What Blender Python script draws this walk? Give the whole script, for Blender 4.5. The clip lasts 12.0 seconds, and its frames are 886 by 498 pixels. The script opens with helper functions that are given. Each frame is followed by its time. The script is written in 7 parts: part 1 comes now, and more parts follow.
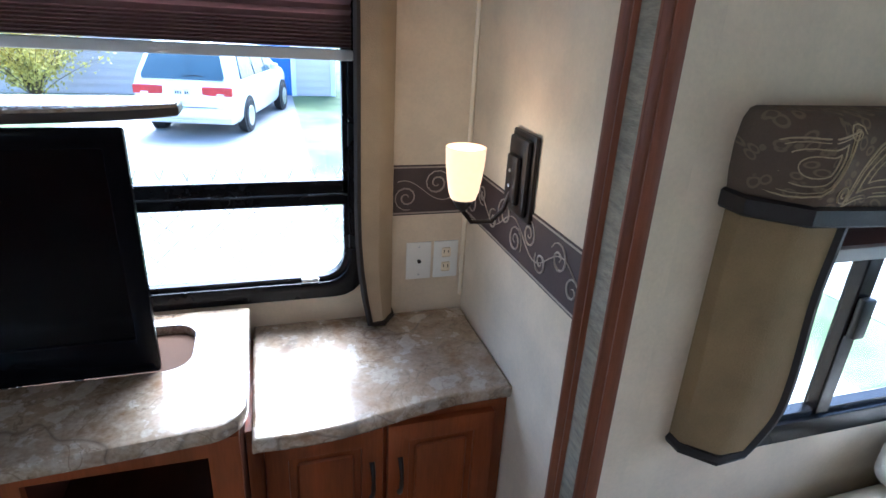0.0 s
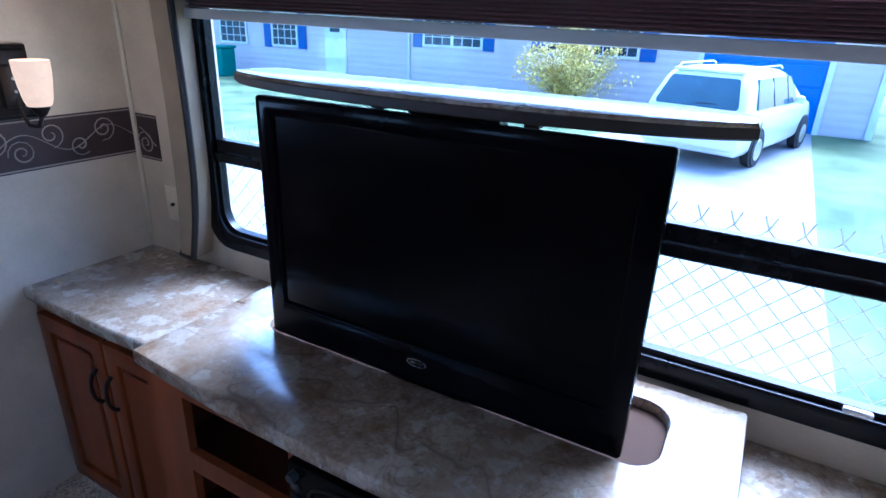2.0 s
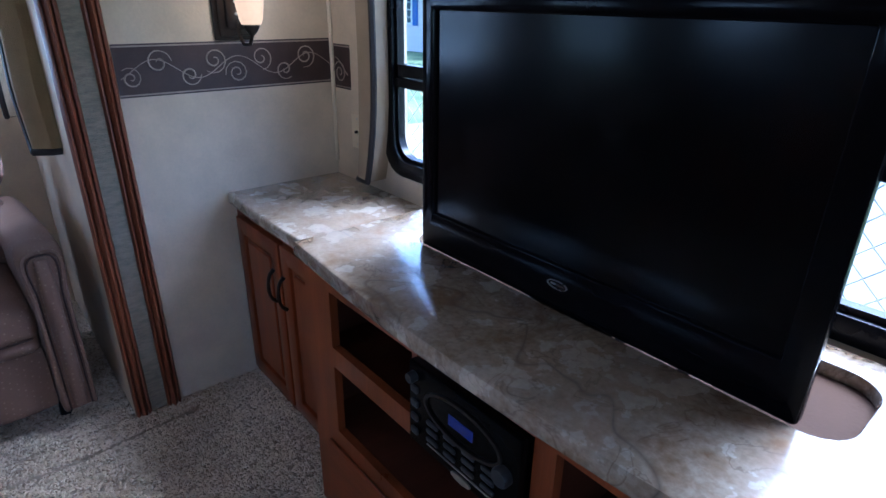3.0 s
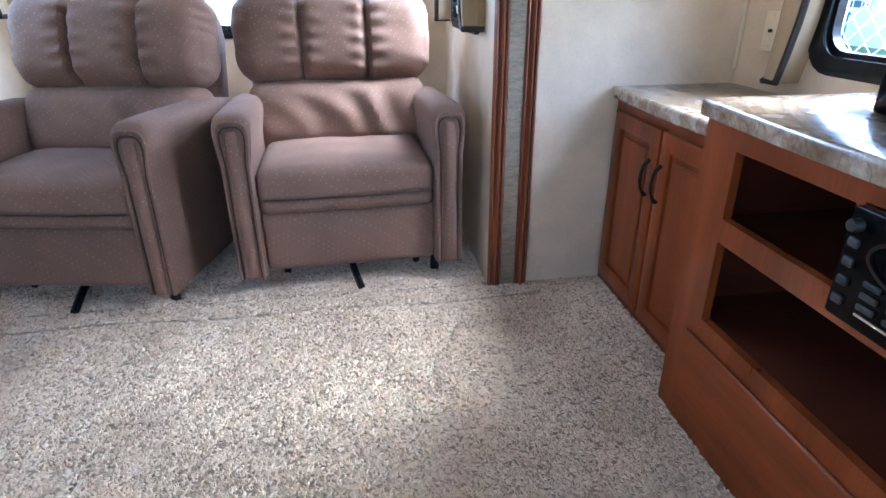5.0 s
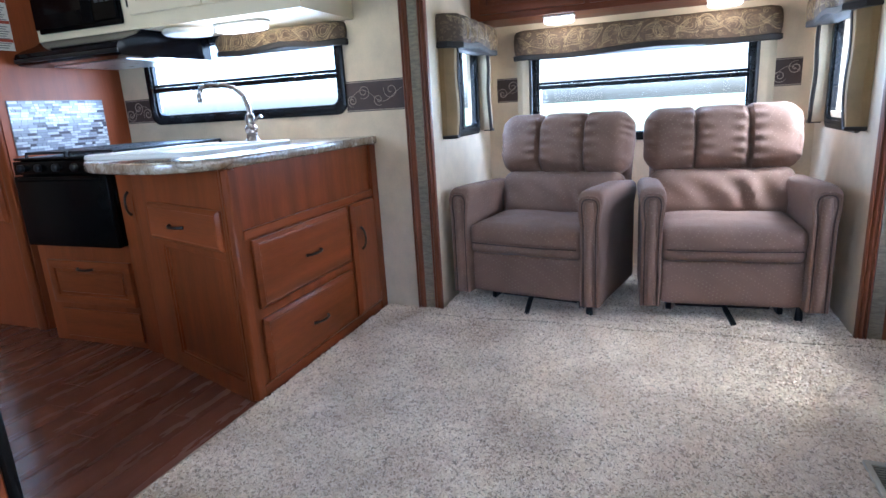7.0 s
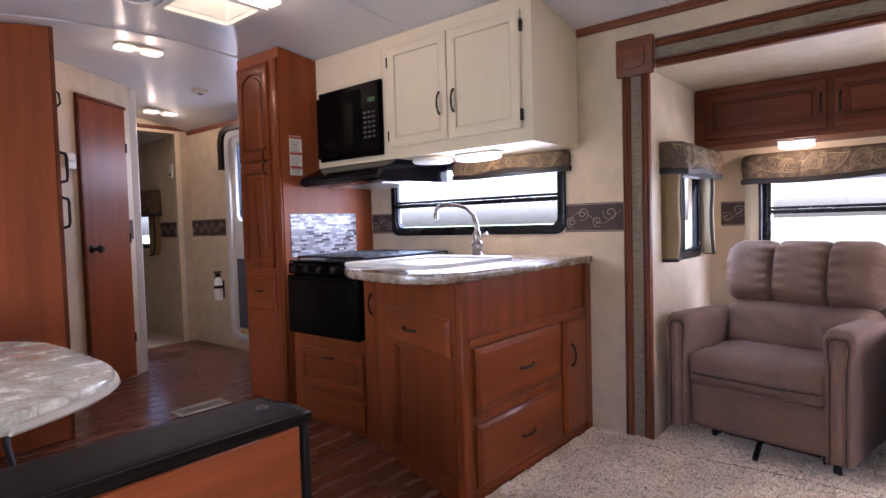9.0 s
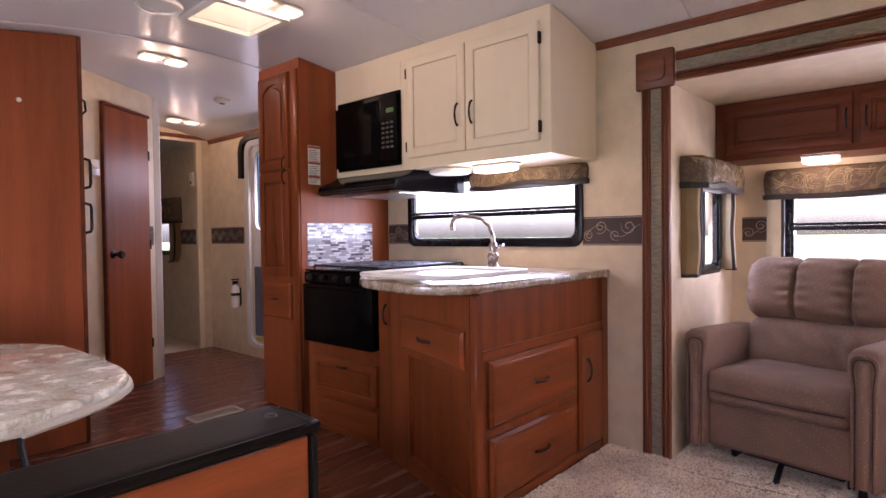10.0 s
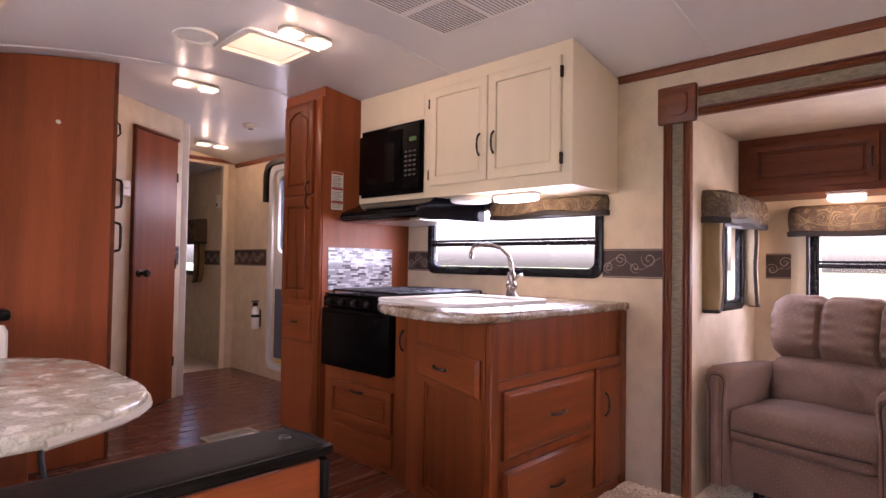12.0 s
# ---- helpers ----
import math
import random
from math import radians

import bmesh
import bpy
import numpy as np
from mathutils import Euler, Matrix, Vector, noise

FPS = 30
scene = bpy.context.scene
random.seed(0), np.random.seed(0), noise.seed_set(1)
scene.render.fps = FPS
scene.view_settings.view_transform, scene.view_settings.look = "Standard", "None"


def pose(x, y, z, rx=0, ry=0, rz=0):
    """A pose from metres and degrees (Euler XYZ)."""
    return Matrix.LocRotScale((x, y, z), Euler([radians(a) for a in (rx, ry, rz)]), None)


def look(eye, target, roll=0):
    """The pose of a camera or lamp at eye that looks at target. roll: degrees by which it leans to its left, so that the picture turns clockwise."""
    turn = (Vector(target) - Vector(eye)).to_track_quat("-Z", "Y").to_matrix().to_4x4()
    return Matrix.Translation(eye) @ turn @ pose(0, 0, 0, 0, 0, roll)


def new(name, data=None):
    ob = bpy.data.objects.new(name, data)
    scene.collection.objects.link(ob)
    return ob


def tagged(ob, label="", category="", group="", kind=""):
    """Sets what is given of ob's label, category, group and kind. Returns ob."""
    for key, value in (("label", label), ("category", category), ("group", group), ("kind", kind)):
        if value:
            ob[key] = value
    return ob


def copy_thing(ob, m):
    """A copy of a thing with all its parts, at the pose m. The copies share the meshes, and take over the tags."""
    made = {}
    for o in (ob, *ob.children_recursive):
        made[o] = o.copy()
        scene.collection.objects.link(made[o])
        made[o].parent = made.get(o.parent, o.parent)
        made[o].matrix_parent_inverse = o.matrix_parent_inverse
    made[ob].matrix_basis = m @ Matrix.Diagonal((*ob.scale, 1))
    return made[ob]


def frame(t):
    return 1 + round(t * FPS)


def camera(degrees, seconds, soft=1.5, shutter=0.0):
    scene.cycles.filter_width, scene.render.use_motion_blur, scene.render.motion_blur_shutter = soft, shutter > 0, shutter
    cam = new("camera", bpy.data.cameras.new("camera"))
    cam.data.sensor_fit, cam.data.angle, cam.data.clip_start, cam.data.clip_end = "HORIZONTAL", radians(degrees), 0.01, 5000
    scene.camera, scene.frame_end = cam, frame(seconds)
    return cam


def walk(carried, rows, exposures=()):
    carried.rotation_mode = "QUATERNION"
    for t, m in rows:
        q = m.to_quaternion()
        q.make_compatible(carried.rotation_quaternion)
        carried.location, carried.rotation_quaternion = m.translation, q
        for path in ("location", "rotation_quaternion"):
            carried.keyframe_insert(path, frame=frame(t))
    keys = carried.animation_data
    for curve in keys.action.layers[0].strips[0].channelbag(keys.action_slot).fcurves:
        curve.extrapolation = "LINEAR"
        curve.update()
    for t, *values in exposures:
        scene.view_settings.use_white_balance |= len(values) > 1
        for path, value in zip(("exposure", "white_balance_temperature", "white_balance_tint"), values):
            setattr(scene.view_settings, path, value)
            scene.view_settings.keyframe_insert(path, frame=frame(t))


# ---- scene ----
cam = camera(75.5, 12.0)
PATH = [
    (0, (0.057, 0.78, 1.484), (0.62, 2.542, 0.721), 3.1),
    (0.5, (-0.034, 0.908, 1.475), (0.185, 2.727, 0.674), 3.8),
    (1, (-0.006, 1.016, 1.451), (-0.159, 2.849, 0.667), 3.7),
    (1.5, (-0.006, 1.071, 1.438), (-0.533, 2.845, 0.679), 3.1),
    (2, (-0.093, 1.125, 1.411), (-0.994, 2.748, 0.665), 2.2),
    (2.5, (-0.052, 1.181, 1.346), (-1.228, 2.614, 0.596), 1.7),
    (3, (-0.043, 1.199, 1.245), (-1.438, 2.391, 0.448), 0.9),
    (3.5, (-0.102, 1.162, 1.071), (-1.682, 2.029, 0.204), -0.7),
    (3.7, (-0.109, 1.143, 1.023), (-1.744, 1.893, 0.149), -0.6),
    (5.5, (0.097, 0.928, 0.935), (-1.731, 1.07, 0.135), -0.9),
    (6, (0.43, 0.825, 0.897), (-1.418, 0.832, 0.132), -1.8),
    (6.5, (0.73, 0.724, 0.98), (-1.133, 0.394, 0.332), -2.7),
    (7, (0.848, 0.639, 1.026), (-0.962, -0.062, 0.545), -3.4),
    (7.5, (0.953, 0.641, 1.073), (-0.758, -0.347, 0.759), -3.4),
    (9.3, (0.975, 0.595, 1.089), (-0.545, -0.702, 1.016), -1.4),
    (9.5, (0.965, 0.606, 1.086), (-0.549, -0.7, 1.023), -1.3),
    (10, (0.963, 0.595, 1.085), (-0.533, -0.732, 1.04), -0.7),
    (10.5, (0.96, 0.595, 1.087), (-0.516, -0.754, 1.068), -0.2),
    (11, (0.968, 0.603, 1.085), (-0.493, -0.762, 1.088), 0.3),
    (11.5, (0.974, 0.61, 1.087), (-0.477, -0.766, 1.11), 0.7),
    (12, (0.971, 0.608, 1.086), (-0.478, -0.77, 1.137), 0.9),
]
EXPOSURES = [(0.0, 3.15, 4800, 9), (1.0, 2.95, 4300, 12), (1.8, 2.62, 4000, 13), (2.5, 2.5, 4150, 13), (3.0, 2.65, 4300, 13), (3.5, 3.2, 4500, 13), (5.5, 4.08, 4750, 9),
             (6.5, 4.1, 4800, 9), (7.5, 3.8, 4650, 11), (9.5, 3.72, 6050, 36), (12.0, 3.82, 6550, 44)]
walk(cam, [(t, look(eye, target, roll)) for t, eye, target, roll in PATH], EXPOSURES)

# ---- world and sun ----
world = bpy.data.worlds.new("sky")
scene.world = world
world.use_nodes = True
wn = world.node_tree.nodes
sky_node = wn.new("ShaderNodeTexSky")
sky_node.sky_type = 'NISHITA'
sky_node.sun_disc = False
sky_node.dust_density, sky_node.ozone_density = 5.0, 0.6
sky_node.sun_elevation, sky_node.sun_rotation = radians(51), radians(5)
world.node_tree.links.new(sky_node.outputs[0], wn["Background"].inputs[0])
wn["Background"].inputs[1].default_value = 0.15
sun = new("sun", bpy.data.lights.new("sun", 'SUN'))
sun.data.energy, sun.data.angle, sun.data.color = 1.3, radians(42), (1.0, 0.96, 0.9)
sun.matrix_world = look((0, 0, 20), (-0.05 * 20, -0.61 * 20, 20 - 0.79 * 20))


def lamp(name, at, watts, radius, colour=(1.0, 0.78, 0.52)):
    """A small warm bulb."""
    light = new(name, bpy.data.lights.new(name, 'POINT'))
    light.data.energy, light.data.shadow_soft_size, light.data.color = watts, radius, colour
    light.location = at
    return light


def daylight(name, eye, target, sx, sy, watts):
    """An area lamp in a window's opening, for the sky's light."""
    light = new(name, bpy.data.lights.new(name, 'AREA'))
    light.data.shape, light.data.size, light.data.size_y = 'RECTANGLE', sx, sy
    light.data.energy, light.data.color = watts, (0.86, 0.93, 1.0)
    light.matrix_world = look(eye, target)
    return light


# ---- materials ----
def mat(name, base, rough=0.5, metal=0.0, var=0.1, scale=6.0, bump=0.1, fine=80.0, stretch=(1, 1, 1), spec=0.5, coat=0.0, tint=None, hue_random=0.0, emit=0.0):
    """A principled material with broad mottling, fine grain and relief."""
    m = bpy.data.materials.new(name)
    m.use_nodes = True
    nt = m.node_tree
    n, l = nt.nodes, nt.links
    b = n["Principled BSDF"]
    b.inputs["Roughness"].default_value, b.inputs["Metallic"].default_value = rough, metal
    b.inputs["Specular IOR Level"].default_value, b.inputs["Coat Weight"].default_value = spec, coat
    co, mp = n.new("ShaderNodeTexCoord"), n.new("ShaderNodeMapping")
    mp.inputs["Scale"].default_value = stretch
    l.new(co.outputs["Object"], mp.inputs[0])
    big, small = n.new("ShaderNodeTexNoise"), n.new("ShaderNodeTexNoise")
    big.inputs["Scale"].default_value, big.inputs["Detail"].default_value = scale, 5
    small.inputs["Scale"].default_value, small.inputs["Detail"].default_value = fine, 3
    l.new(mp.outputs[0], big.inputs["Vector"]), l.new(mp.outputs[0], small.inputs["Vector"])
    ramp = n.new("ShaderNodeValToRGB")
    dark = [max(0, c * (1 - var)) for c in base]
    lite = [min(1, c * (1 + var)) for c in (tint or base)]
    ramp.color_ramp.elements[0].position, ramp.color_ramp.elements[1].position = 0.3, 0.7
    ramp.color_ramp.elements[0].color, ramp.color_ramp.elements[1].color = (*dark, 1), (*lite, 1)
    add = n.new("ShaderNodeMath")
    add.operation = 'MULTIPLY_ADD'
    l.new(small.outputs[0], add.inputs[0])
    add.inputs[1].default_value = 0.35
    l.new(big.outputs[0], add.inputs[2])
    sub = n.new("ShaderNodeMath")
    sub.operation = 'SUBTRACT'
    l.new(add.outputs[0], sub.inputs[0])
    sub.inputs[1].default_value = 0.175
    l.new(sub.outputs[0], ramp.inputs[0])
    colour = ramp.outputs[0]
    if hue_random:
        info, hsv = n.new("ShaderNodeObjectInfo"), n.new("ShaderNodeHueSaturation")
        mr = n.new("ShaderNodeMapRange")
        mr.inputs["To Min"].default_value, mr.inputs["To Max"].default_value = 1 - hue_random, 1 + hue_random
        l.new(info.outputs["Random"], mr.inputs[0]), l.new(mr.outputs[0], hsv.inputs["Value"]), l.new(colour, hsv.inputs["Color"])
        colour = hsv.outputs[0]
    l.new(colour, b.inputs["Base Color"])
    if bump:
        bp = n.new("ShaderNodeBump")
        bp.inputs["Strength"].default_value, bp.inputs["Distance"].default_value = bump, 0.004
        l.new(small.outputs[0], bp.inputs["Height"]), l.new(bp.outputs[0], b.inputs["Normal"])
        rr = n.new("ShaderNodeMapRange")
        rr.inputs["To Min"].default_value, rr.inputs["To Max"].default_value = max(0.02, rough - 0.08), min(1, rough + 0.08)
        l.new(big.outputs[0], rr.inputs[0]), l.new(rr.outputs[0], b.inputs["Roughness"])
    if emit:
        b.inputs["Emission Color"].default_value = (*base, 1)
        b.inputs["Emission Strength"].default_value = emit
    return m


def glass_mat(name, tint=(1, 1, 1)):
    m = bpy.data.materials.new(name)
    m.use_nodes = True
    n, l = m.node_tree.nodes, m.node_tree.links
    n.remove(n["Principled BSDF"])
    tr, gl, mx, fr = n.new("ShaderNodeBsdfTransparent"), n.new("ShaderNodeBsdfGlossy"), n.new("ShaderNodeMixShader"), n.new("ShaderNodeLayerWeight")
    power, gain = n.new("ShaderNodeMath"), n.new("ShaderNodeMath")
    power.operation, power.inputs[1].default_value = 'POWER', 5.0
    gain.operation, gain.inputs[1].default_value, gain.inputs[2].default_value = 'MULTIPLY_ADD', 0.7, 0.02
    tr.inputs[0].default_value = (*tint, 1)
    gl.inputs["Roughness"].default_value = 0.01
    fr.inputs[0].default_value = 0.5
    l.new(fr.outputs["Facing"], power.inputs[0]), l.new(power.outputs[0], gain.inputs[0])
    l.new(gain.outputs[0], mx.inputs[0]), l.new(tr.outputs[0], mx.inputs[1]), l.new(gl.outputs[0], mx.inputs[2])
    l.new(mx.outputs[0], n["Material Output"].inputs[0])
    return m


def laminate_mat(name, lo, hi, vein):
    """Stone-look laminate: cloudy tan and grey with thin dark veins."""
    m = mat(name, lo, 0.26, 0, 0.2, 15, 0.07, 70, tint=hi, spec=0.8, coat=0.9)
    m.node_tree.nodes["Principled BSDF"].inputs["Coat Roughness"].default_value = 0.13
    n, l = m.node_tree.nodes, m.node_tree.links
    b = n["Principled BSDF"]
    src = b.inputs["Base Color"].links[0].from_socket
    co = n.new("ShaderNodeTexCoord")
    warp, v2, v3 = n.new("ShaderNodeTexNoise"), n.new("ShaderNodeTexNoise"), n.new("ShaderNodeTexNoise")
    warp.inputs["Scale"].default_value, warp.inputs["Detail"].default_value, warp.inputs["Distortion"].default_value = 1.7, 3, 0.5
    v2.inputs["Scale"].default_value, v2.inputs["Detail"].default_value = 120, 6
    l.new(co.outputs["Object"], warp.inputs["Vector"]), l.new(co.outputs["Object"], v2.inputs["Vector"])
    r = n.new("ShaderNodeValToRGB")
    e = r.color_ramp.elements
    e[0].position, e[0].color = 0.4945, (0, 0, 0, 1)
    e[1].position, e[1].color = 0.5, (1, 1, 1, 1)
    c = r.color_ramp.elements.new(0.5055)
    c.color = (0, 0, 0, 1)
    l.new(warp.outputs[0], r.inputs[0])
    mx = n.new("ShaderNodeMix")
    mx.data_type = 'RGBA'
    mx.inputs[7].default_value = (*vein, 1)
    sc = n.new("ShaderNodeMath")
    sc.operation = 'MULTIPLY'
    l.new(r.outputs[0], sc.inputs[0]), l.new(v2.outputs[0], sc.inputs[1])
    l.new(sc.outputs[0], mx.inputs[0]), l.new(src, mx.inputs[6])
    l.new(co.outputs["Object"], v3.inputs["Vector"])
    v3.inputs["Scale"].default_value, v3.inputs["Detail"].default_value, v3.inputs["Distortion"].default_value = 8.0, 4, 1.6
    rc = n.new("ShaderNodeValToRGB")
    ec = rc.color_ramp.elements
    ec[0].position, ec[0].color = 0.482, (0, 0, 0, 1)
    ec[1].position, ec[1].color = 0.5, (0.55, 0.55, 0.55, 1)
    ec.new(0.516).color = (0, 0, 0, 1)
    l.new(v3.outputs[0], rc.inputs[0])
    crack = n.new("ShaderNodeMix")
    crack.data_type = 'RGBA'
    crack.inputs[7].default_value = (*[0.4 * a + 0.25 * b for a, b in zip(lo, vein)], 1)
    l.new(rc.outputs[0], crack.inputs[0]), l.new(mx.outputs[2], crack.inputs[6])
    r2 = n.new("ShaderNodeValToRGB")
    r2.color_ramp.elements[0].position, r2.color_ramp.elements[1].position = 0.36, 0.66
    r2.color_ramp.elements[0].color, r2.color_ramp.elements[1].color = (0.70, 0.68, 0.64, 1), (1.12, 1.12, 1.12, 1)
    l.new(v2.outputs[0], r2.inputs[0])
    mul = n.new("ShaderNodeMix")
    mul.data_type, mul.blend_type = 'RGBA', 'MULTIPLY'
    mul.inputs[0].default_value = 0.5
    l.new(crack.outputs[2], mul.inputs[6]), l.new(r2.outputs[0], mul.inputs[7])
    l.new(mul.outputs[2], b.inputs["Base Color"])
    return m


def paisley_mat(name, lo, hi):
    """Woven brown cloth with small faint curls."""
    m = mat(name, lo, 0.8, 0, 0.15, 12, 0.3, 300)
    n, l = m.node_tree.nodes, m.node_tree.links
    b = n["Principled BSDF"]
    src = b.inputs["Base Color"].links[0].from_socket
    co, mp, nz = n.new("ShaderNodeTexCoord"), n.new("ShaderNodeMapping"), n.new("ShaderNodeTexNoise")
    mp.inputs["Rotation"].default_value, mp.inputs["Scale"].default_value = (0.5, 0.4, 0.6), (1.0, 0.62, 1.0)
    l.new(co.outputs["Object"], mp.inputs[0])
    nz.inputs["Scale"].default_value, nz.inputs["Detail"].default_value = 7.0, 1.5
    l.new(mp.outputs[0], nz.inputs["Vector"])
    warp = n.new("ShaderNodeMix")
    warp.data_type = 'VECTOR'
    warp.inputs[0].default_value = 0.09
    l.new(mp.outputs[0], warp.inputs[4]), l.new(nz.outputs["Color"], warp.inputs[5])

    def cells(scale, stops):
        vo, r = n.new("ShaderNodeTexVoronoi"), n.new("ShaderNodeValToRGB")
        vo.inputs["Scale"].default_value, vo.inputs["Randomness"].default_value = scale, 0.85
        l.new(warp.outputs[1], vo.inputs["Vector"]), l.new(vo.outputs["Distance"], r.inputs[0])
        e = r.color_ramp.elements
        e[0].position, e[0].color = stops[0][0], (stops[0][1],) * 3 + (1,)
        e[1].position, e[1].color = stops[-1][0], (stops[-1][1],) * 3 + (1,)
        for at, v in stops[1:-1]:
            e.new(at).color = (v, v, v, 1)
        return r.outputs[0]
    curl = cells(52, ((0.0, 0.0), (0.22, 0.0), (0.28, 0.34), (0.36, 0.34), (0.43, 0.0), (0.6, 0.0)))
    mx = n.new("ShaderNodeMix")
    mx.data_type = 'RGBA'
    mx.inputs[7].default_value = (*hi, 1)
    l.new(curl, mx.inputs[0]), l.new(src, mx.inputs[6]), l.new(mx.outputs[2], b.inputs["Base Color"])
    return m


def dotted_mat(name, base, dot):
    """Napped upholstery with a fine woven dot."""
    m = mat(name, base, 0.85, 0, 0.16, 5, 0.35, 420)
    n, l = m.node_tree.nodes, m.node_tree.links
    b = n["Principled BSDF"]
    b.inputs["Sheen Weight"].default_value = 0.08
    b.inputs["Sheen Roughness"].default_value = 0.4
    src = b.inputs["Base Color"].links[0].from_socket
    co, vo = n.new("ShaderNodeTexCoord"), n.new("ShaderNodeTexVoronoi")
    vo.inputs["Scale"].default_value, vo.inputs["Randomness"].default_value = 75, 0.0
    mp = n.new("ShaderNodeMapping")
    mp.inputs["Rotation"].default_value = (0.6, 0.5, 0.78)
    l.new(co.outputs["Object"], mp.inputs[0]), l.new(mp.outputs[0], vo.inputs["Vector"])
    r = n.new("ShaderNodeValToRGB")
    r.color_ramp.elements[0].position, r.color_ramp.elements[1].position = 0.14, 0.24
    r.color_ramp.elements[0].color, r.color_ramp.elements[1].color = (0.55, 0.55, 0.55, 1), (0, 0, 0, 1)
    l.new(vo.outputs["Distance"], r.inputs[0])
    mx = n.new("ShaderNodeMix")
    mx.data_type = 'RGBA'
    mx.inputs[7].default_value = (*dot, 1)
    l.new(r.outputs[0], mx.inputs[0]), l.new(src, mx.inputs[6]), l.new(mx.outputs[2], b.inputs["Base Color"])
    return m


WALLPAPER = mat("wallpaper", (0.65, 0.535, 0.38), 0.55, 0, 0.09, 9, 0.12, 140, spec=0.35)
CEILING = mat("ceiling_panel", (0.68, 0.67, 0.66), 0.33, 0, 0.03, 3, 0.05, 120)
CHERRY = mat("cherry_wood", (0.205, 0.050, 0.0125), 0.31, 0, 0.30, 1.6, 0.06, 26, stretch=(9, 9, 0.7), spec=0.27)
CHERRY_H = mat("cherry_wood_across", (0.205, 0.050, 0.0125), 0.31, 0, 0.30, 1.6, 0.06, 26, stretch=(0.7, 0.7, 9), spec=0.27)
CHERRY_DARK = mat("dark_cherry_wood", (0.13, 0.034, 0.012), 0.38, 0, 0.3, 1.6, 0.05, 26, stretch=(9, 0.7, 9), spec=0.2)
# darker copy of the cherry: shade inside the open shelves put into the colour
CHERRY_SHADED = mat("shaded_cherry_wood", (0.075, 0.022, 0.010), 0.5, 0, 0.2, 1.6, 0.03, 26, stretch=(9, 0.7, 9), spec=0.2)
LAMWOOD = mat("cherry_laminate", (0.26, 0.065, 0.019), 0.4, 0, 0.2, 1.4, 0.03, 22, stretch=(8, 8, 0.6), spec=0.25)
TRIMWOOD = mat("moulding_wood", (0.175, 0.052, 0.019), 0.42, 0, 0.3, 2, 0.1, 30, stretch=(12, 12, 0.8))
TRIMWOOD_H = mat("moulding_wood_across", (0.17, 0.048, 0.016), 0.42, 0, 0.3, 2, 0.1, 30, stretch=(12, 0.8, 12))
INLAY = mat("moulding_inlay", (0.235, 0.20, 0.138), 0.6, 0, 0.28, 30, 0.6, 90, stretch=(1, 1, 4))
CREAM = mat("cream_paint", (0.79, 0.68, 0.49), 0.42, 0, 0.02, 4, 0.05, 90, stretch=(4, 4, 1))
LAMINATE = laminate_mat("stone_laminate", (0.30, 0.190, 0.100), (0.385, 0.33, 0.255), (0.05, 0.032, 0.026))
TABLE_LAM = laminate_mat("table_laminate", (0.64, 0.60, 0.43), (0.78, 0.78, 0.65), (0.16, 0.11, 0.08))
BLACKGLOSS = mat("black_gloss", (0.003, 0.003, 0.004), 0.12, 0, 0.1, 3, 0, spec=0.1)
SCREEN = mat("screen_glass", (0.002, 0.002, 0.0025), 0.16, 0, 0.1, 3, 0, spec=0.15)
BLACKPLASTIC = mat("black_plastic", (0.009, 0.009, 0.01), 0.38, 0, 0.2, 8, 0.1, 200, spec=0.3)
WINFRAME = mat("window_frame_black", (0.005, 0.0055, 0.007), 0.26, 0, 0.15, 8, 0.02, 100, spec=0.22)
VINYL = mat("black_vinyl", (0.008, 0.0062, 0.005), 0.46, 0, 0.2, 7, 0.16, 180, spec=0.09)
STOVEBLACK = mat("stove_enamel", (0.003, 0.003, 0.003), 0.24, 0, 0.2, 6, 0.02, 90, spec=0.07)
BRONZE = mat("dark_bronze", (0.035, 0.028, 0.024), 0.36, 0.7, 0.25, 20, 0.05, 90)
NICKEL = mat("brushed_nickel", (0.36, 0.32, 0.29), 0.27, 1.0, 0.08, 20, 0.03, 150)
STEEL = mat("steel", (0.6, 0.6, 0.6), 0.3, 1.0, 0.08, 20, 0.03, 150)
WHITEPLASTIC = mat("white_plastic", (0.78, 0.76, 0.70), 0.35, 0, 0.03, 10, 0.02, 90)
OFFWHITE = mat("offwhite_vinyl", (0.62, 0.56, 0.45), 0.55, 0, 0.1, 6, 0.2, 150)
LEGCLOTH = mat("olive_cloth", (0.245, 0.165, 0.072), 0.85, 0, 0.16, 10, 0.4, 340)
PALECLOTH = mat("pale_cloth", (0.50, 0.42, 0.29), 0.85, 0, 0.1, 10, 0.4, 340)
PIPING = mat("brown_piping", (0.016, 0.011, 0.008), 0.6, 0, 0.2, 30, 0.2, 250)
GOLDTHREAD = mat("gold_thread", (0.36, 0.265, 0.14), 0.6, 0, 0.25, 30, 0.2, 300)
PAISLEY = paisley_mat("paisley_cloth", (0.10, 0.066, 0.040), (0.32, 0.23, 0.12))
BORDER = mat("border_paper", (0.055, 0.033, 0.028), 0.6, 0, 0.2, 14, 0.1, 200)
SCROLL = mat("scroll_print", (0.36, 0.29, 0.23), 0.5, 0, 0.15, 20, 0.05, 150)
BLINDRAIL = mat("blind_rail", (0.50, 0.50, 0.49), 0.45, 0, 0.05, 8, 0.03, 120)
TANCLOTH = mat("tan_cloth", (0.36, 0.27, 0.165), 0.85, 0, 0.12, 10, 0.4, 340)
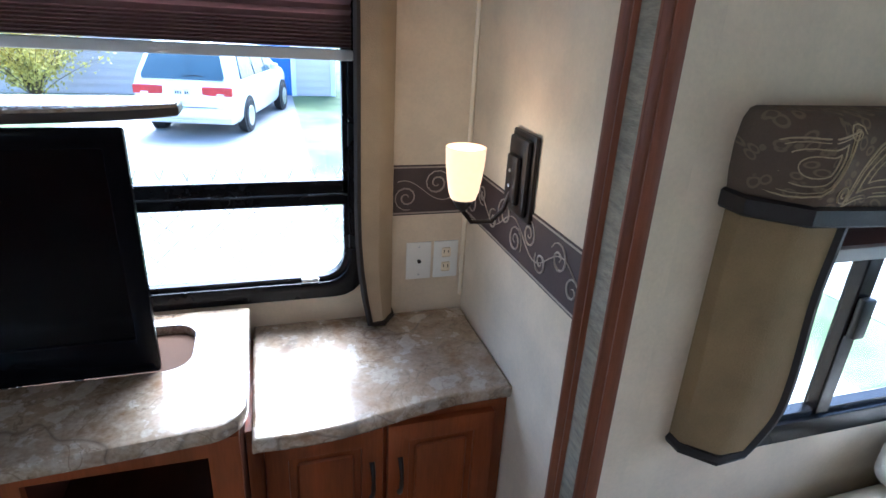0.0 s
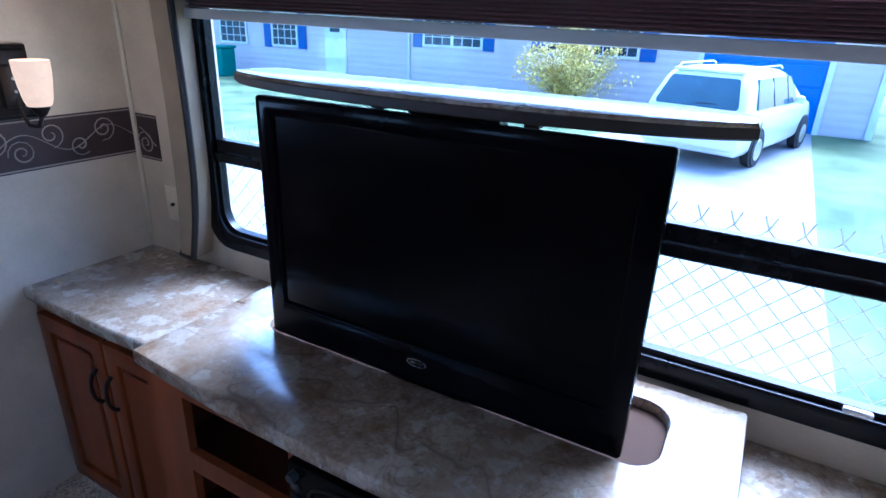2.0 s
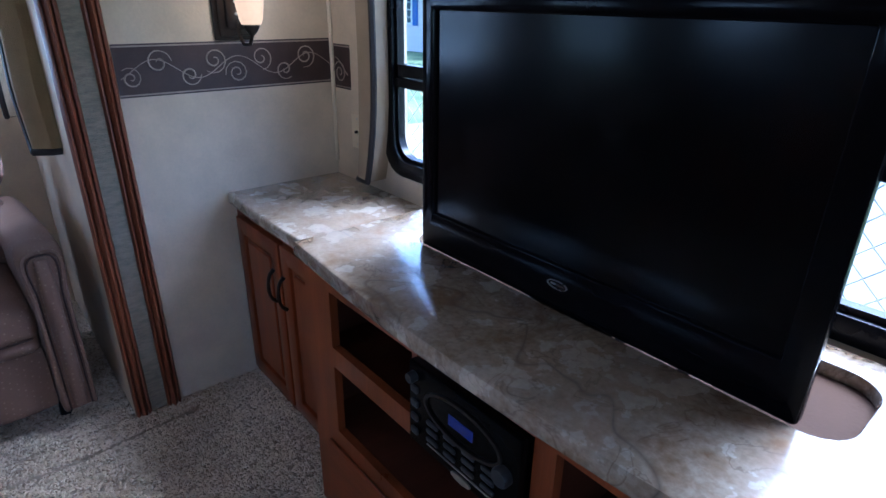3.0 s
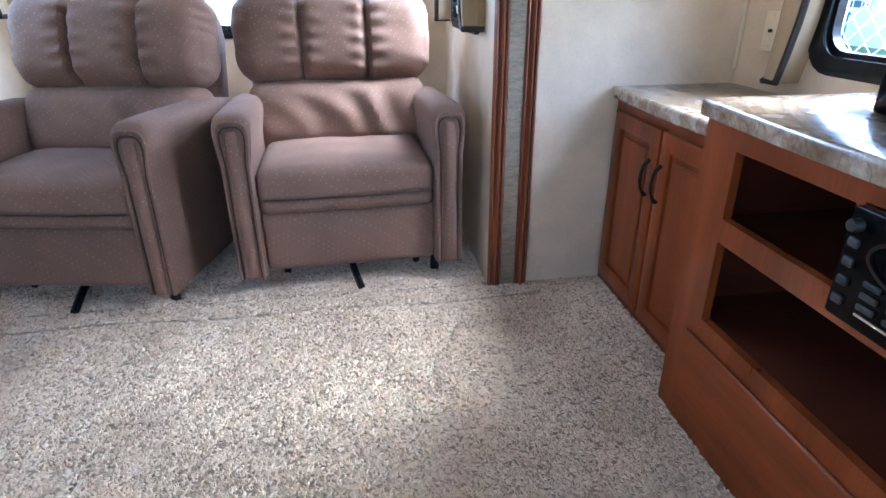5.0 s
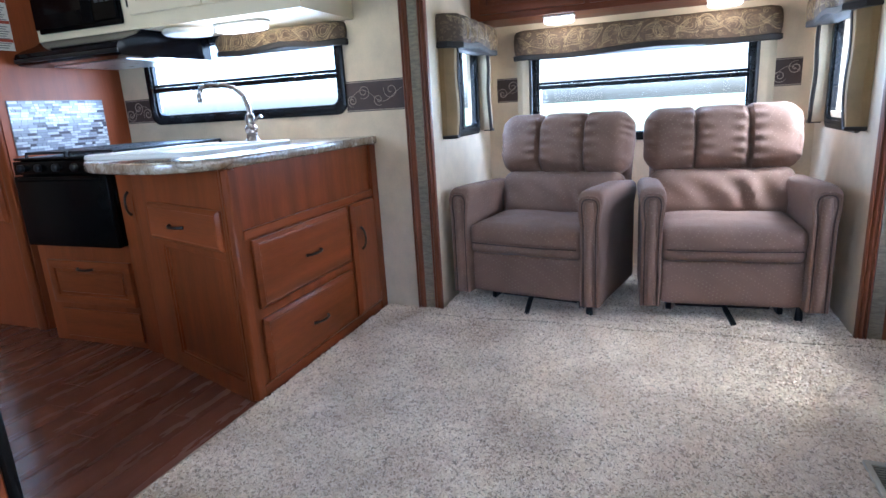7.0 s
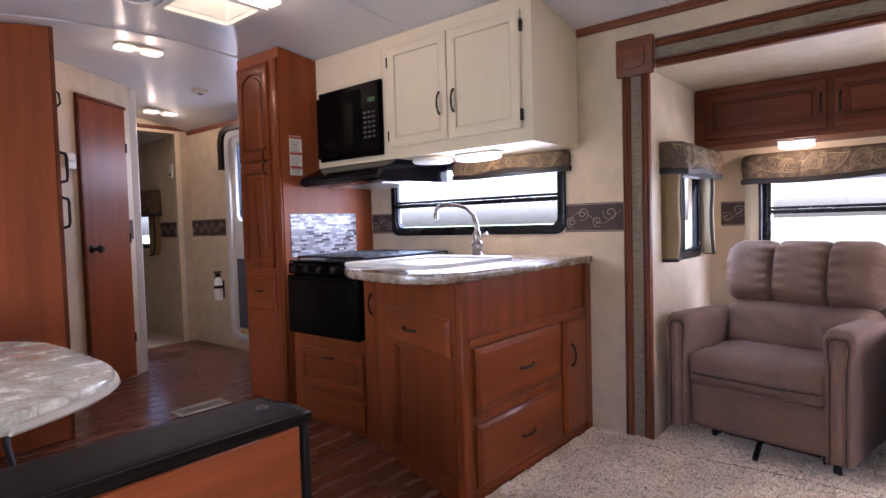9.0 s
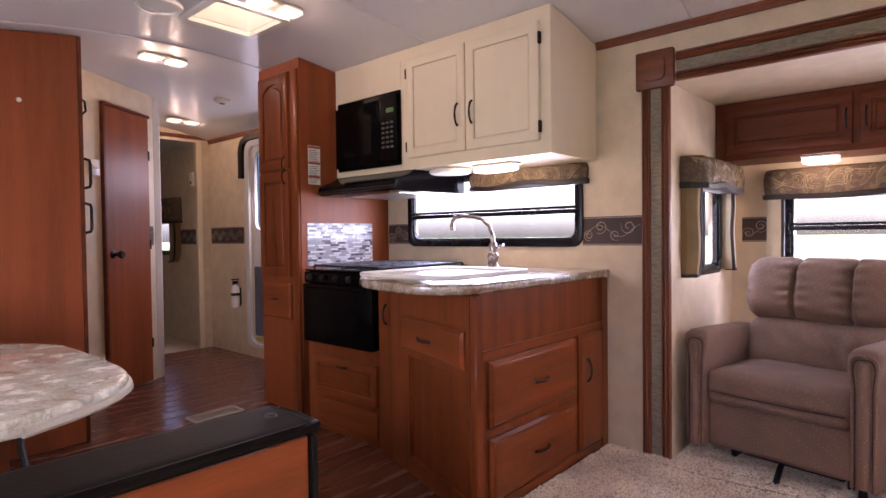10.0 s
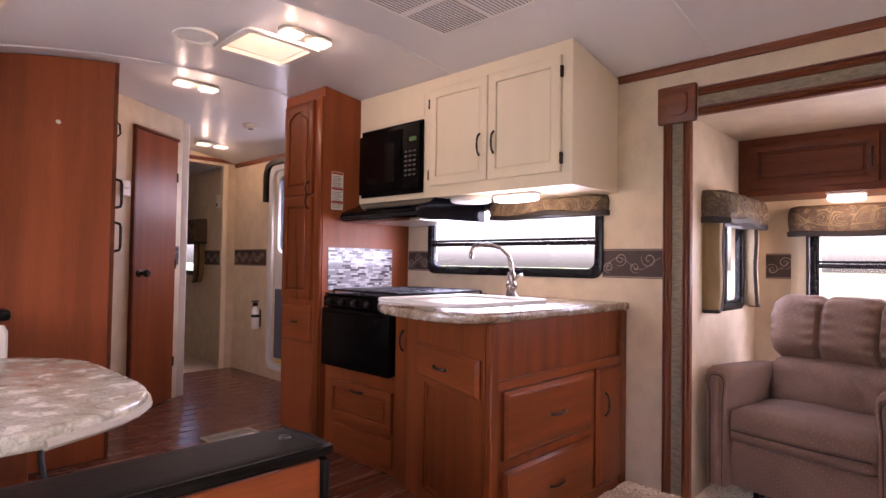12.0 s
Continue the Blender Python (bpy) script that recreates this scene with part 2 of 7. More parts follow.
BLIND = mat("pleated_blind", (0.155, 0.095, 0.085), 0.75, 0, 0.12, 8, 0.2, 260, stretch=(1, 1, 4))
UPHOLSTERY = dotted_mat("mauve_upholstery", (0.188, 0.110, 0.073), (0.38, 0.26, 0.175))
SEAM = mat("upholstery_seam", (0.060, 0.034, 0.025), 0.85, 0, 0.16, 5, 0.3, 420)
CARPET = mat("carpet_backing", (0.48, 0.39, 0.29), 0.95, 0, 0.25, 40, 0.5, 300)
FLOORVINYL = mat("vinyl_plank", (0.145, 0.052, 0.030), 0.27, 0, 0.22, 1.5, 0.05, 20, stretch=(0.8, 6, 6), hue_random=0.13)
SUBFLOOR = mat("subfloor", (0.05, 0.03, 0.02), 0.8)
GLASS = glass_mat("window_glass", (0.93, 0.96, 0.98))
SMOKED = glass_mat("smoked_glass", (0.16, 0.19, 0.22))
TAN = mat("tan_board", (0.075, 0.041, 0.024), 0.8, 0, 0.08, 6, 0.1, 150, spec=0.1)
METALGREY = mat("vent_metal", (0.44, 0.40, 0.31), 0.36, 0.4, 0.12, 14, 0.05, 150)
# near-black fill: shade of duct and socket slots put in as colour
VOID = mat("dark_void", (0.01, 0.008, 0.007), 0.9)

# a little daylight shows through the blind's cloth
bn_, bl_ = BLIND.node_tree.nodes, BLIND.node_tree.links
tl_, ms_ = bn_.new("ShaderNodeBsdfTranslucent"), bn_.new("ShaderNodeMixShader")
tl_.inputs[0].default_value = (0.42, 0.27, 0.25, 1)
ms_.inputs[0].default_value = 0.3
bl_.new(bn_["Principled BSDF"].outputs[0], ms_.inputs[1]), bl_.new(tl_.outputs[0], ms_.inputs[2]), bl_.new(ms_.outputs[0], bn_["Material Output"].inputs[0])


# ---- building tools ----
OFFSET = {}


def finish(bm, name, material, smooth=40):
    bmesh.ops.recalc_face_normals(bm, faces=bm.faces[:])
    me = bpy.data.meshes.new(name)
    bm.to_mesh(me)
    bm.free()
    me.materials.append(material)
    if smooth:
        me.shade_smooth()
        me.set_sharp_from_angle(angle=radians(smooth))
    return me


def thing(name, at, label, category, group="", kind=""):
    """An Empty at a thing's base. Parts are given in world places."""
    ob = tagged(new(name), label, category, group, kind)
    ob.empty_display_size = 0.1
    ob.location = at
    OFFSET[ob] = Vector(at)
    return ob


def part(name, bm, material, parent, label="", smooth=40):
    """One mesh object under a thing or a part."""
    off = OFFSET[parent]
    bmesh.ops.translate(bm, verts=bm.verts[:], vec=-off)
    ob = new(name, finish(bm, name, material, smooth))
    ob.parent = parent
    OFFSET[ob] = off
    if label:
        ob["label"] = label
    return ob


def solid(name, bm, material, label, category, group="", kind="", smooth=40):
    """A thing that is one mesh."""
    lo = Vector((sum(v.co.x for v in bm.verts) / len(bm.verts), sum(v.co.y for v in bm.verts) / len(bm.verts), min(v.co.z for v in bm.verts)))
    bmesh.ops.translate(bm, verts=bm.verts[:], vec=-lo)
    ob = tagged(new(name, finish(bm, name, material, smooth)), label, category, group, kind)
    ob.location = lo
    OFFSET[ob] = lo
    return ob


def box(x0, x1, y0, y1, z0, z1, b=0.0, seg=1):
    bm = bmesh.new()
    bmesh.ops.create_cube(bm, size=1)
    bmesh.ops.scale(bm, vec=(abs(x1 - x0), abs(y1 - y0), abs(z1 - z0)), verts=bm.verts[:])
    bmesh.ops.translate(bm, vec=((x0 + x1) / 2, (y0 + y1) / 2, (z0 + z1) / 2), verts=bm.verts[:])
    if b:
        bmesh.ops.bevel(bm, geom=bm.edges[:], offset=b, segments=seg, profile=0.5, affect='EDGES')
    return bm


def join(*bms):
    out = bmesh.new()
    for bm in bms:
        me = bpy.data.meshes.new("tmp")
        bm.to_mesh(me)
        bm.free()
        out.from_mesh(me)
        bpy.data.meshes.remove(me)
    return out


def moved(bm, m):
    bmesh.ops.transform(bm, matrix=m, verts=bm.verts[:])
    return bm


def prism(pts, z0, z1, b=0.0, seg=2):
    """An outline in x and y, raised from z0 to z1."""
    bm = bmesh.new()
    f = bm.faces.new([bm.verts.new((x, y, z0)) for x, y in pts])
    ret = bmesh.ops.extrude_face_region(bm, geom=[f])
    top = [v for v in ret["geom"] if isinstance(v, bmesh.types.BMVert)]
    bmesh.ops.translate(bm, verts=top, vec=(0, 0, z1 - z0))
    if b:
        bm.normal_update()
        edges = [e for e in bm.edges if abs(e.verts[0].co.z - e.verts[1].co.z) < 1e-6]
        bmesh.ops.bevel(bm, geom=edges, offset=b, segments=seg, profile=0.5, affect='EDGES')
    return bm


def rrect(x0, x1, y0, y1, r, n=5):
    pts = []
    for cx, cy, a in ((x1 - r, y1 - r, 0), (x0 + r, y1 - r, 90), (x0 + r, y0 + r, 180), (x1 - r, y0 + r, 270)):
        for i in range(n + 1):
            t = radians(a + 90 * i / n)
            pts.append((cx + r * math.cos(t), cy + r * math.sin(t)))
    return pts


def ring(outer, inner, z0, z1, b=0.0):
    """A flat ring between two outlines of as many points."""
    bm = bmesh.new()
    k = len(outer)
    rows = [[bm.verts.new((x, y, z)) for x, y in pts] for pts, z in ((outer, z0), (outer, z1), (inner, z1), (inner, z0))]
    for a in range(4):
        for i in range(k):
            j = (i + 1) % k
            bm.faces.new((rows[a][i], rows[a][j], rows[(a + 1) % 4][j], rows[(a + 1) % 4][i]))
    if b:
        bm.normal_update()
        edges = [e for e in bm.edges if all(abs(v.co.z - z1) < 1e-6 for v in e.verts) and any(abs(f.normal.z) < 0.5 for f in e.link_faces)]
        bmesh.ops.bevel(bm, geom=edges, offset=b, segments=2, profile=0.5, affect='EDGES')
    return bm


def tube(pts, r, n=8, closed=False, flat=1.0):
    """A round bar along points; r may be one radius or one for each point."""
    bm = bmesh.new()
    pts = [Vector(p) for p in pts]
    k = len(pts)
    rs = r if isinstance(r, (list, tuple)) else [r] * k
    rows, side = [], None
    for i, p in enumerate(pts):
        a = pts[(i - 1) % k] if closed or i else p
        c = pts[(i + 1) % k] if closed or i < k - 1 else p
        d = (c - a).normalized()
        if side is None:
            side = d.orthogonal().normalized()
        side = (side - d * side.dot(d)).normalized()
        up = d.cross(side)
        rows.append([bm.verts.new(p + rs[i] * (math.cos(2 * math.pi * j / n) * side + flat * math.sin(2 * math.pi * j / n) * up)) for j in range(n)])
    for i in range(k if closed else k - 1):
        a, c = rows[i], rows[(i + 1) % k]
        for j in range(n):
            bm.faces.new((a[j], a[(j + 1) % n], c[(j + 1) % n], c[j]))
    if not closed:
        bm.faces.new(rows[0][::-1]), bm.faces.new(rows[-1])
    return bm


def lathe(profile, at=(0, 0, 0), n=20):
    """A turned shape: radii and heights about the z axis."""
    bm = bmesh.new()
    rows = []
    for r, z in profile:
        rows.append([bm.verts.new((at[0] + r * math.cos(2 * math.pi * j / n), at[1] + r * math.sin(2 * math.pi * j / n), at[2] + z)) for j in range(n)])
    for a, c in zip(rows, rows[1:]):
        for j in range(n):
            bm.faces.new((a[j], a[(j + 1) % n], c[(j + 1) % n], c[j]))
    bm.faces.new(rows[0][::-1]), bm.faces.new(rows[-1])
    return bm


def pillow(x0, x1, y0, y1, z0, z1, r, puff=(0, 0, 0), n=10, wrinkle=0.0, seed=0.0):
    """A soft block: round edges, swollen faces, a little creased."""
    bm = bmesh.new()
    bmesh.ops.create_cube(bm, size=2)
    bmesh.ops.subdivide_edges(bm, edges=bm.edges[:], cuts=n, use_grid_fill=True)
    h = Vector(((x1 - x0) / 2, (y1 - y0) / 2, (z1 - z0) / 2))
    c = Vector(((x1 + x0) / 2, (y1 + y0) / 2, (z1 + z0) / 2))
    for v in bm.verts:
        q = v.co.copy()
        p = Vector((q.x * h.x, q.y * h.y, q.z * h.z))
        inner = Vector([max(-h[i] + r, min(h[i] - r, p[i])) for i in range(3)])
        d = p - inner
        if d.length > 1e-9:
            p = inner + d.normalized() * r
        for i in range(3):
            j, k = (i + 1) % 3, (i + 2) % 3
            if abs(q[i]) > 0.99:
                p[i] += math.copysign(puff[i] * (1 - q[j] ** 2) * (1 - q[k] ** 2), q[i])
        if wrinkle:
            s = c + p
            p += d.normalized() * wrinkle * noise.noise(Vector((s.x * 9 + seed, s.y * 9, s.z * 14)))
        v.co = c + p
    return bm


def facing(origin, along, out):
    """A frame on an upright face: x runs along it, y out of it, z up."""
    a, o = Vector((*along, 0)).normalized(), Vector((*out, 0)).normalized()
    m = Matrix.Identity(4)
    m.col[0], m.col[1], m.col[2], m.col[3] = (*a, 0), (*o, 0), (0, 0, 1, 0), (*origin, 1)
    return m


def upright(bm):
    """Turns an outline's plane (x, y, raised in z) into x, z, raised in -y ... to y out."""
    return moved(bm, Matrix(((1, 0, 0, 0), (0, 0, 1, 0), (0, 1, 0, 0), (0, 0, 0, 1))))


def wall_panel(length, z0, z1, thick, holes):
    """A wall along x from 0 to length, its face at y = 0 and its body behind, with openings."""
    xs = sorted({0, length, *[h[0] for h in holes], *[h[1] for h in holes]})
    zs = sorted({z0, z1, *[h[2] for h in holes], *[h[3] for h in holes]})
    bm = bmesh.new()

    def solid_cell(i, j):
        if i < 0 or j < 0 or i >= len(xs) - 1 or j >= len(zs) - 1:
            return False
        x, z = (xs[i] + xs[i + 1]) / 2, (zs[j] + zs[j + 1]) / 2
        return not any(h[0] < x < h[1] and h[2] < z < h[3] for h in holes)

    def quad(*ps):
        bm.faces.new([bm.verts.new(p) for p in ps])
    for i in range(len(xs) - 1):
        for j in range(len(zs) - 1):
            if not solid_cell(i, j):
                continue
            a, b, c, d = xs[i], xs[i + 1], zs[j], zs[j + 1]
            quad((a, 0, c), (b, 0, c), (b, 0, d), (a, 0, d)), quad((a, -thick, c), (a, -thick, d), (b, -thick, d), (b, -thick, c))
            if not solid_cell(i - 1, j):
                quad((a, 0, c), (a, 0, d), (a, -thick, d), (a, -thick, c))
            if not solid_cell(i + 1, j):
                quad((b, 0, c), (b, -thick, c), (b, -thick, d), (b, 0, d))
            if not solid_cell(i, j - 1):
                quad((a, 0, c), (a, -thick, c), (b, -thick, c), (b, 0, c))
            if not solid_cell(i, j + 1):
                quad((a, 0, d), (b, 0, d), (b, -thick, d), (a, -thick, d))
    bmesh.ops.remove_doubles(bm, verts=bm.verts[:], dist=1e-5)
    return bm


def wall(name, m, length, z0, z1, holes=(), thick=0.05, material=None, label=""):
    bm = moved(wall_panel(length, z0, z1, thick, holes), m)
    return solid(name, bm, material or WALLPAPER, label or "cream mottled wallpaper on a flat caravan wall", "wall", kind="structure", smooth=0)


def panel_outline(a0, a1, z0, z1, r, arch, n=5):
    """A panel's outline; with an arch its top falls away towards both sides."""
    pts = rrect(a0, a1, z0, z1, r, n)
    if not arch:
        return pts
    k, mid, half = 10, (a0 + a1) / 2, (a1 - a0) / 2
    xa, xb = pts[n][0], pts[n + 1][0]
    pts = pts[:n + 1] + [(xa + (xb - xa) * i / k, z1) for i in range(1, k)] + pts[n + 1:]
    return [(x, z - 0.045 * ((x - mid) / half) ** 2 if z > z1 - r - 0.001 else z) for x, z in pts]


def door_leaf(name, m, a0, a1, z0, z1, material, parent, raised=True, arch=False, thick=0.019, rail=0.05, shallow=False):
    """A framed door or drawer front: frame, and a raised panel within it."""
    w = thick
    if not raised:
        steps = ((0.0, 0.003), (0.0, w * 0.5), (0.002, w * 0.56), (0.012, w * 0.95), (0.016, w), (0.0185, w - 0.0015), (0.021, w))
        bm, loops = bmesh.new(), []
        for inset, out in steps:
            loops.append([bm.verts.new((x, out, z)) for x, z in rrect(a0 + inset, a1 - inset, z0 + inset, z1 - inset, 0.003, 2)])
        for lo, hi in zip(loops, loops[1:]):
            for k in range(len(lo)):
                bm.faces.new((lo[k], lo[(k + 1) % len(lo)], hi[(k + 1) % len(lo)], hi[k]))
        bm.faces.new(loops[0][::-1]), bm.faces.new(loops[-1])
        return part(name, moved(bm, m), material, parent, smooth=20)
    ia, ib, ic, id_ = a0 + rail, a1 - rail, z0 + rail, z1 - rail
    inner = panel_outline(ia, ib, ic, id_, 0.004, arch, 3)
    o = panel_outline(a0, a1, z0, z1, 0.004, arch, 3)
    if arch:
        o = [(x, z1 if z > z1 - 0.06 else z) for x, z in o]
    frame_bm = upright(ring(o, inner, 0, w, 0.003))
    back = box(a0 + 0.01, a1 - 0.01, 0, w * 0.42, z0 + 0.01, z1 - 0.01)
    g = 0.003 if shallow else 0.016
    pan = panel_outline(ia + g, ib - g, ic + g, id_ - g, 0.012, arch)
    panel = upright(prism(pan, w * 0.4, w * (0.72 if shallow else 0.9), 0.003 if shallow else 0.0045, 1))
    return part(name, moved(join(frame_bm, back, panel), m), material, parent)


def pull(m, a, z, parent, upright_pull=True, size=0.1):
    """An arched bronze pull with two feet."""
    pts = []
    for i in range(9):
        s = -1 + 2 * i / 8
        out = 0.006 + 0.022 * (1 - s * s) ** 0.6
        pts.append((a, out, z + s * size / 2) if upright_pull else (a + s * size / 2, out, z))
    rs = [0.0065 if i in (0, 8) else 0.0045 + 0.0012 * abs(math.cos(i * 0.9)) for i in range(9)]
    return part("handle", moved(tube(pts, rs, 8), m), BRONZE, parent, "dark bronze arched pull")


def window_unit(name, m, a0, a1, z0, z1, rail_z=None, mullion=None, r=0.07, fw=0.045, label="", slim=False):
    """A black framed caravan window: frame, rails and panes, set in the wall's opening."""
    t = thing(name, m @ Vector(((a0 + a1) / 2, 0, z0)), label or "black framed caravan window with rounded corners", "window", kind="structure")
    o, i = rrect(a0, a1, z0, z1, r), rrect(a0 + fw, a1 - fw, z0 + fw, z1 - fw, max(0.02, r - fw * 0.5))
    part("window_frame", moved(upright(ring(o, i, -0.005, 0.014, 0.004)), m), WINFRAME, t)
    i2 = rrect(a0 + fw + 0.012, a1 - fw - 0.012, z0 + fw + 0.012, z1 - fw - 0.012, max(0.02, r - fw * 0.5))
    part("sash", moved(upright(ring(rrect(a0 + fw - 0.004, a1 - fw + 0.004, z0 + fw - 0.004, z1 - fw + 0.004, max(0.02, r - fw * 0.5)), i2, -0.022, 0.002)), m), WINFRAME, t)
    zs = [z0 + fw, z1 - fw]
    if rail_z:
        up = 0.024 if slim else 0.042
        bars = [box(a0 + fw, a1 - fw, -0.024, 0.008, rail_z - (0.020 if slim else 0.022), rail_z + 0.006, 0.003), box(a0 + fw, a1 - fw, -0.024, 0.002, rail_z + 0.008, rail_z + up, 0.002)]
        part("rail", moved(join(*bars), m), WINFRAME, t)
        zs = [z0 + fw, rail_z - 0.012, rail_z + up - 0.002, z1 - fw]
    for k in range(0, len(zs), 2):
        p = part("pane", moved(box(a0 + fw, a1 - fw, -0.016 - 0.004 * k, -0.013 - 0.004 * k, zs[k], zs[k + 1]), m), GLASS, t, smooth=0)
        p.visible_shadow = False
    if mullion:
        part("mullion", moved(box(mullion - 0.018, mullion + 0.018, -0.024, 0.006, z0 + fw, z1 - fw, 0.003), m), WINFRAME, t)
    return t


# ---- structure ----
XL, XR, YB = -1.80, 0.575, 2.205          # side walls and end wall
SL0, SL1, SLX, SLZ = -0.40, 1.41, -2.80, 1.80     # left slide-out
SR0, SR1, SRX, SRZ = -2.75, 1.43, 1.80, 2.03      # right slide-out
YF = -4.98                                 # bedroom partition


def crown_z(x):
    return 2.205 - 0.10 * (x + 0.61) ** 2


FACE_BACK = facing((-1.85, YB, 0), (1, 0), (0, -1))        # x = a - 1.85
FACE_LEFT = facing((XL, -7.6, 0), (0, 1), (1, 0))          # y = a - 7.6
FACE_RIGHT = facing((XR, -7.6, 0), (0, 1), (-1, 0))
FACE_SL_BACK = facing((SLX, 0, 0), (0, 1), (1, 0))
FACE_SL_NEAR = facing((0, SL0, 0), (1, 0), (0, 1))
FACE_SL_FAR = facing((0, SL1, 0), (1, 0), (0, -1))
FACE_SR_END = facing((0, SR1, 0), (1, 0), (0, -1))

solid("floor", box(-1.85, 0.625, -7.6, 2.255, -0.09, -0.014), SUBFLOOR, "dark subfloor of the caravan", "floor", kind="structure", smooth=0)
solid("floor_slide_left", box(SLX - 0.05, -1.85, SL0 - 0.05, SL1 + 0.05, -0.09, -0.014), SUBFLOOR, "subfloor of the recliner slide-out", "floor", kind="structure", smooth=0)
solid("floor_slide_right", box(0.625, SRX + 0.05, SR0 - 0.05, SR1 + 0.05, -0.09, -0.014), SUBFLOOR, "subfloor of the dinette slide-out", "floor", kind="structure", smooth=0)

wall("wall_back", FACE_BACK, 2.475, -0.09, 2.215, [(0.395, 2.115, 0.785, 1.80)])
wall("wall_left", FACE_LEFT, 9.805, -0.09, 2.075, [(7.6 + SL0, 7.6 + SL1, -0.02, SLZ), (5.47, 6.715, 1.05, 1.44), (3.42, 4.06, 0.10, 1.95), (0.85, 1.70, 0.94, 1.40)])
wall("wall_right", FACE_RIGHT, 9.805, -0.09, 2.075, [(7.6 + SR0, 7.6 + SR1, -0.02, SRZ)])
wall("wall_slide_back", FACE_SL_BACK @ Matrix.Translation((SL0 - 0.05, 0, 0)), SL1 - SL0 + 0.1, -0.09, 1.85, [(0.38, 1.53, 0.80, 1.34)])
wall("wall_slide_near", FACE_SL_NEAR @ Matrix.Translation((SLX, 0, 0)), XL - SLX - 0.05, -0.09, 1.85, [(0.275, 0.775, 0.90, 1.34)])
wall("wall_slide_far", FACE_SL_FAR @ Matrix.Translation((SLX, 0, 0)), XL - SLX - 0.05, -0.09, 1.85, [(0.275, 0.775, 0.90, 1.34)])
solid("ceiling_slide_left", box(SLX - 0.05, -1.85, SL0 - 0.05, SL1 + 0.05, SLZ, SLZ + 0.05), WALLPAPER, "cream ceiling of the recliner slide-out", "ceiling", kind="structure", smooth=0)
wall("wall_slide_right_end", FACE_SR_END @ Matrix.Translation((0.625, 0, 0)), SRX - 0.625, -0.09, SRZ + 0.05, [(0.22, 0.96, 0.79, 1.30)])
wall("wall_slide_right_back", facing((SRX, SR0 - 0.05, 0), (0, 1), (-1, 0)), SR1 - SR0 + 0.1, -0.09, SRZ + 0.05, [(0.6, 2.0, 0.90, 1.40), (2.72, 4.12, 0.85, 1.34)])
wall("wall_slide_right_near", facing((0.625, SR0, 0), (1, 0), (0, 1)), SRX - 0.625, -0.09, SRZ + 0.05)
solid("ceiling_slide_right", box(0.625, SRX + 0.05, SR0 - 0.05, SR1 + 0.05, SRZ, SRZ + 0.05), CEILING, "pale ceiling of the dinette slide-out", "ceiling", kind="structure", smooth=0)

# bathroom corner: a slanting wall with the door, and the bedroom partition
BATH = facing((0.575, -3.012, 0), (-0.386, -0.272), (-0.576, 0.817))
wall("wall_bathroom", BATH, 1.815, -0.09, 2.2, [], 0.04)
solid("wall_bathroom_side", box(-0.905, -0.865, YF, -4.09, -0.09, 2.19), WALLPAPER, "cream wallpaper beside the bathroom corner", "wall", kind="structure", smooth=0)
solid("trim_bathroom_corner", box(-0.940, -0.880, -4.10, -4.040, 0, 2.18, 0.008), WHITEPLASTIC, "white painted corner trim", "trim", kind="structure")
PART_W = facing((-1.8, YF, 0), (1, 0), (0, 1))
wall("wall_partition", PART_W, 2.375, -0.09, 2.2, [(0.13, 0.86, -0.02, 2.04)], 0.04)
solid("trim_bedroom_doorway", join(box(-1.715, -1.665, YF, YF + 0.014, 0, 2.055, 0.004), box(-1.665, -0.93, YF, YF + 0.014, 2.035, 2.062, 0.004)), CREAM, "cream casing round the bedroom doorway", "trim", kind="structure")
wall("wall_bedroom_end", facing((-1.8, -7.6, 0), (1, 0), (0, 1)), 2.375, -0.09, 2.2)

# crowned ceiling in one sheet, with its roof vent opening
cx = [-1.85 + 2.475 * i / 24 for i in range(25)]
hole = (-0.70, -0.355, -2.27, -1.955)
cxs = sorted(set(cx) | {hole[0], hole[1]})
cys = [-7.65, hole[2], hole[3], 2.255]
bm = bmesh.new()
top = {}
for x in cxs:
    for y in cys:
        top[x, y] = (bm.verts.new((x, y, crown_z(x))), bm.verts.new((x, y, crown_z(x) + 0.05)))
for xa, xb in zip(cxs, cxs[1:]):
    for ya, yb in zip(cys, cys[1:]):
        if hole[0] <= xa and xb <= hole[1] and ya == hole[2]:
            continue
        for k in (0, 1):
            bm.faces.new((top[xa, ya][k], top[xb, ya][k], top[xb, yb][k], top[xa, yb][k]))
solid("ceiling", bm, CEILING, "white glossy crowned ceiling panels", "ceiling", kind="structure")
for y in (-2.75, -1.56, -0.30, 0.92):
    pts = [(x, y, crown_z(x) - 0.001) for x in cx]
    solid("ceiling_seam", tube(pts, 0.007, 6, flat=0.5), CEILING, "thin white strip over a ceiling joint", "trim", kind="structure")

# crown moulding and skirting of the left wall
for ya, yb in ((-0.776, 2.2), (-4.97, -2.82)):
    solid("crown_moulding", join(box(XL, XL + 0.016, ya, yb, 2.030, 2.066, 0.004), box(XL, XL + 0.024, ya, yb, 2.050, 2.070, 0.004)), TRIMWOOD_H, "reddish wood moulding under the ceiling", "trim", kind="structure")
solid("crown_moulding", box(-1.79, -0.93, YF, YF + 0.018, 2.065, 2.10, 0.005), TRIMWOOD, "reddish wood moulding over the bedroom doorway", "trim", kind="structure")


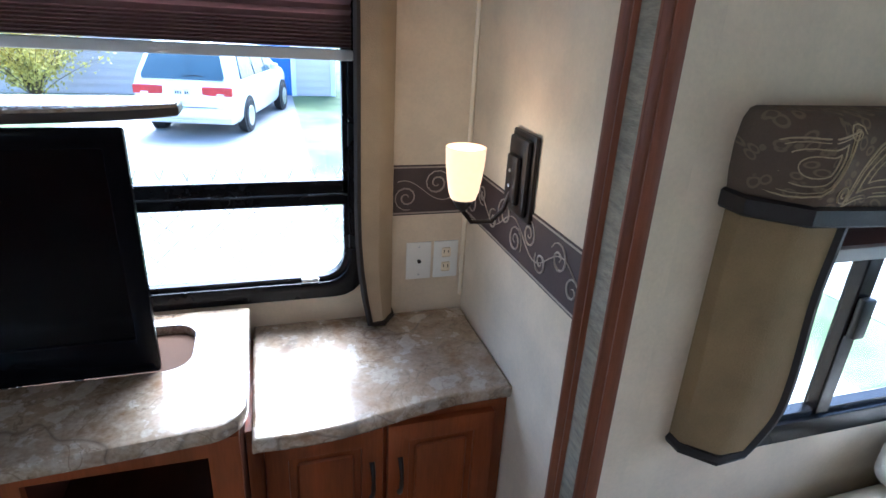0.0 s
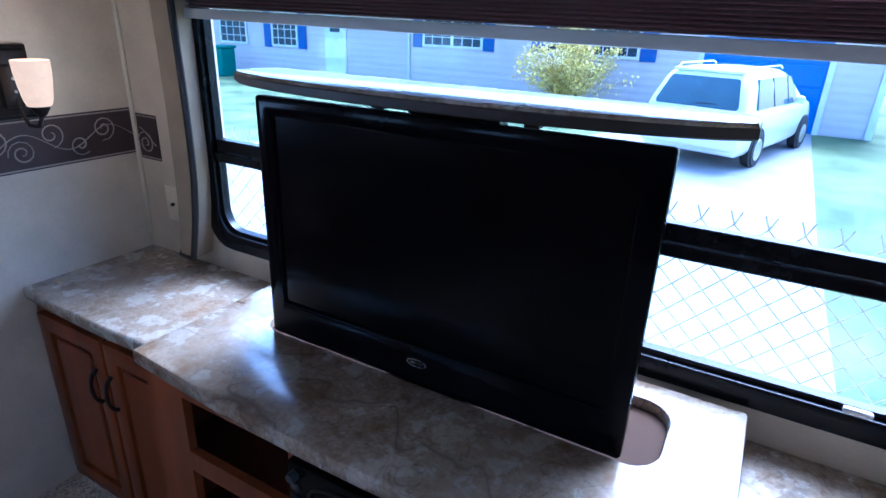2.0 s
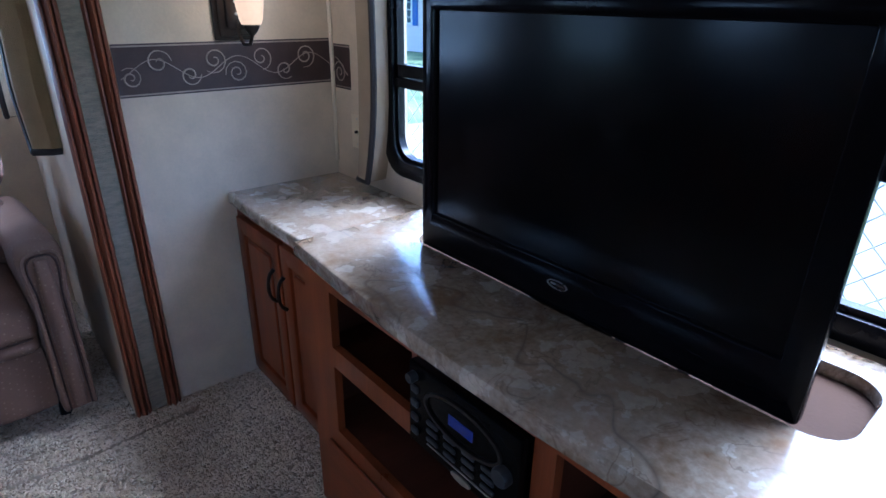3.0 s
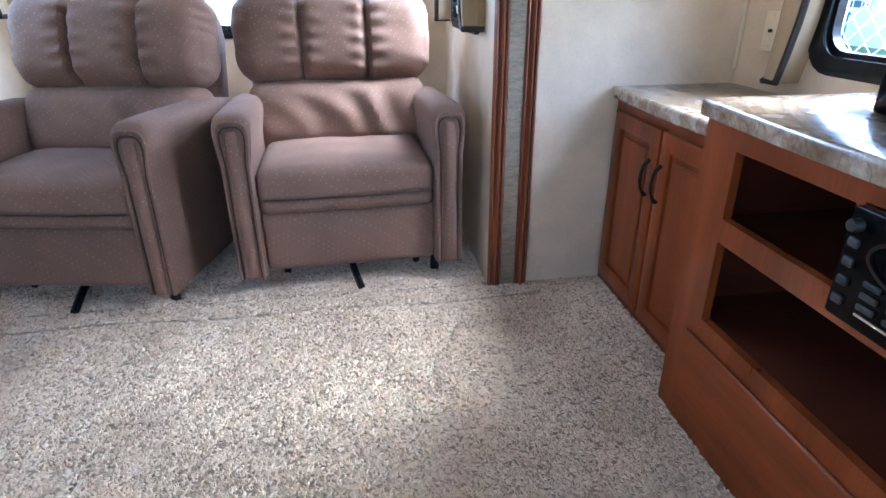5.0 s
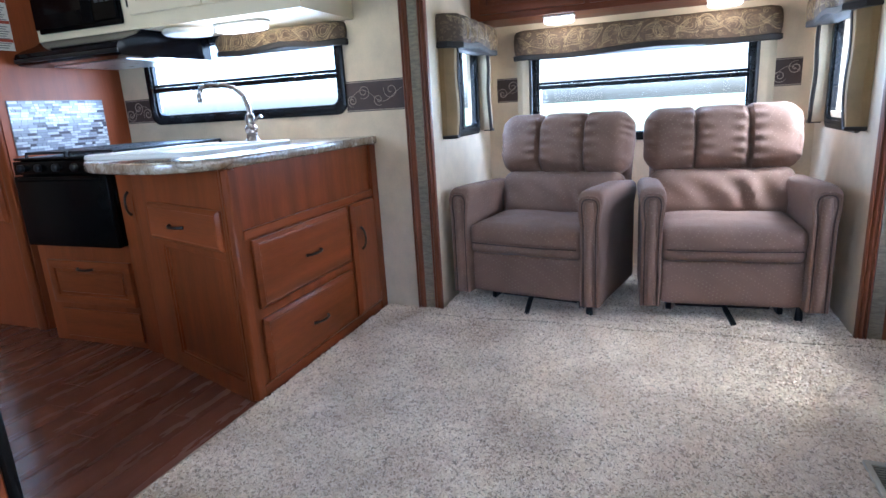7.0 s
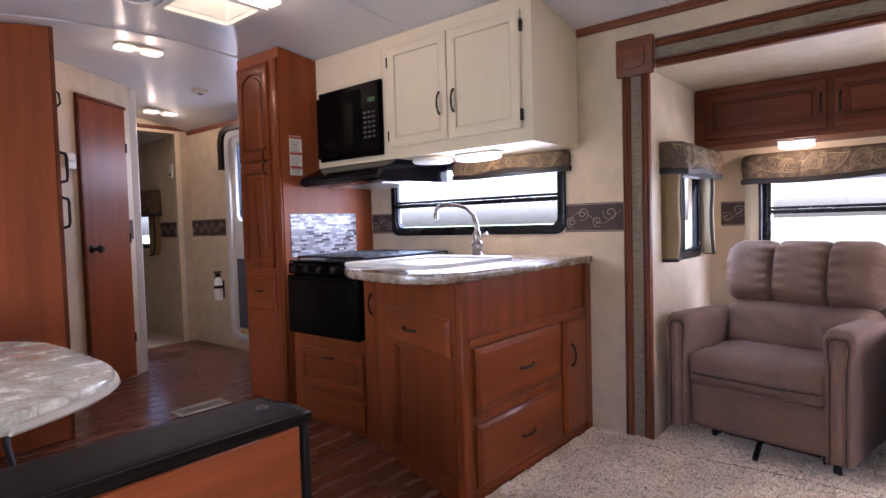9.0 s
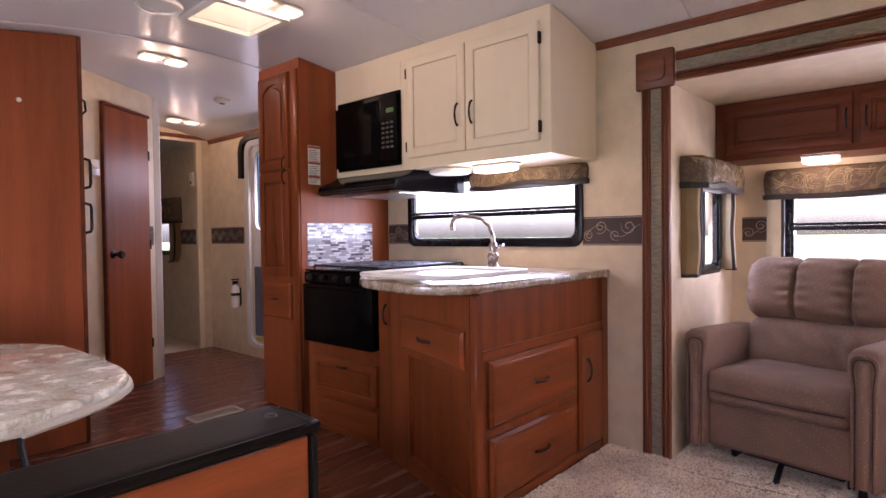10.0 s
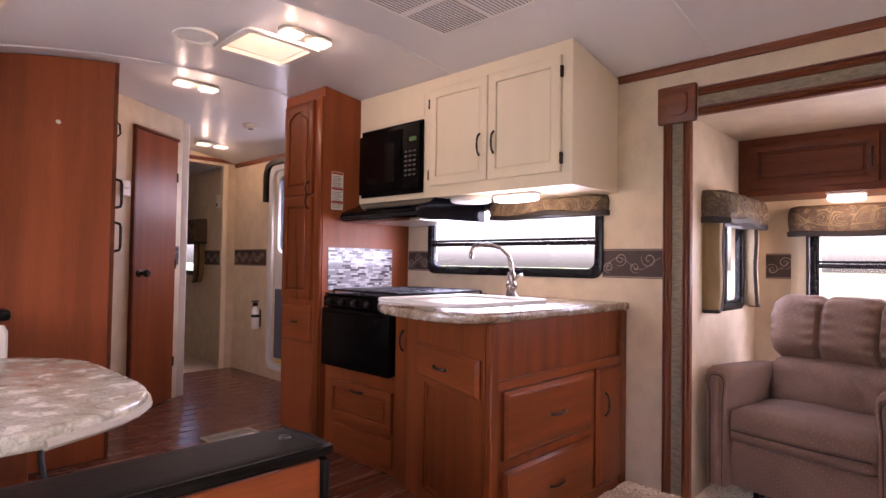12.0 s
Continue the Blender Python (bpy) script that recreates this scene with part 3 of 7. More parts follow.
def slide_trim(name, m, a0, a1, ztop, label, head=True):
    """Casing of a slide-out: two wood mouldings with an inlay, corner blocks and a head."""
    t = thing(name, m @ Vector((a0, 0, 0)), label, "trim", kind="structure")
    w = 0.138

    def strip(lo, hi, z0, z1, across):
        d = hi - lo
        prof = ((0.0, 0.33, 0.020, 0.028, True), (0.33, 0.68, 0.016, 0.016, False), (0.68, 1.0, 0.020, 0.028, True))
        for f0, f1, d0, d1, wood in prof:
            u0, u1 = lo + f0 * d, lo + f1 * d
            if wood:
                c, h = (u0 + u1) / 2, (u1 - u0) / 2
                pts = [(u0, 0), (u0, 0.012), (u0 + 0.25 * h, 0.021), (u0 + 0.45 * h, 0.020), (u0 + 0.55 * h, 0.010), (u0 + 0.72 * h, 0.022), (c, 0.028), (u1 - 0.72 * h, 0.022), (u1 - 0.55 * h, 0.010), (u1 - 0.45 * h, 0.020), (u1 - 0.25 * h, 0.021), (u1, 0.012), (u1, 0)]
                bm = prism(pts, z0, z1)
                if across:
                    bm = moved(bm, Matrix(((0, 0, 1, 0), (0, 1, 0, 0), (1, 0, 0, 0), (0, 0, 0, 1))))
                part("moulding", moved(bm, m), TRIMWOOD_H if across else TRIMWOOD, t, smooth=50)
            else:
                bm = box(u0, u1, 0, 0.013, z0, z1) if not across else box(z0, z1, 0, 0.013, u0, u1)
                part("inlay", moved(bm, m), INLAY, t, "greenish brown stone-look inlay")
    strip(a0 - w, a0, 0.0, ztop - 0.02, False)
    strip(a1, a1 + w, 0.0, ztop - 0.02, False)
    if not head:
        return t
    strip(ztop, ztop + w, a0 + 0.03, a1 - 0.03, True)
    for lo in (a0 - w - 0.022, a1 - 0.022):
        part("corner_block", moved(join(box(lo, lo + w + 0.044, 0, 0.034, ztop - 0.022, ztop + w + 0.022, 0.009, 2), upright(prism(rrect(lo + 0.035, lo + w + 0.009, ztop + 0.012, ztop + w - 0.012, 0.03), 0.03, 0.045, 0.007))), m), TRIMWOOD_H, t)
    return t


slide_trim("trim_slide_left", FACE_LEFT, 7.6 + SL0, 7.6 + SL1, SLZ, "reddish wood casing with stone-look inlay round the recliner slide-out")
slide_trim("trim_slide_right", FACE_RIGHT, 7.6 + SR0, 7.6 + SR1, SRZ, "reddish wood casing with stone-look inlay beside the dinette slide-out", False)


# wallpaper border with printed scrolls
def scroll_curve(u, v, size, turns, flip, m, hand=1):
    pts = []
    for i in range(22):
        s = i / 21
        rad = size * (1 - 0.86 * s)
        ang = hand * (turns * 2 * math.pi * s) + flip
        pts.append(m @ Vector((u + rad * math.cos(ang), 0.0035, v + rad * math.sin(ang))))
    return tube(pts, [0.0013 + 0.0013 * math.sin(math.pi * i / 21) for i in range(22)], 4, flat=1.0)


def border(m, a0, a1, z0, z1, seed):
    rnd = random.Random(seed)
    t = thing("wallpaper_border", m @ Vector(((a0 + a1) / 2, 0, z0)), "dark brown wallpaper border with pale scrolls", "trim", kind="structure")
    part("band", moved(box(a0, a1, 0, 0.002, z0, z1), m), BORDER, t, smooth=0)
    part("edge_line", moved(join(box(a0, a1, 0, 0.0032, z0 + 0.004, z0 + 0.008), box(a0, a1, 0, 0.0032, z1 - 0.008, z1 - 0.004)), m), SCROLL, t, smooth=0)
    bms, h, a, k = [], z1 - z0, a0 + 0.035, 0
    mid = (z0 + z1) / 2
    wave = [m @ Vector((a0 + 0.01 + (a1 - a0 - 0.02) * i / 60, 0.0035, mid + 0.2 * h * math.sin((a0 + (a1 - a0) * i / 60) * 26))) for i in range(61)]
    bms.append(tube(wave, 0.0015, 4))
    while a < a1 - 0.03:
        up = k % 2 * 2 - 1
        size = h * rnd.uniform(0.19, 0.30)
        bms.append(scroll_curve(a, mid + up * 0.14 * h, size, rnd.uniform(1.4, 1.9), rnd.uniform(0, 6.3), m, up))
        a += rnd.uniform(0.06, 0.085)
        k += 1
    part("scrolls", join(*bms), SCROLL, t, "pale printed scrolls")
    return t


border(FACE_LEFT, 7.6 - 0.862, 7.6 - 0.54, 1.027, 1.176, 1)
border(FACE_LEFT, 7.6 - 2.36, 7.6 - 2.14, 1.035, 1.17, 2)
border(FACE_LEFT, 7.6 + 1.552, 7.6 + 2.204, 0.990, 1.128, 3)
border(FACE_LEFT, 7.6 - 4.96, 7.6 - 4.33, 1.037, 1.196, 4)
border(FACE_LEFT, 7.6 - 5.95, 7.6 - 5.03, 1.03, 1.19, 9)
border(FACE_BACK, 1.85 + 0.366, 1.85 + 0.572, 0.974, 1.112, 5)
border(FACE_BACK, 1.85 - 1.785, 1.85 - 1.69, 0.974, 1.112, 6)
border(FACE_RIGHT, 7.6 + 1.57, 7.6 + 2.204, 0.974, 1.112, 7)
border(BATH, 1.70, 1.765, 1.04, 1.19, 8)
border(FACE_SL_BACK, SL0 + 0.06, -0.20, 1.03, 1.175, 10)
border(FACE_SL_BACK, 1.19, SL1 - 0.08, 1.03, 1.175, 11)

# corner beads
for x in (XL, XR):
    s = 1 if x < 0 else -1
    solid("corner_bead", box(x, x + s * 0.012, YB - 0.012, YB, 0.72, 2.06, 0.004), CREAM, "thin cream corner bead", "trim", kind="structure")

# ---- windows ----
win_back = window_unit("window_1", FACE_BACK, 0.36, 2.145, 0.752, 1.83, rail_z=1.035, r=0.085, fw=0.048, label="wide black framed window with a lower vent pane")
latch = part("latch", moved(box(1.85 + 0.12, 1.85 + 0.165, 0.008, 0.02, 0.803, 0.815, 0.004, 2), FACE_BACK), WHITEPLASTIC, win_back, "small white latch")
window_unit("window_2", FACE_LEFT, 7.6 - 2.16, 7.6 - 0.858, 1.018, 1.47, rail_z=1.218, r=0.06, fw=0.04, slim=True, label="black framed kitchen window over the sink")
window_unit("window_3", FACE_SL_BACK, -0.125, 1.12, 0.77, 1.37, rail_z=1.112, r=0.05, fw=0.04, slim=True, label="black framed window behind the recliners")
window_unit("window_4", FACE_SL_NEAR, -2.555, -1.995, 0.86, 1.38, mullion=-2.27, r=0.05, fw=0.04, label="black framed sliding side window")
window_unit("window_5", FACE_SL_FAR, -2.555, -1.995, 0.82, 1.38, mullion=-2.27, r=0.05, fw=0.04, label="black framed sliding side window")
win_end = window_unit("window_6", FACE_SR_END, 0.805, 1.625, 0.760, 1.33, mullion=1.045, r=0.05, fw=0.045, label="black framed sliding window with shade half drawn")
part("latch", moved(box(1.030, 1.060, 0.006, 0.022, 0.98, 1.06, 0.005, 2), FACE_SR_END), BLACKPLASTIC, win_end, "black sliding latch")
window_unit("window_7", FACE_LEFT, 0.82, 1.73, 0.91, 1.43, r=0.05, fw=0.04, label="small dark framed bedroom window")
window_unit("window_8", facing((SRX, SR0 - 0.05, 0), (0, 1), (-1, 0)), 0.57, 2.03, 0.87, 1.43, rail_z=1.12, r=0.05, fw=0.04, label="black framed window beside the dinette")

window_unit("window_9", facing((SRX, SR0 - 0.05, 0), (0, 1), (-1, 0)), 2.69, 4.15, 0.82, 1.37, rail_z=1.08, r=0.05, fw=0.04, label="black framed window above the sofa")

# the sky's light in the openings of the other slide-out
daylight("window_daylight", (SRX - 0.03, SR0 + 1.25, 1.15), (0.0, SR0 + 1.0, 0.30), 1.3, 0.5, 1.4)
daylight("window_daylight", (SRX - 0.03, SR0 + 3.32, 1.09), (-0.4, SR0 + 3.0, -0.2), 1.3, 0.45, 0.28)
# and in the windows of the recliner slide-out and the kitchen
daylight("window_daylight", (SLX - 0.06, 0.50, 1.07), (-1.0, 0.50, 0.10), 1.15, 0.5, 1.9)
daylight("window_daylight", (-2.275, SL0 - 0.06, 1.12), (-2.275, 1.0, 0.5), 0.46, 0.40, 0.3)
daylight("window_daylight", (-2.275, SL1 + 0.06, 1.12), (-2.275, 0.0, 0.5), 0.46, 0.42, 0.3)
daylight("window_daylight", (XL - 0.048, -3.88, 1.50), (0.0, -3.60, 0.6), 0.5, 0.64, 0.9)
daylight("window_daylight", (XL - 0.07, -1.51, 1.24), (0.0, -1.51, 0.9), 1.2, 0.36, 1.6)


# ---- television end ----
# worktops
def worktop(name, pts, z0, z1, label):
    return solid(name, prism(pts, z0, z1, 0.009, 3), LAMINATE, label, "countertop")


def arc(cx, cy, r, a0, a1, n=8):
    return [(cx + r * math.cos(radians(a0 + (a1 - a0) * i / n)), cy + r * math.sin(radians(a0 + (a1 - a0) * i / n))) for i in range(n + 1)]


front = [(-1.137 + 1.05 * i / 20, 1.700 - 0.028 * math.sin(math.pi * i / 20)) for i in range(20)]
outer_u = front + arc(-0.090, 1.776, 0.076, -90, 0, 6) + arc(-0.024, 2.160, 0.01, 0, 90, 3) + arc(-1.12, 2.160, 0.01, 90, 180, 3)
hole_u = rrect(-0.997, -0.135, 1.916, 2.108, 0.055, 6)


def slab_with_hole(outer, inner, z0, z1):
    """A slab with one opening, its faces filled between the two outlines."""
    bm = bmesh.new()
    loops = []
    for pts in (outer, inner):
        vs = [bm.verts.new((x, y, z1)) for x, y in pts]
        loops.append([bm.edges.new((vs[i], vs[(i + 1) % len(vs)])) for i in range(len(vs))])
    bmesh.ops.triangle_fill(bm, use_beauty=True, use_dissolve=False, edges=[e for lp in loops for e in lp])
    ret = bmesh.ops.extrude_face_region(bm, geom=bm.faces[:])
    low = [v for v in ret["geom"] if isinstance(v, bmesh.types.BMVert)]
    bmesh.ops.translate(bm, verts=low, vec=(0, 0, z0 - z1))
    bm.normal_update()
    rim = [e for e in bm.edges if len(e.link_faces) == 2 and abs(e.link_faces[0].normal.z) + abs(e.link_faces[1].normal.z) < 1.2 and abs(abs(e.link_faces[0].normal.z) - abs(e.link_faces[1].normal.z)) > 0.5]
    bmesh.ops.bevel(bm, geom=rim, offset=0.007, segments=2, profile=0.5, affect='EDGES')
    return bm


solid("countertop", slab_with_hole(outer_u, hole_u, 0.720, 0.757), LAMINATE, "stone-look laminate top with a slot for the television", "countertop")
worktop("countertop", [(XL + 0.001, YB - 0.001), (XL + 0.001, 1.80)] + [(-1.79 + 0.62 * i / 8, 1.798 - 0.010 * math.sin(math.pi * i / 8)) for i in range(9)] + [(-1.146, 1.765), (-1.146, YB - 0.001)], 0.642, 0.680, "lower stone-look laminate top in the corner")
worktop("countertop", [(-0.012, YB - 0.001), (-0.012, 1.742)] + [(0.0 + 0.565 * i / 10, 1.744 + 0.058 * (i / 10) ** 1.2 - 0.012 * math.sin(2 * math.pi * i / 10)) for i in range(11)] + [(XR - 0.001, 1.803), (XR - 0.001, YB - 0.001)], 0.642, 0.680, "lower stone-look laminate top in the corner")

# media cabinet between the two base cabinets
mc = thing("media_cabinet", (-0.58, 1.95, 0), "reddish cherry media cabinet with open shelves", "cabinet")
FM = facing((0, 1.715, 0), (1, 0), (0, -1))
x0, x1 = -1.128, -0.032
holes_m = [(-1.019, -0.727, 0.534, 0.673), (-0.712, -0.440, 0.505, 0.68), (-0.400, -0.090, 0.545, 0.679), (-1.019, -0.090, 0.30, 0.484)]
part("face_frame", moved(moved(wall_panel(x1 - x0, 0.0, 0.720, 0.019, [(a - x0, b - x0, c, d) for a, b, c, d in holes_m]), Matrix.Translation((x0, 0, 0))), FM), CHERRY, mc, smooth=0)
# inner boards in the darkened cherry, which carries the shelves' shade
part("side_panel", box(x0, x0 + 0.016, 1.735, 2.19, 0, 0.719), CHERRY_SHADED, mc)
part("side_panel", box(x1 - 0.016, x1, 1.735, 2.19, 0, 0.719), CHERRY_SHADED, mc)
part("back_panel", box(x0 + 0.017, x1 - 0.017, 2.172, 2.188, 0.02, 0.70), CHERRY_SHADED, mc)
part("shelf", box(x0 + 0.017, x1 - 0.017, 1.735, 2.171, 0.488, 0.503), CHERRY_SHADED, mc)
part("shelf", box(x0 + 0.017, x1 - 0.017, 1.735, 2.171, 0.282, 0.298), CHERRY_SHADED, mc)
part("divider", box(-0.726, -0.714, 1.735, 2.171, 0.504, 0.70), CHERRY_SHADED, mc)
part("divider", box(-0.438, -0.402, 1.735, 2.171, 0.504, 0.70), CHERRY_SHADED, mc)
part("lower_panel", moved(box(-1.06, -0.075, 0.0005, 0.010, 0.035, 0.255, 0.004), FM), CHERRY_H, mc)

# car-style stereo in the face frame
st = thing("stereo", (-0.576, 1.70, 0.505), "black wall-mounted stereo with a blue display", "stereo")
part("body", moved(join(box(-0.709, -0.445, 0.001, 0.022, 0.507, 0.680, 0.006, 2), box(-0.70, -0.45, -0.12, 0.0, 0.515, 0.67)), FM), STOVEBLACK, st)
part("bezel", moved(upright(ring([(-0.57 + 0.092 * math.cos(i * math.pi / 16), 0.622 + 0.040 * math.sin(i * math.pi / 16)) for i in range(32)], [(-0.57 + 0.086 * math.cos(i * math.pi / 16), 0.622 + 0.034 * math.sin(i * math.pi / 16)) for i in range(32)], 0.021, 0.026)), FM), BRONZE, st, "thin oval ring")
DISPLAY = mat("blue_display", (0.015, 0.03, 0.22), 0.3, 0, 0.05, 10, 0, emit=0.006)
part("display", moved(box(-0.600, -0.542, 0.0215, 0.024, 0.610, 0.631, 0.001), FM), DISPLAY, st, "blue lit display")
BUTTON = mat("button_grey", (0.035, 0.035, 0.037), 0.35, 0, 0.1, 20, 0.02, 90)
for i in range(4):
    for j in range(3):
        part("button", moved(box(-0.655 + 0.045 * i, -0.625 + 0.045 * i, 0.021, 0.027, 0.540 + 0.018 * j, 0.550 + 0.018 * j, 0.0035, 2), FM), BUTTON, st)
for i in range(4):
    part("button", moved(box(-0.700, -0.680, 0.021, 0.026, 0.530 + 0.03 * i, 0.545 + 0.03 * i, 0.004, 2), FM), BUTTON, st)
for x, z, r in ((-0.690, 0.655, 0.010), (-0.472, 0.60, 0.017)):
    part("knob", moved(lathe([(r, 0), (r, 0.012), (r * 0.85, 0.016)], (0, 0, 0), 18), FM @ pose(x, 0.021, z, -90)), BUTTON, st)
part("tray_slot", moved(box(-0.655, -0.478, 0.021, 0.0235, 0.529, 0.5325), FM), STEEL, st)
part("badge", moved(upright(prism([(-0.566 + 0.024 * math.cos(i * math.pi / 10), 0.5165 + 0.0075 * math.sin(i * math.pi / 10)) for i in range(20)], 0.021, 0.025)), FM), STEEL, st, "plain oval chrome badge")


def base_cabinet(x0, x1, yf, z1, label):
    """A base cabinet with a face frame and two raised-panel doors."""
    t = thing("base_cabinet", ((x0 + x1) / 2, yf + 0.2, 0), label, "cabinet")
    m = facing((0, yf, 0), (1, 0), (0, -1))
    part("body", box(x0, x1, yf, YB - 0.01, 0.0, z1), CHERRY, t)
    mid = (x0 + x1) / 2
    for a, b, h in ((x0 + 0.035, mid - 0.006, mid - 0.033), (mid + 0.006, x1 - 0.035, mid + 0.033)):
        d = door_leaf("door", m, a, b, 0.045, z1 - 0.03, CHERRY, t, arch=False)
        pull(m @ Matrix.Translation((0, 0.019, 0)), h, z1 - 0.17, d, True, 0.105)
    return t


base_cabinet(XL + 0.002, -1.131, 1.822, 0.641, "cherry base cabinet with two raised-panel doors")
base_cabinet(-0.029, XR - 0.002, 1.822, 0.641, "cherry base cabinet with two raised-panel doors")

# television on its lift
lift = thing("tv_lift", (-0.57, 2.01, 0.52), "television lift with a raised stone-look lid", "tv lift")
part("board", box(-0.995, -0.137, 1.918, 2.106, 0.722, 0.734), TAN, lift)
part("post", box(-0.66, -0.48, 1.995, 2.035, 0.735, 1.272, 0.003), BLACKPLASTIC, lift)
for x in (-0.72, -0.42):
    part("bracket", box(x - 0.013, x + 0.013, 1.985, 2.02, 1.255, 1.2735, 0.002), BLACKPLASTIC, lift)
lid_f = [(-1.09 + 0.985 * i / 24, 2.05 - 0.155 * math.sin(math.pi * (0.02 + 0.96 * i / 24)) ** 0.36) for i in range(25)]
lid = lid_f + arc(-0.155, 2.055, 0.050, 0, 90, 8) + arc(-1.040, 2.055, 0.050, 90, 180, 8)
LIDEDGE = mat("lid_edge_band", (0.030, 0.018, 0.012), 0.5, 0, 0.2, 20, 0.05, 120)
part("edge_band", prism([(-0.597 + (x + 0.597) * 1.004, 2.0 + (y - 2.0) * 1.02) for x, y in lid], 1.2745, 1.2935, 0.003, 1), LIDEDGE, lift, "dark edge band round the lid")
part("lid", prism(lid, 1.274, 1.298, 0.006, 3), LAMINATE, lift, "stone-look laminate lid above the television")
tv = thing("television", (-0.572, 1.94, 0.735), "black flat-screen television with a glossy bezel", "television")
FT = facing((0, 1.935, 0), (1, 0), (0, -1))
part("body", box(-0.940, -0.205, 1.936, 1.978, 0.775, 1.25, 0.012, 2), BLACKPLASTIC, tv)
part("bezel", moved(upright(ring(rrect(-0.957, -0.190, 0.753, 1.265, 0.008), rrect(-0.918, -0.229, 0.835, 1.228, 0.003), 0, 0.016, 0.003)), FT), BLACKGLOSS, tv, "glossy black bezel", 50)
part("screen", moved(box(-0.920, -0.227, 0.0, 0.0095, 0.833, 1.230), FT), SCREEN, tv, "dark matt screen", 0)
part("badge", moved(join(upright(ring([(-0.582 + 0.022 * math.cos(i * math.pi / 10), 0.800 + 0.0085 * math.sin(i * math.pi / 10)) for i in range(20)], [(-0.582 + 0.0195 * math.cos(i * math.pi / 10), 0.800 + 0.0065 * math.sin(i * math.pi / 10)) for i in range(20)], 0.0155, 0.018)), box(-0.596, -0.568, 0.0155, 0.0172, 0.7985, 0.8015)), FT), STEEL, tv, "plain oval chrome badge")
part("stand_foot", box(-0.66, -0.48, 1.944, 1.975, 0.735, 0.776), BLACKPLASTIC, tv)
for x in (-0.60, -0.56, -0.47, -0.36):
    part("cable", tube([(x, 1.945, 0.765), (x + 0.004, 1.938, 0.74), (x + 0.012, 1.95, 0.736)], 0.004, 6), BLACKPLASTIC, tv)

# wall sconces
GLOW = mat("lamp_glass", (0.60, 0.34, 0.16), 0.4, 0, 0.10, 22, 0, emit=0.30)


def sconce(m, a, z, watts):
    t = thing("wall_sconce", m @ Vector((a, 0, z)), "dark bronze wall sconce with a lit alabaster glass shade", "wall lamp", "sconces")
    part("backplate", moved(join(box(a - 0.058, a + 0.058, 0, 0.012, z - 0.092, z + 0.092, 0.005, 2), box(a - 0.047, a + 0.047, 0.01, 0.024, z - 0.081, z + 0.081, 0.007, 2), box(a - 0.028, a + 0.028, 0.022, 0.036, z - 0.060, z + 0.045, 0.007, 2)), m), BRONZE, t)
    part("arm", moved(tube([(a, 0.03, z - 0.03), (a, 0.045, z - 0.075), (a, 0.07, z - 0.10), (a, 0.115, z - 0.098), (a, 0.134, z - 0.075), (a, 0.137, z - 0.05)], 0.005, 8), m), BRONZE, t)
    part("cup", moved(lathe([(0.006, -0.06), (0.014, -0.052), (0.021, -0.040), (0.023, -0.032), (0.012, -0.03)], (a, 0.137, z - 0.012), 18), m), BRONZE, t)
    prof = [(0.012, -0.034), (0.026, -0.033), (0.031, -0.02), (0.036, 0.01), (0.040, 0.045), (0.041, 0.075), (0.038, 0.075), (0.037, 0.045), (0.033, 0.01), (0.028, -0.018), (0.010, -0.028)]
    sh = part("shade", moved(lathe(prof, (a, 0.137, z - 0.012), 28), m), GLOW, t, "lit white alabaster glass shade", 60)
    sh.visible_shadow = False
    for k in (-0.02, 0.012):
        part("screw", moved(lathe([(0.004, 0), (0.004, 0.003), (0.002, 0.004)], (0, 0, 0), 8), m @ pose(a + 0.0, 0.036, z + k, -90)), STEEL, t)
    lamp("sconce_bulb", m @ Vector((a, 0.137, z + 0.02)), watts, 0.03)
    return t


sconce(FACE_RIGHT, 7.6 + 1.855, 1.175, 0.10)
sconce(FACE_LEFT, 7.6 + 1.882, 1.222, 0.11)

# outlets
def wall_plate(m, a, z, kind, face=None):
    t = thing("outlet_plate" if kind else "antenna_plate", m @ Vector((a, 0, z)), "cream plastic wall plate", "wall plate")
    part("plate", moved(box(a - 0.036, a + 0.036, 0, 0.006, z - 0.056, z + 0.056, 0.003, 2), m), face or WHITEPLASTIC, t)
    if kind:
        for dz in (-0.022, 0.022):
            part("socket", moved(box(a - 0.013, a + 0.013, 0.005, 0.0085, z + dz - 0.014, z + dz + 0.014, 0.004, 2), m), CREAM, t)
            part("slot_pair", moved(join(box(a - 0.007, a - 0.005, 0.008, 0.009, z + dz - 0.002, z + dz + 0.007), box(a + 0.005, a + 0.007, 0.008, 0.009, z + dz - 0.002, z + dz + 0.007)), m), VOID, t)
    else:
        part("jack", moved(lathe([(0.005, 0), (0.005, 0.008), (0.003, 0.01)], (0, 0, 0), 12), m @ pose(a, 0.006, z, -90)), BRONZE, t)
        for dz in (-0.042, 0.042):
            part("screw", moved(lathe([(0.003, 0), (0.002, 0.002)], (0, 0, 0), 8), m @ pose(a, 0.006, z + dz, -90)), STEEL, t)
    return t


wall_plate(FACE_BACK, 1.85 + 0.441, 0.838, False)
wall_plate(FACE_BACK, 1.85 + 0.520, 0.838, True)
wall_plate(FACE_BACK, 1.85 - 1.655, 0.845, False, CREAM)


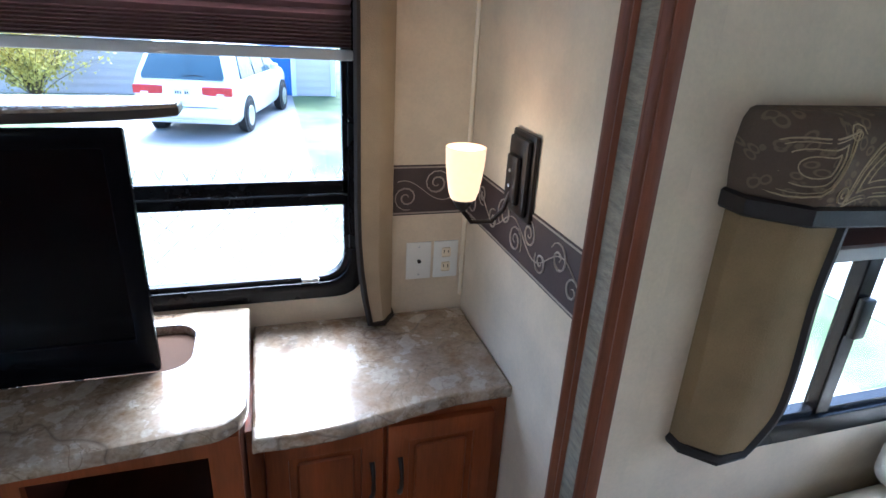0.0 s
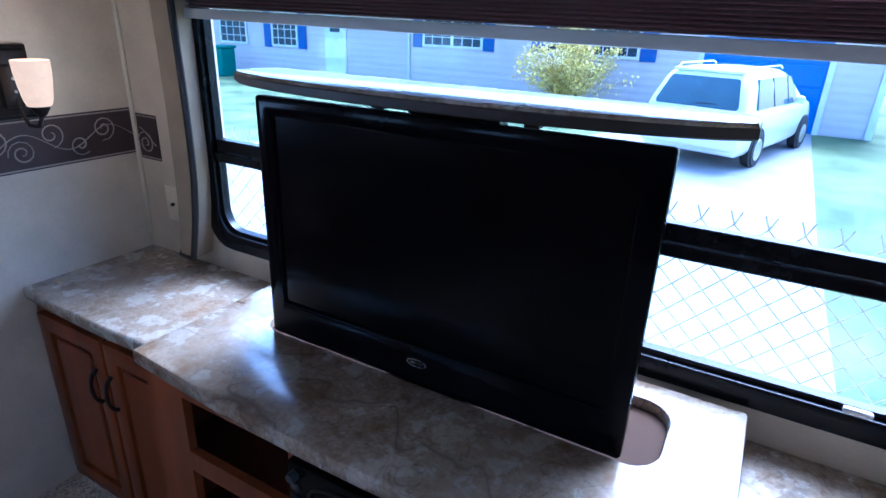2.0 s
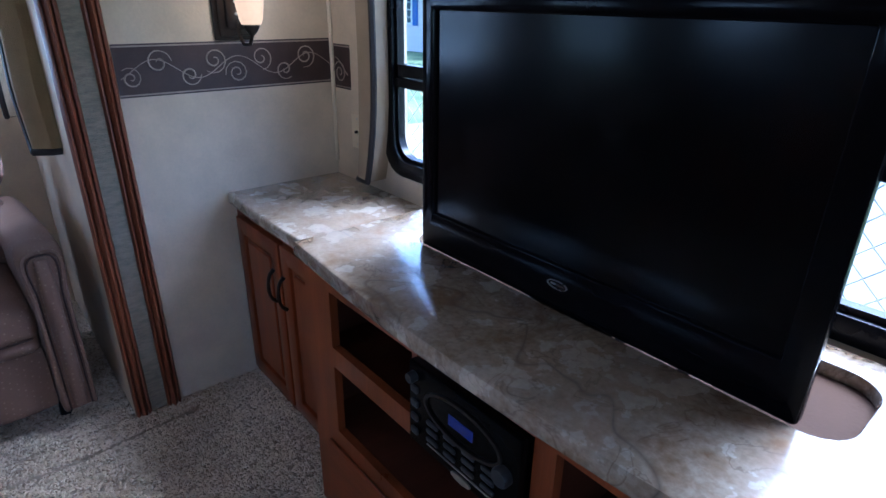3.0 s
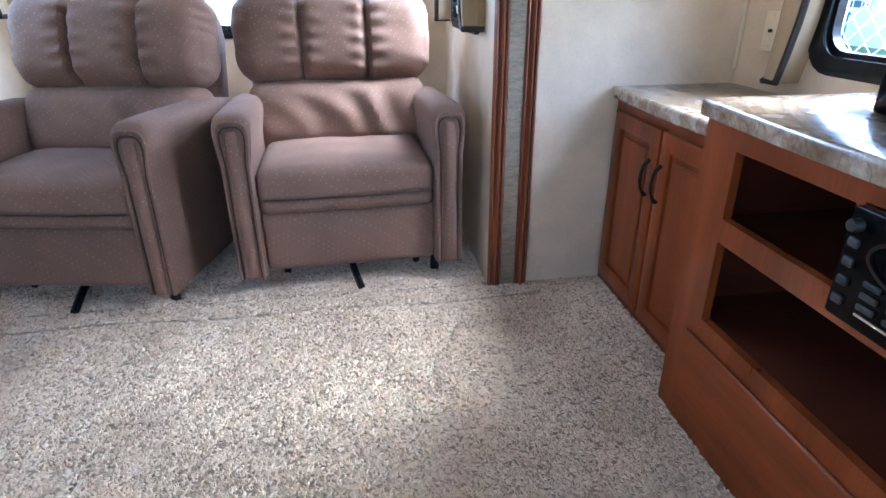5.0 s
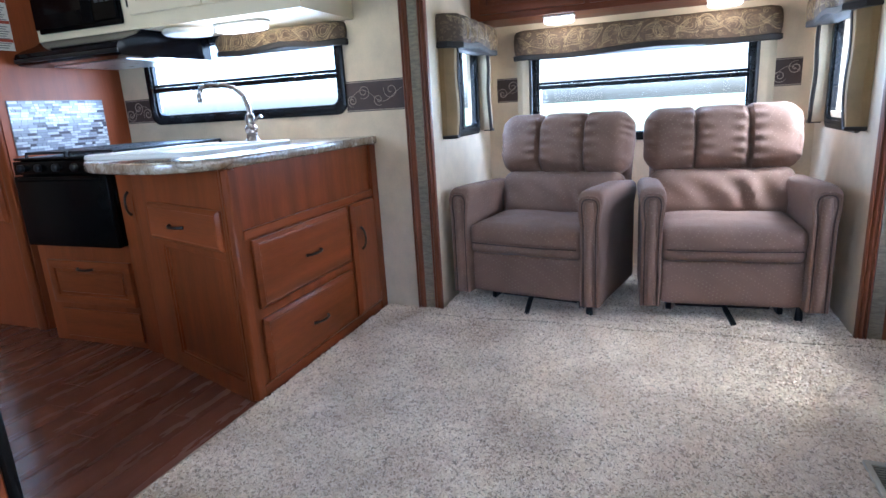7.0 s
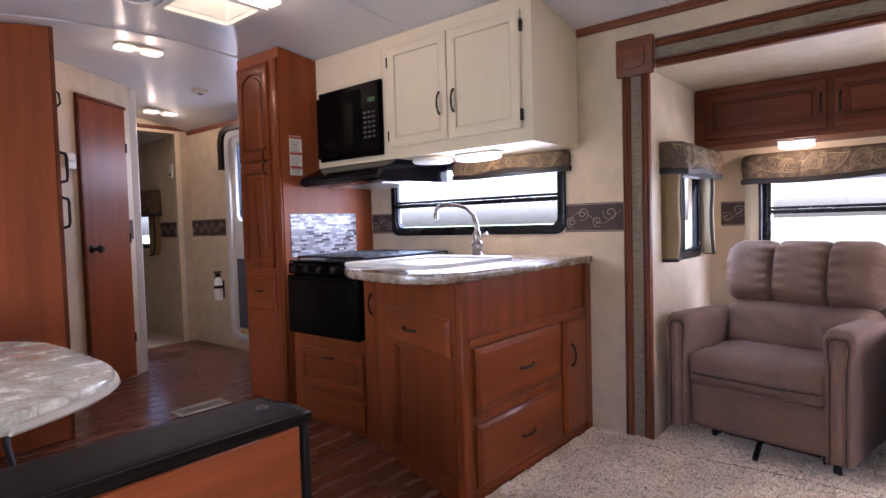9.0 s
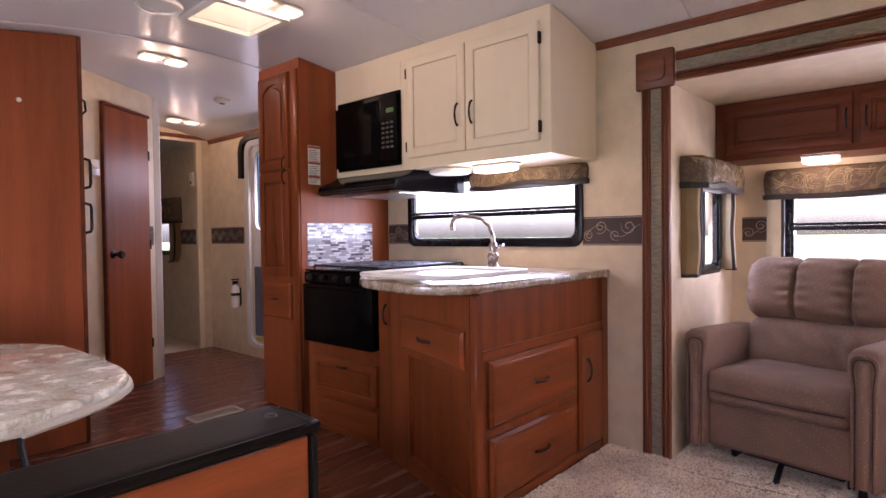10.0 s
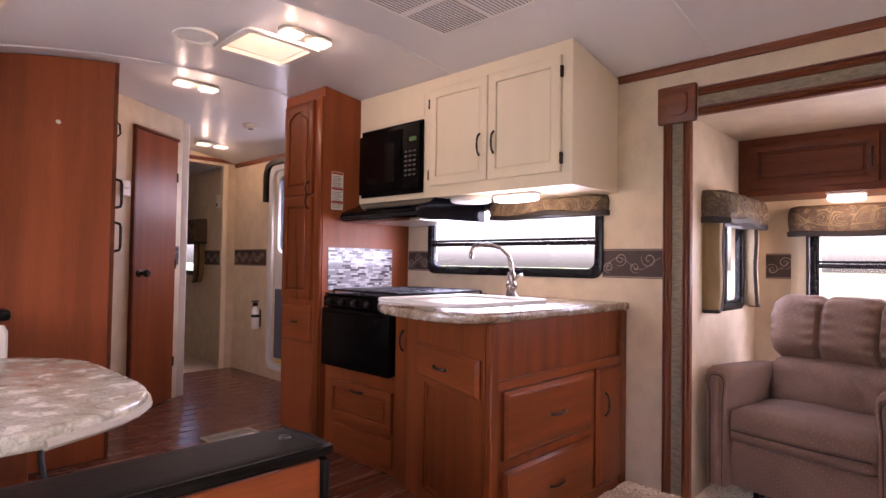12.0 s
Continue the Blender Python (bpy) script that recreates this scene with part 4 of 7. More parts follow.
# padded window wings with piping
def wing(m, a0, a1, z0, z1, depth, cloth, side, label="tan cloth window wing edged in dark piping"):
    """An upright padded box with one slanted corner beside a window; side is the edge next to the glass, which carries the piping."""
    t = thing("window_wing", m @ Vector(((a0 + a1) / 2, 0, z0)), label, "window treatment")
    n = 16
    sgn = 1 if side > 0 else -1
    near, far = (a1, a0) if side > 0 else (a0, a1)
    bm, rows, edge = bmesh.new(), [], []
    for i in range(n + 1):
        s = i / n
        z = z0 + (z1 - z0) * s
        e = near - sgn * (0.32 * abs(a1 - a0) * max(0, 1 - s / 0.24) ** 2)
        w = e - far
        plan = ((far, 0.001), (far, depth * 0.40), (far + 0.04 * w, depth * 0.47), (far + 0.40 * w, depth * 0.95), (far + 0.48 * w, depth), (e - 0.06 * w, depth), (e, depth * 0.95), (e, 0.001))
        soft = 0.003 * math.sin(s * 9 + a0 * 7)
        rows.append([bm.verts.new((a, d + (soft if d > 0.01 else 0), z)) for a, d in plan])
        edge.append((e, depth * 0.97 + soft, z))
    for a, c in zip(rows, rows[1:]):
        for j in range(8):
            bm.faces.new((a[j], a[(j + 1) % 8], c[(j + 1) % 8], c[j]))
    bm.faces.new(rows[0][::-1]), bm.faces.new(rows[-1])
    part("padding", moved(bm, m), cloth, t, smooth=25)
    w = edge[0][0] - far
    foot = [(far, 0.004, z0), (far, depth * 0.42, z0), (far + 0.42 * w, depth * 0.98, z0)]
    part("piping", moved(tube(foot + edge, 0.0095, 6), m), PIPING, t, "dark brown piping")
    return t


wing(FACE_BACK, 1.85 + 0.262, 1.85 + 0.360, 0.69, 1.98, 0.07, TANCLOTH, -1)
wing(FACE_BACK, 1.85 - 1.60, 1.85 - 1.460, 0.72, 1.98, 0.07, TANCLOTH, 1)


# pleated blinds
def blind(m, a0, a1, z0, z1, stack, droop=0.0):
    t = thing("pleated_blind", m @ Vector(((a0 + a1) / 2, 0, z0)), "brown pleated blind part drawn, with a white rail", "blind")
    lean = Matrix.Identity(4)
    lean[2][0], lean[2][3] = -droop / (a1 - a0), droop * a1 / (a1 - a0)
    m = m @ lean
    part("bottom_rail", moved(box(a0, a1, 0.016, 0.042, z0, z0 + 0.024, 0.004, 2), m), BLINDRAIL, t, "greyish white plastic rail")
    bm = bmesh.new()
    z, k, zs = z0 + 0.026, 0, []
    while z < z1:
        zs.append(z)
        z += 0.004 if z < z0 + 0.026 + stack else 0.011
    rows = [[bm.verts.new((x, 0.016 + (0.026 if i % 2 else 0.002), zz)) for x in (a0 + 0.003, a1 - 0.003)] for i, zz in enumerate(zs)]
    rows2 = [[bm.verts.new((x, 0.014 + (0.026 if i % 2 else 0.002), zz)) for x in (a0 + 0.003, a1 - 0.003)] for i, zz in enumerate(zs)]
    for r in (rows, rows2):
        for a, c in zip(r, r[1:]):
            bm.faces.new((a[0], a[1], c[1], c[0]))
    ob = part("pleats", moved(bm, m), BLIND, t, smooth=0)
    part("head_rail", moved(box(a0, a1, 0.014, 0.046, z1, z1 + 0.03, 0.003), m), WHITEPLASTIC, t)
    return t


blind(FACE_BACK, 1.85 - 1.452, 1.85 + 0.258, 1.370, 1.92, 0.06, 0.02)


# ---- recliner slide-out ----
def recliner(label):
    """A wall-hugger recliner, facing +x, its base at the origin."""
    t = thing("recliner", (0, 0, 0), label, "recliner", "recliners in the slide-out")
    part("front_panel", pillow(-0.02, 0.02, -0.288, 0.288, 0.085, 0.300, 0.016, (0.008, 0, 0), 8), UPHOLSTERY, t)
    seat = pillow(-0.60, 0.050, -0.289, 0.289, 0.292, 0.445, 0.034, (0.010, 0.0, 0.012), 20, 0.007, 3.1)
    for v in seat.verts:
        v.co.x -= 0.010 * math.exp(-((v.co.z - 0.345) / 0.008) ** 2) * (1 if v.co.x > 0 else 0)
    part("seat", seat, UPHOLSTERY, t)
    part("seat_piping", tube([(0.050, -0.268, 0.349), (0.055, -0.12, 0.347), (0.056, 0.1, 0.346), (0.050, 0.268, 0.349)], 0.003, 6), SEAM, t)
    for s in (-1, 1):
        prof = [(-0.046, 0.085), (-0.047, 0.50)] + [(-0.058 * math.copysign(abs(math.cos(math.pi * i / 12)) ** 0.6, math.cos(math.pi * i / 12)), 0.575 + 0.053 * math.sin(math.pi * i / 12) ** 0.7) for i in range(13)] + [(0.047, 0.50), (0.046, 0.085)]
        c = s * 0.334
        bm = bmesh.new()
        rows = []
        for x, k in ((-0.62, 0.97), (-0.45, 1.0), (-0.25, 1.0), (-0.08, 1.0), (0.02, 1.0), (0.045, 0.985), (0.056, 0.94), (0.06, 0.86)):
            rows.append([bm.verts.new((x, c + py * k, 0.085 + (pz - 0.085) * (k if k < 0.99 else 1) - 0.05 * max(0, -0.1 - x) + 0.004 * noise.noise(Vector((x * 9, py * 20, pz * 8))))) for py, pz in prof])
        for a, b in zip(rows, rows[1:]):
            for j in range(len(prof) - 1):
                bm.faces.new((a[j], a[j + 1], b[j + 1], b[j]))
            bm.faces.new((a[-1], a[0], b[0], b[-1]))
        bm.faces.new(rows[0]), bm.faces.new(rows[-1][::-1])
        arm = part("arm", bm, UPHOLSTERY, t, smooth=60)
        pts = [(0.060, c + py * 0.80, 0.085 + (pz - 0.085) * 0.955) for py, pz in prof]
        part("arm_piping", tube(pts, 0.0065, 6), UPHOLSTERY, arm)
        part("arm_seam", tube([(0.061, c + py * 0.62, 0.085 + (pz - 0.085) * 0.93) for py, pz in prof], 0.0028, 5), SEAM, arm)
        part("arm_front", pillow(0.035, 0.076, c - 0.021, c + 0.021, 0.09, 0.582, 0.016, (0.005, 0, 0), 6), UPHOLSTERY, arm, "narrow padded front strip")
    tilt = pose(-0.44, 0, 0.42, 0, -13, 0)
    part("back_shell", moved(pillow(-0.18, -0.05, -0.33, 0.33, -0.28, 0.50, 0.05, (0.01, 0, 0.0), 8), tilt), UPHOLSTERY, t)
    lum = pillow(-0.06, 0.105, -0.335, 0.335, -0.03, 0.228, 0.065, (0.024, 0.0, 0.0), 34, 0.006, 7.3)
    for v in lum.verts:
        q = v.co
        if q.x > 0.02:
            fold = math.sin(q.y * 38 + 3.0 * q.z * 9 + 2.4 * noise.noise(Vector((q.y * 5, q.z * 7, 1.7))))
            q.x += 0.017 * fold * max(0, 1 - abs(q.z - 0.10) / 0.13) * max(0, min(1, (q.y + 0.30) * 2.2))
    part("lumbar_cushion", moved(lum, tilt), UPHOLSTERY, t, "lumbar cushion with creased cloth")
    head = pillow(-0.08, 0.115, -0.362, 0.362, 0.215, 0.545, 0.095, (0.022, 0.004, 0.0), 44, 0.004, 11.0)
    for v in head.verts:
        q = v.co
        for g in (-0.118, 0.118):
            groove = math.exp(-((q.y - g) / 0.013) ** 2)
            q.x -= 0.036 * groove * (1 if q.x > -0.02 else 0)
            q.z -= 0.012 * groove * (1 if q.z > 0.46 else 0)
            near = math.exp(-((abs(q.y - g) - 0.035) / 0.03) ** 2)
            q.x += 0.007 * near * math.sin(q.z * 120 + 9 * g + 2 * noise.noise(Vector((q.y * 8, q.z * 9, g)))) * (1 if q.x > 0.03 else 0)
        e = (abs(q.y) - 0.30) / 0.062
        if e > 0:
            q.x += 0.007 * e * math.sin(q.z * 110 + q.y * 40 + 5 * noise.noise(Vector((q.z * 9, q.y * 3, 2.0)))) * (1 if q.x > 0 else 0.3)
    part("head_cushion", moved(head, tilt), UPHOLSTERY, t, "channel-tufted head cushion")
    # solid block added for the mechanism, to keep light off the carpet below
    part("mechanism", box(-0.56, -0.16, -0.21, 0.21, 0.012, 0.088, 0.006), BLACKPLASTIC, t, "plain black block for the rocker mechanism, added to shade the floor")
    for y in (-0.24, 0.24):
        part("runner", box(-0.56, -0.12, y - 0.012, y + 0.012, 0.0, 0.084, 0.004), BLACKPLASTIC, t)
    part("foot", lathe([(0.018, 0.0), (0.016, 0.03), (0.012, 0.086)], (-0.06, 0.30, 0.0), 12), BLACKPLASTIC, t)
    part("glide_bar", tube([(0.055, 0.02, 0.012), (-0.04, 0.0, 0.045), (-0.15, -0.01, 0.075)], 0.013, 8), BLACKPLASTIC, t, "black metal glide bar")
    return t


r1 = recliner("mauve-brown upholstered recliner with a channelled back")
r1.matrix_basis = pose(-1.848, 0.032, 0.0, 0, 0, -10.0)
copy_thing(r1, pose(-1.880, 0.945, 0.0, 0, 0, 3.0))
# this one's back sits a little askew on its seat
for child in r1.children:
    if child.name.split(".")[0] in ("head_cushion", "lumbar_cushion", "back_shell"):
        child.location.y += 0.034

# overhead cabinet with puck lamps
oc = thing("overhead_cabinet", (-2.62, 0.5, 1.48), "dark cherry overhead cabinet above the recliners", "cabinet")
FO = facing((-2.48, 0, 0), (0, 1), (1, 0))
part("body", box(SLX, -2.48, SL0 + 0.003, SL1 - 0.003, 1.482, 1.797), CHERRY_DARK, oc)
for a, b, h in ((-0.34, 0.235, 0.21), (0.265, 0.745, 0.29), (0.775, 1.35, 0.80)):
    d = door_leaf("door", FO, a, b, 1.515, 1.765, CHERRY_DARK, oc, rail=0.045)
    pull(FO @ Matrix.Translation((0, 0.019, 0)), h, 1.64, d, True, 0.09)
LENS = mat("lamp_lens", (1.0, 0.93, 0.82), 0.4, 0, 0.02, 6, 0, emit=0.5)
LENS_BASE = mat("lamp_base", (0.8, 0.78, 0.73), 0.4)


def under_lamp(x, y, z, length, watts, axis=1):
    t = thing("cabinet_lamp", (x, y, z), "lit white lens lamp under a cabinet", "lamp")
    hx, hy = (0.04, length / 2) if axis else (length / 2, 0.04)
    part("base", box(x - hx, x + hx, y - hy, y + hy, z - 0.012, z, 0.004), LENS_BASE, t)
    ob = part("lens", pillow(x - hx * 0.92, x + hx * 0.92, y - hy * 0.94, y + hy * 0.94, z - 0.042, z - 0.012, 0.012, (0, 0, 0.006), 6), LENS, t, "lit frosted lens")
    ob.visible_shadow = False
    lamp("lamp_bulb", (x, y, z - 0.03), watts, 0.012, (1.0, 0.76, 0.48))
    return t


under_lamp(-2.56, 0.09, 1.481, 0.17, 0.18)
under_lamp(-2.56, 0.92, 1.481, 0.17, 0.18)


# cornice valances
def valance(m, a0, a1, z0, z1, depth, label="brown paisley padded valance with dark lower edge"):
    """A padded box cornice with slanted ends, its lower edge waved and bound in a dark band."""
    t = thing("valance", m @ Vector(((a0 + a1) / 2, 0, z0)), label, "valance")
    n, c = 26, min(0.055, depth * 0.75)
    plan = [(a0, 0.001), (a0, depth * 0.42)]
    plan += [(a0 + c + (a1 - a0 - 2 * c) * i / n, depth) for i in range(n + 1)]
    plan += [(a1, depth * 0.42), (a1, 0.001)]
    h = z1 - z0

    def low(a):
        s = (a - a0) / (a1 - a0)
        return z0 - 0.014 * math.sin(math.pi * s) * math.sin(math.pi * 2.5 * s + 0.3)
    prof = ((0.0, 0.0), (0.3, 0.008), (0.6, 0.010), (0.85, 0.004), (0.97, -0.008), (1.0, -0.022))
    bm, rows = bmesh.new(), []
    for f, out in prof:
        row = []
        for k, (a, d) in enumerate(plan):
            lump = 0.004 * math.sin(a * 43 + f * 3)
            side = -1 if k < 2 else 1 if k > n + 2 else 0
            row.append(bm.verts.new((a + side * out * 0.7, max(0.001, d + out + lump) if d > 0.01 else 0.001, low(a) + (z1 - low(a)) * f)))
        rows.append(row)
    for a, b in zip(rows, rows[1:]):
        for j in range(len(plan) - 1):
            bm.faces.new((a[j], a[j + 1], b[j + 1], b[j]))
        bm.faces.new((a[-1], a[0], b[0], b[-1]))
    bm.faces.new(rows[0]), bm.faces.new(rows[-1][::-1])
    part("padding", moved(bm, m), PAISLEY, t, smooth=50)

    def skin(a, f):
        """A point on the padding's front, at a fraction of its height."""
        edge = min(a - a0, a1 - a)
        d = depth if edge > c else depth * (0.42 + 0.58 * max(0.0, edge) / c)
        out = 0.0
        for (fa, oa), (fb, ob) in zip(prof, prof[1:]):
            if fa <= f <= fb:
                out = oa + (ob - oa) * (f - fa) / (fb - fa)
        return Vector((a, d + out + 0.004 * math.sin(a * 43 + f * 3) + 0.0008, low(a) + (z1 - low(a)) * f))

    def stitched(pts, r):
        return moved(tube([skin(min(a1 - 0.004, max(a0 + 0.004, a)), min(0.93, max(0.06, f))) for a, f in pts], r, 4), m)
    rnd = random.Random(int(abs(a0) * 1000) + 3)
    threads, a, k = [], a0 + 0.05, 0
    while a < a1 - 0.03:
        size, turn, up = rnd.uniform(0.055, 0.075), rnd.uniform(-0.7, 0.7) + (math.pi if k % 2 else 0), rnd.uniform(0.42, 0.58)
        for scale, r in ((1.0, 0.0016), (0.86, 0.0010), (0.62, 0.0013), (0.36, 0.0012)):
            pts = []
            for i in range(27):
                th = 2 * math.pi * i / 26
                x, y = math.cos(th), math.sin(th) * abs(math.sin(th / 2)) ** 1.1 * 0.85
                y += 0.45 * max(0, x) ** 2
                x, y = x * scale * size, y * scale * size
                pts.append((a + x * math.cos(turn) - y * math.sin(turn), up + (x * math.sin(turn) + y * math.cos(turn)) / h))
            threads.append(stitched(pts, r))
        for side in (-1, 1):
            ca, cf, g = a + rnd.uniform(0.04, 0.06), 0.5 + side * rnd.uniform(0.24, 0.34), rnd.uniform(0.013, 0.022)
            threads.append(stitched([(ca + g * (1 - 0.8 * i / 15) * math.cos(i * 0.7), cf + g / h * (1 - 0.8 * i / 15) * math.sin(i * 0.7) * side) for i in range(16)], 0.0012))
        a += rnd.uniform(0.095, 0.125)
        k += 1
    part("embroidery", join(*threads), GOLDTHREAD, t, "gold paisley embroidery")["kind"] = "stuff"
    band = bmesh.new()
    mid = (a0 + a1) / 2
    loops = []
    for off, dz in ((0.006, -0.020), (0.010, -0.016), (0.010, 0.006), (0.004, 0.010)):
        loops.append([band.verts.new((a + math.copysign(off, a - mid) * (1 if k < 2 or k > n + 2 else 0), d + (off if d > 0.01 else 0), low(a) + dz)) for k, (a, d) in enumerate(plan)])
    for a, b in zip(loops, loops[1:]):
        for j in range(len(plan) - 1):
            band.faces.new((a[j], a[j + 1], b[j + 1], b[j]))
    band.faces.new(loops[0])
    part("lower_edge", moved(band, m), PIPING, t, "dark brown lower edge band")
    return t


valance(FACE_SL_NEAR, -2.66, -1.915, 1.325, 1.465, 0.11)
valance(FACE_SL_FAR, -2.66, -1.915, 1.325, 1.465, 0.11)
valance(FACE_SL_BACK, -0.21, 1.21, 1.290, 1.44, 0.09)
wing(FACE_SL_NEAR, -2.01, -1.925, 0.875, 1.318, 0.07, LEGCLOTH, -1)
wing(FACE_SL_NEAR, -2.655, -2.565, 0.875, 1.318, 0.07, PALECLOTH, 1)
wing(FACE_SL_FAR, -2.01, -1.925, 0.845, 1.318, 0.07, LEGCLOTH, -1)
wing(FACE_SL_FAR, -2.655, -2.565, 0.845, 1.318, 0.07, PALECLOTH, 1)
wing(FACE_SL_BACK, -0.205, -0.115, 0.78, 1.285, 0.06, PALECLOTH, 1)
wing(FACE_SL_BACK, 1.11, 1.20, 0.78, 1.285, 0.06, PALECLOTH, -1)


# ---- kitchen ----
KA, KB = Vector((-0.960, -1.435)), Vector((-0.713, -0.745))     # slanting cabinet front
FK = facing((KA.x, KA.y, 0), tuple(KB - KA), (KB.y - KA.y, KA.x - KB.x))
KL = (KB - KA).length
FE = facing((0, -0.742, 0), (-1, 0), (0, 1))                    # end face, a = -x
pen = thing("kitchen_cabinet", (-1.3, -1.1, 0), "cherry kitchen base cabinet with drawers and a corner door", "cabinet")
part("body", prism([(XL + 0.002, -0.742), (KB.x, -0.742), (KA.x, KA.y), (-0.985, -1.575), (XL + 0.002, -1.575)], 0.0, 0.865), CHERRY, pen, smooth=0)
part("corner_post", box(-0.749, -0.702, -0.775, -0.725, 0, 0.865, 0.006), CHERRY, pen)
for z0, z1 in ((0.335, 0.597), (0.045, 0.295)):
    d = door_leaf("drawer", FE, 0.79, 1.463, z0, z1, CHERRY_H, pen, raised=False, thick=0.026)
    pull(FE @ Matrix.Translation((0, 0.026, 0)), 1.135, (z0 + z1) / 2, d, False, 0.11)
d = door_leaf("door", FE, 1.50, 1.735, 0.045, 0.60, CHERRY, pen, raised=False, thick=0.024)
pull(FE @ Matrix.Translation((0, 0.024, 0)), 1.555, 0.43, d, True, 0.11)
part("stile", moved(box(1.735, 1.797, 0.0005, 0.018, 0.0, 0.864, 0.003), FE), CHERRY, pen)
part("rail", moved(box(0.75, 1.734, 0.0005, 0.014, 0.606, 0.642, 0.003), FE), CHERRY_H, pen)
part("toe_rail", moved(box(0.75, 1.734, 0.0005, 0.012, 0.0, 0.040, 0.003), FE), CHERRY_H, pen)
d = door_leaf("drawer", FK @ Matrix.Translation((0, 0.0165, 0)), 0.140, KL - 0.026, 0.572, 0.722, CHERRY_H, pen, raised=False, thick=0.022)
pull(FK @ Matrix.Translation((0, 0.0395, 0)), 0.405, 0.645, d, False, 0.11)
part("face_frame", moved(moved(wall_panel(KL - 0.004, 0.0, 0.864, 0.016, [(0.196, KL - 0.044, 0.070, 0.545)]), Matrix.Translation((0.002, 0.017, 0))), FK), CHERRY, pen, smooth=0)
part("panel_bead", moved(upright(ring(rrect(0.199, KL - 0.041, 0.071, 0.544, 0.002, 1), rrect(0.208, KL - 0.050, 0.080, 0.535, 0.002, 1), 0.001, 0.010, 0.003)), FK), CHERRY, pen)
pull(facing((-0.972, -1.50, 0), (0, 1), (1, 0)), 0.0, 0.70, pen, True, 0.10)

# worktop with a rounded corner
KT = [(XL + 0.001, -1.60), (-0.99, -1.60), (-0.955, -1.56)] + [(-0.90 + 0.34 * math.sin(math.pi / 2 * i / 14), -1.50 + 0.62 * (1 - math.cos(math.pi / 2 * i / 14))) for i in range(15)] + [(-0.59, -0.80), (-0.64, -0.745), (-0.72, -0.713), (XL + 0.001, -0.713)]
solid("countertop", prism(KT, 0.866, 0.905, 0.009, 3), LAMINATE, "stone-look laminate kitchen top with a rounded corner", "countertop")

sk = thing("sink", (-1.27, -1.2, 0.905), "white moulded double sink set in the counter", "sink")
part("rim", ring(rrect(-1.43, -0.76, -1.50, -0.93, 0.08), rrect(-1.40, -0.82, -1.45, -0.95, 0.06), 0.9055, 0.922, 0.005), WHITEPLASTIC, sk)
part("basin", ring(rrect(-1.405, -0.815, -1.455, -0.945, 0.06), rrect(-1.37, -0.85, -1.42, -0.98, 0.06), 0.9056, 0.918), WHITEPLASTIC, sk)
part("bottom", box(-1.38, -0.84, -1.43, -0.97, 0.9055, 0.9075), WHITEPLASTIC, sk)

fa = thing("faucet", (-1.47, -1.21, 0.906), "brushed nickel gooseneck faucet", "faucet")
fb = Vector((-1.47, -1.21, 0.906))
part("base", lathe([(0.042, 0), (0.042, 0.010), (0.030, 0.022), (0.024, 0.05), (0.030, 0.06), (0.030, 0.078), (0.020, 0.09), (0.024, 0.12), (0.017, 0.14)], fb, 20), NICKEL, fa)
neck = [(-1.47, -1.21, 1.03), (-1.47, -1.212, 1.08), (-1.47, -1.232, 1.135), (-1.465, -1.275, 1.172), (-1.46, -1.33, 1.188), (-1.455, -1.41, 1.192), (-1.45, -1.455, 1.186), (-1.45, -1.472, 1.165)]
part("neck", tube(neck, [0.013, 0.012, 0.011, 0.011, 0.011, 0.011, 0.012, 0.013], 12), NICKEL, fa)
part("spout", lathe([(0.011, 0.0), (0.013, 0.012), (0.013, 0.03), (0.010, 0.045)], (-1.45, -1.475, 1.115), 14), NICKEL, fa)
part("lever", tube([(-1.47, -1.20, 1.0), (-1.475, -1.17, 1.03), (-1.48, -1.15, 1.035)], [0.008, 0.007, 0.009], 10), NICKEL, fa)
part("lever", tube([(-1.47, -1.215, 0.98), (-1.44, -1.19, 0.99), (-1.42, -1.175, 0.992)], [0.008, 0.007, 0.009], 10), NICKEL, fa)

# stove
sv = thing("stove", (-1.38, -1.88, 0.5), "black gas range with cast grates", "stove")
FS = facing((-0.975, 0, 0), (0, 1), (1, 0))
part("body", box(XL + 0.05, -0.99, -2.175, -1.60, 0.50, 0.895, 0.004), STOVEBLACK, sv)
part("oven_door", moved(box(-2.172, -1.583, 0.0, 0.030, 0.50, 0.826, 0.008, 2), FS), STOVEBLACK, sv, "glossy black oven door")
part("control_panel", moved(join(box(-2.172, -1.583, -0.01, 0.020, 0.831, 0.893, 0.006, 2)), FS), STOVEBLACK, sv)
part("oven_handle", moved(tube([(-2.13, 0.03, 0.808), (-2.12, 0.044, 0.812), (-1.63, 0.044, 0.812), (-1.62, 0.03, 0.808)], 0.007, 8), FS), STOVEBLACK, sv)
for i in range(5):
    part("knob", moved(lathe([(0.018, 0), (0.017, 0.016), (0.012, 0.02)], (0, 0, 0), 14), FS @ pose(-2.11 + 0.115 * i, 0.020, 0.862, -90)), BLACKPLASTIC, sv)
part("cooktop", box(XL + 0.05, -0.965, -2.178, -1.598, 0.896, 0.908, 0.004), STOVEBLACK, sv)
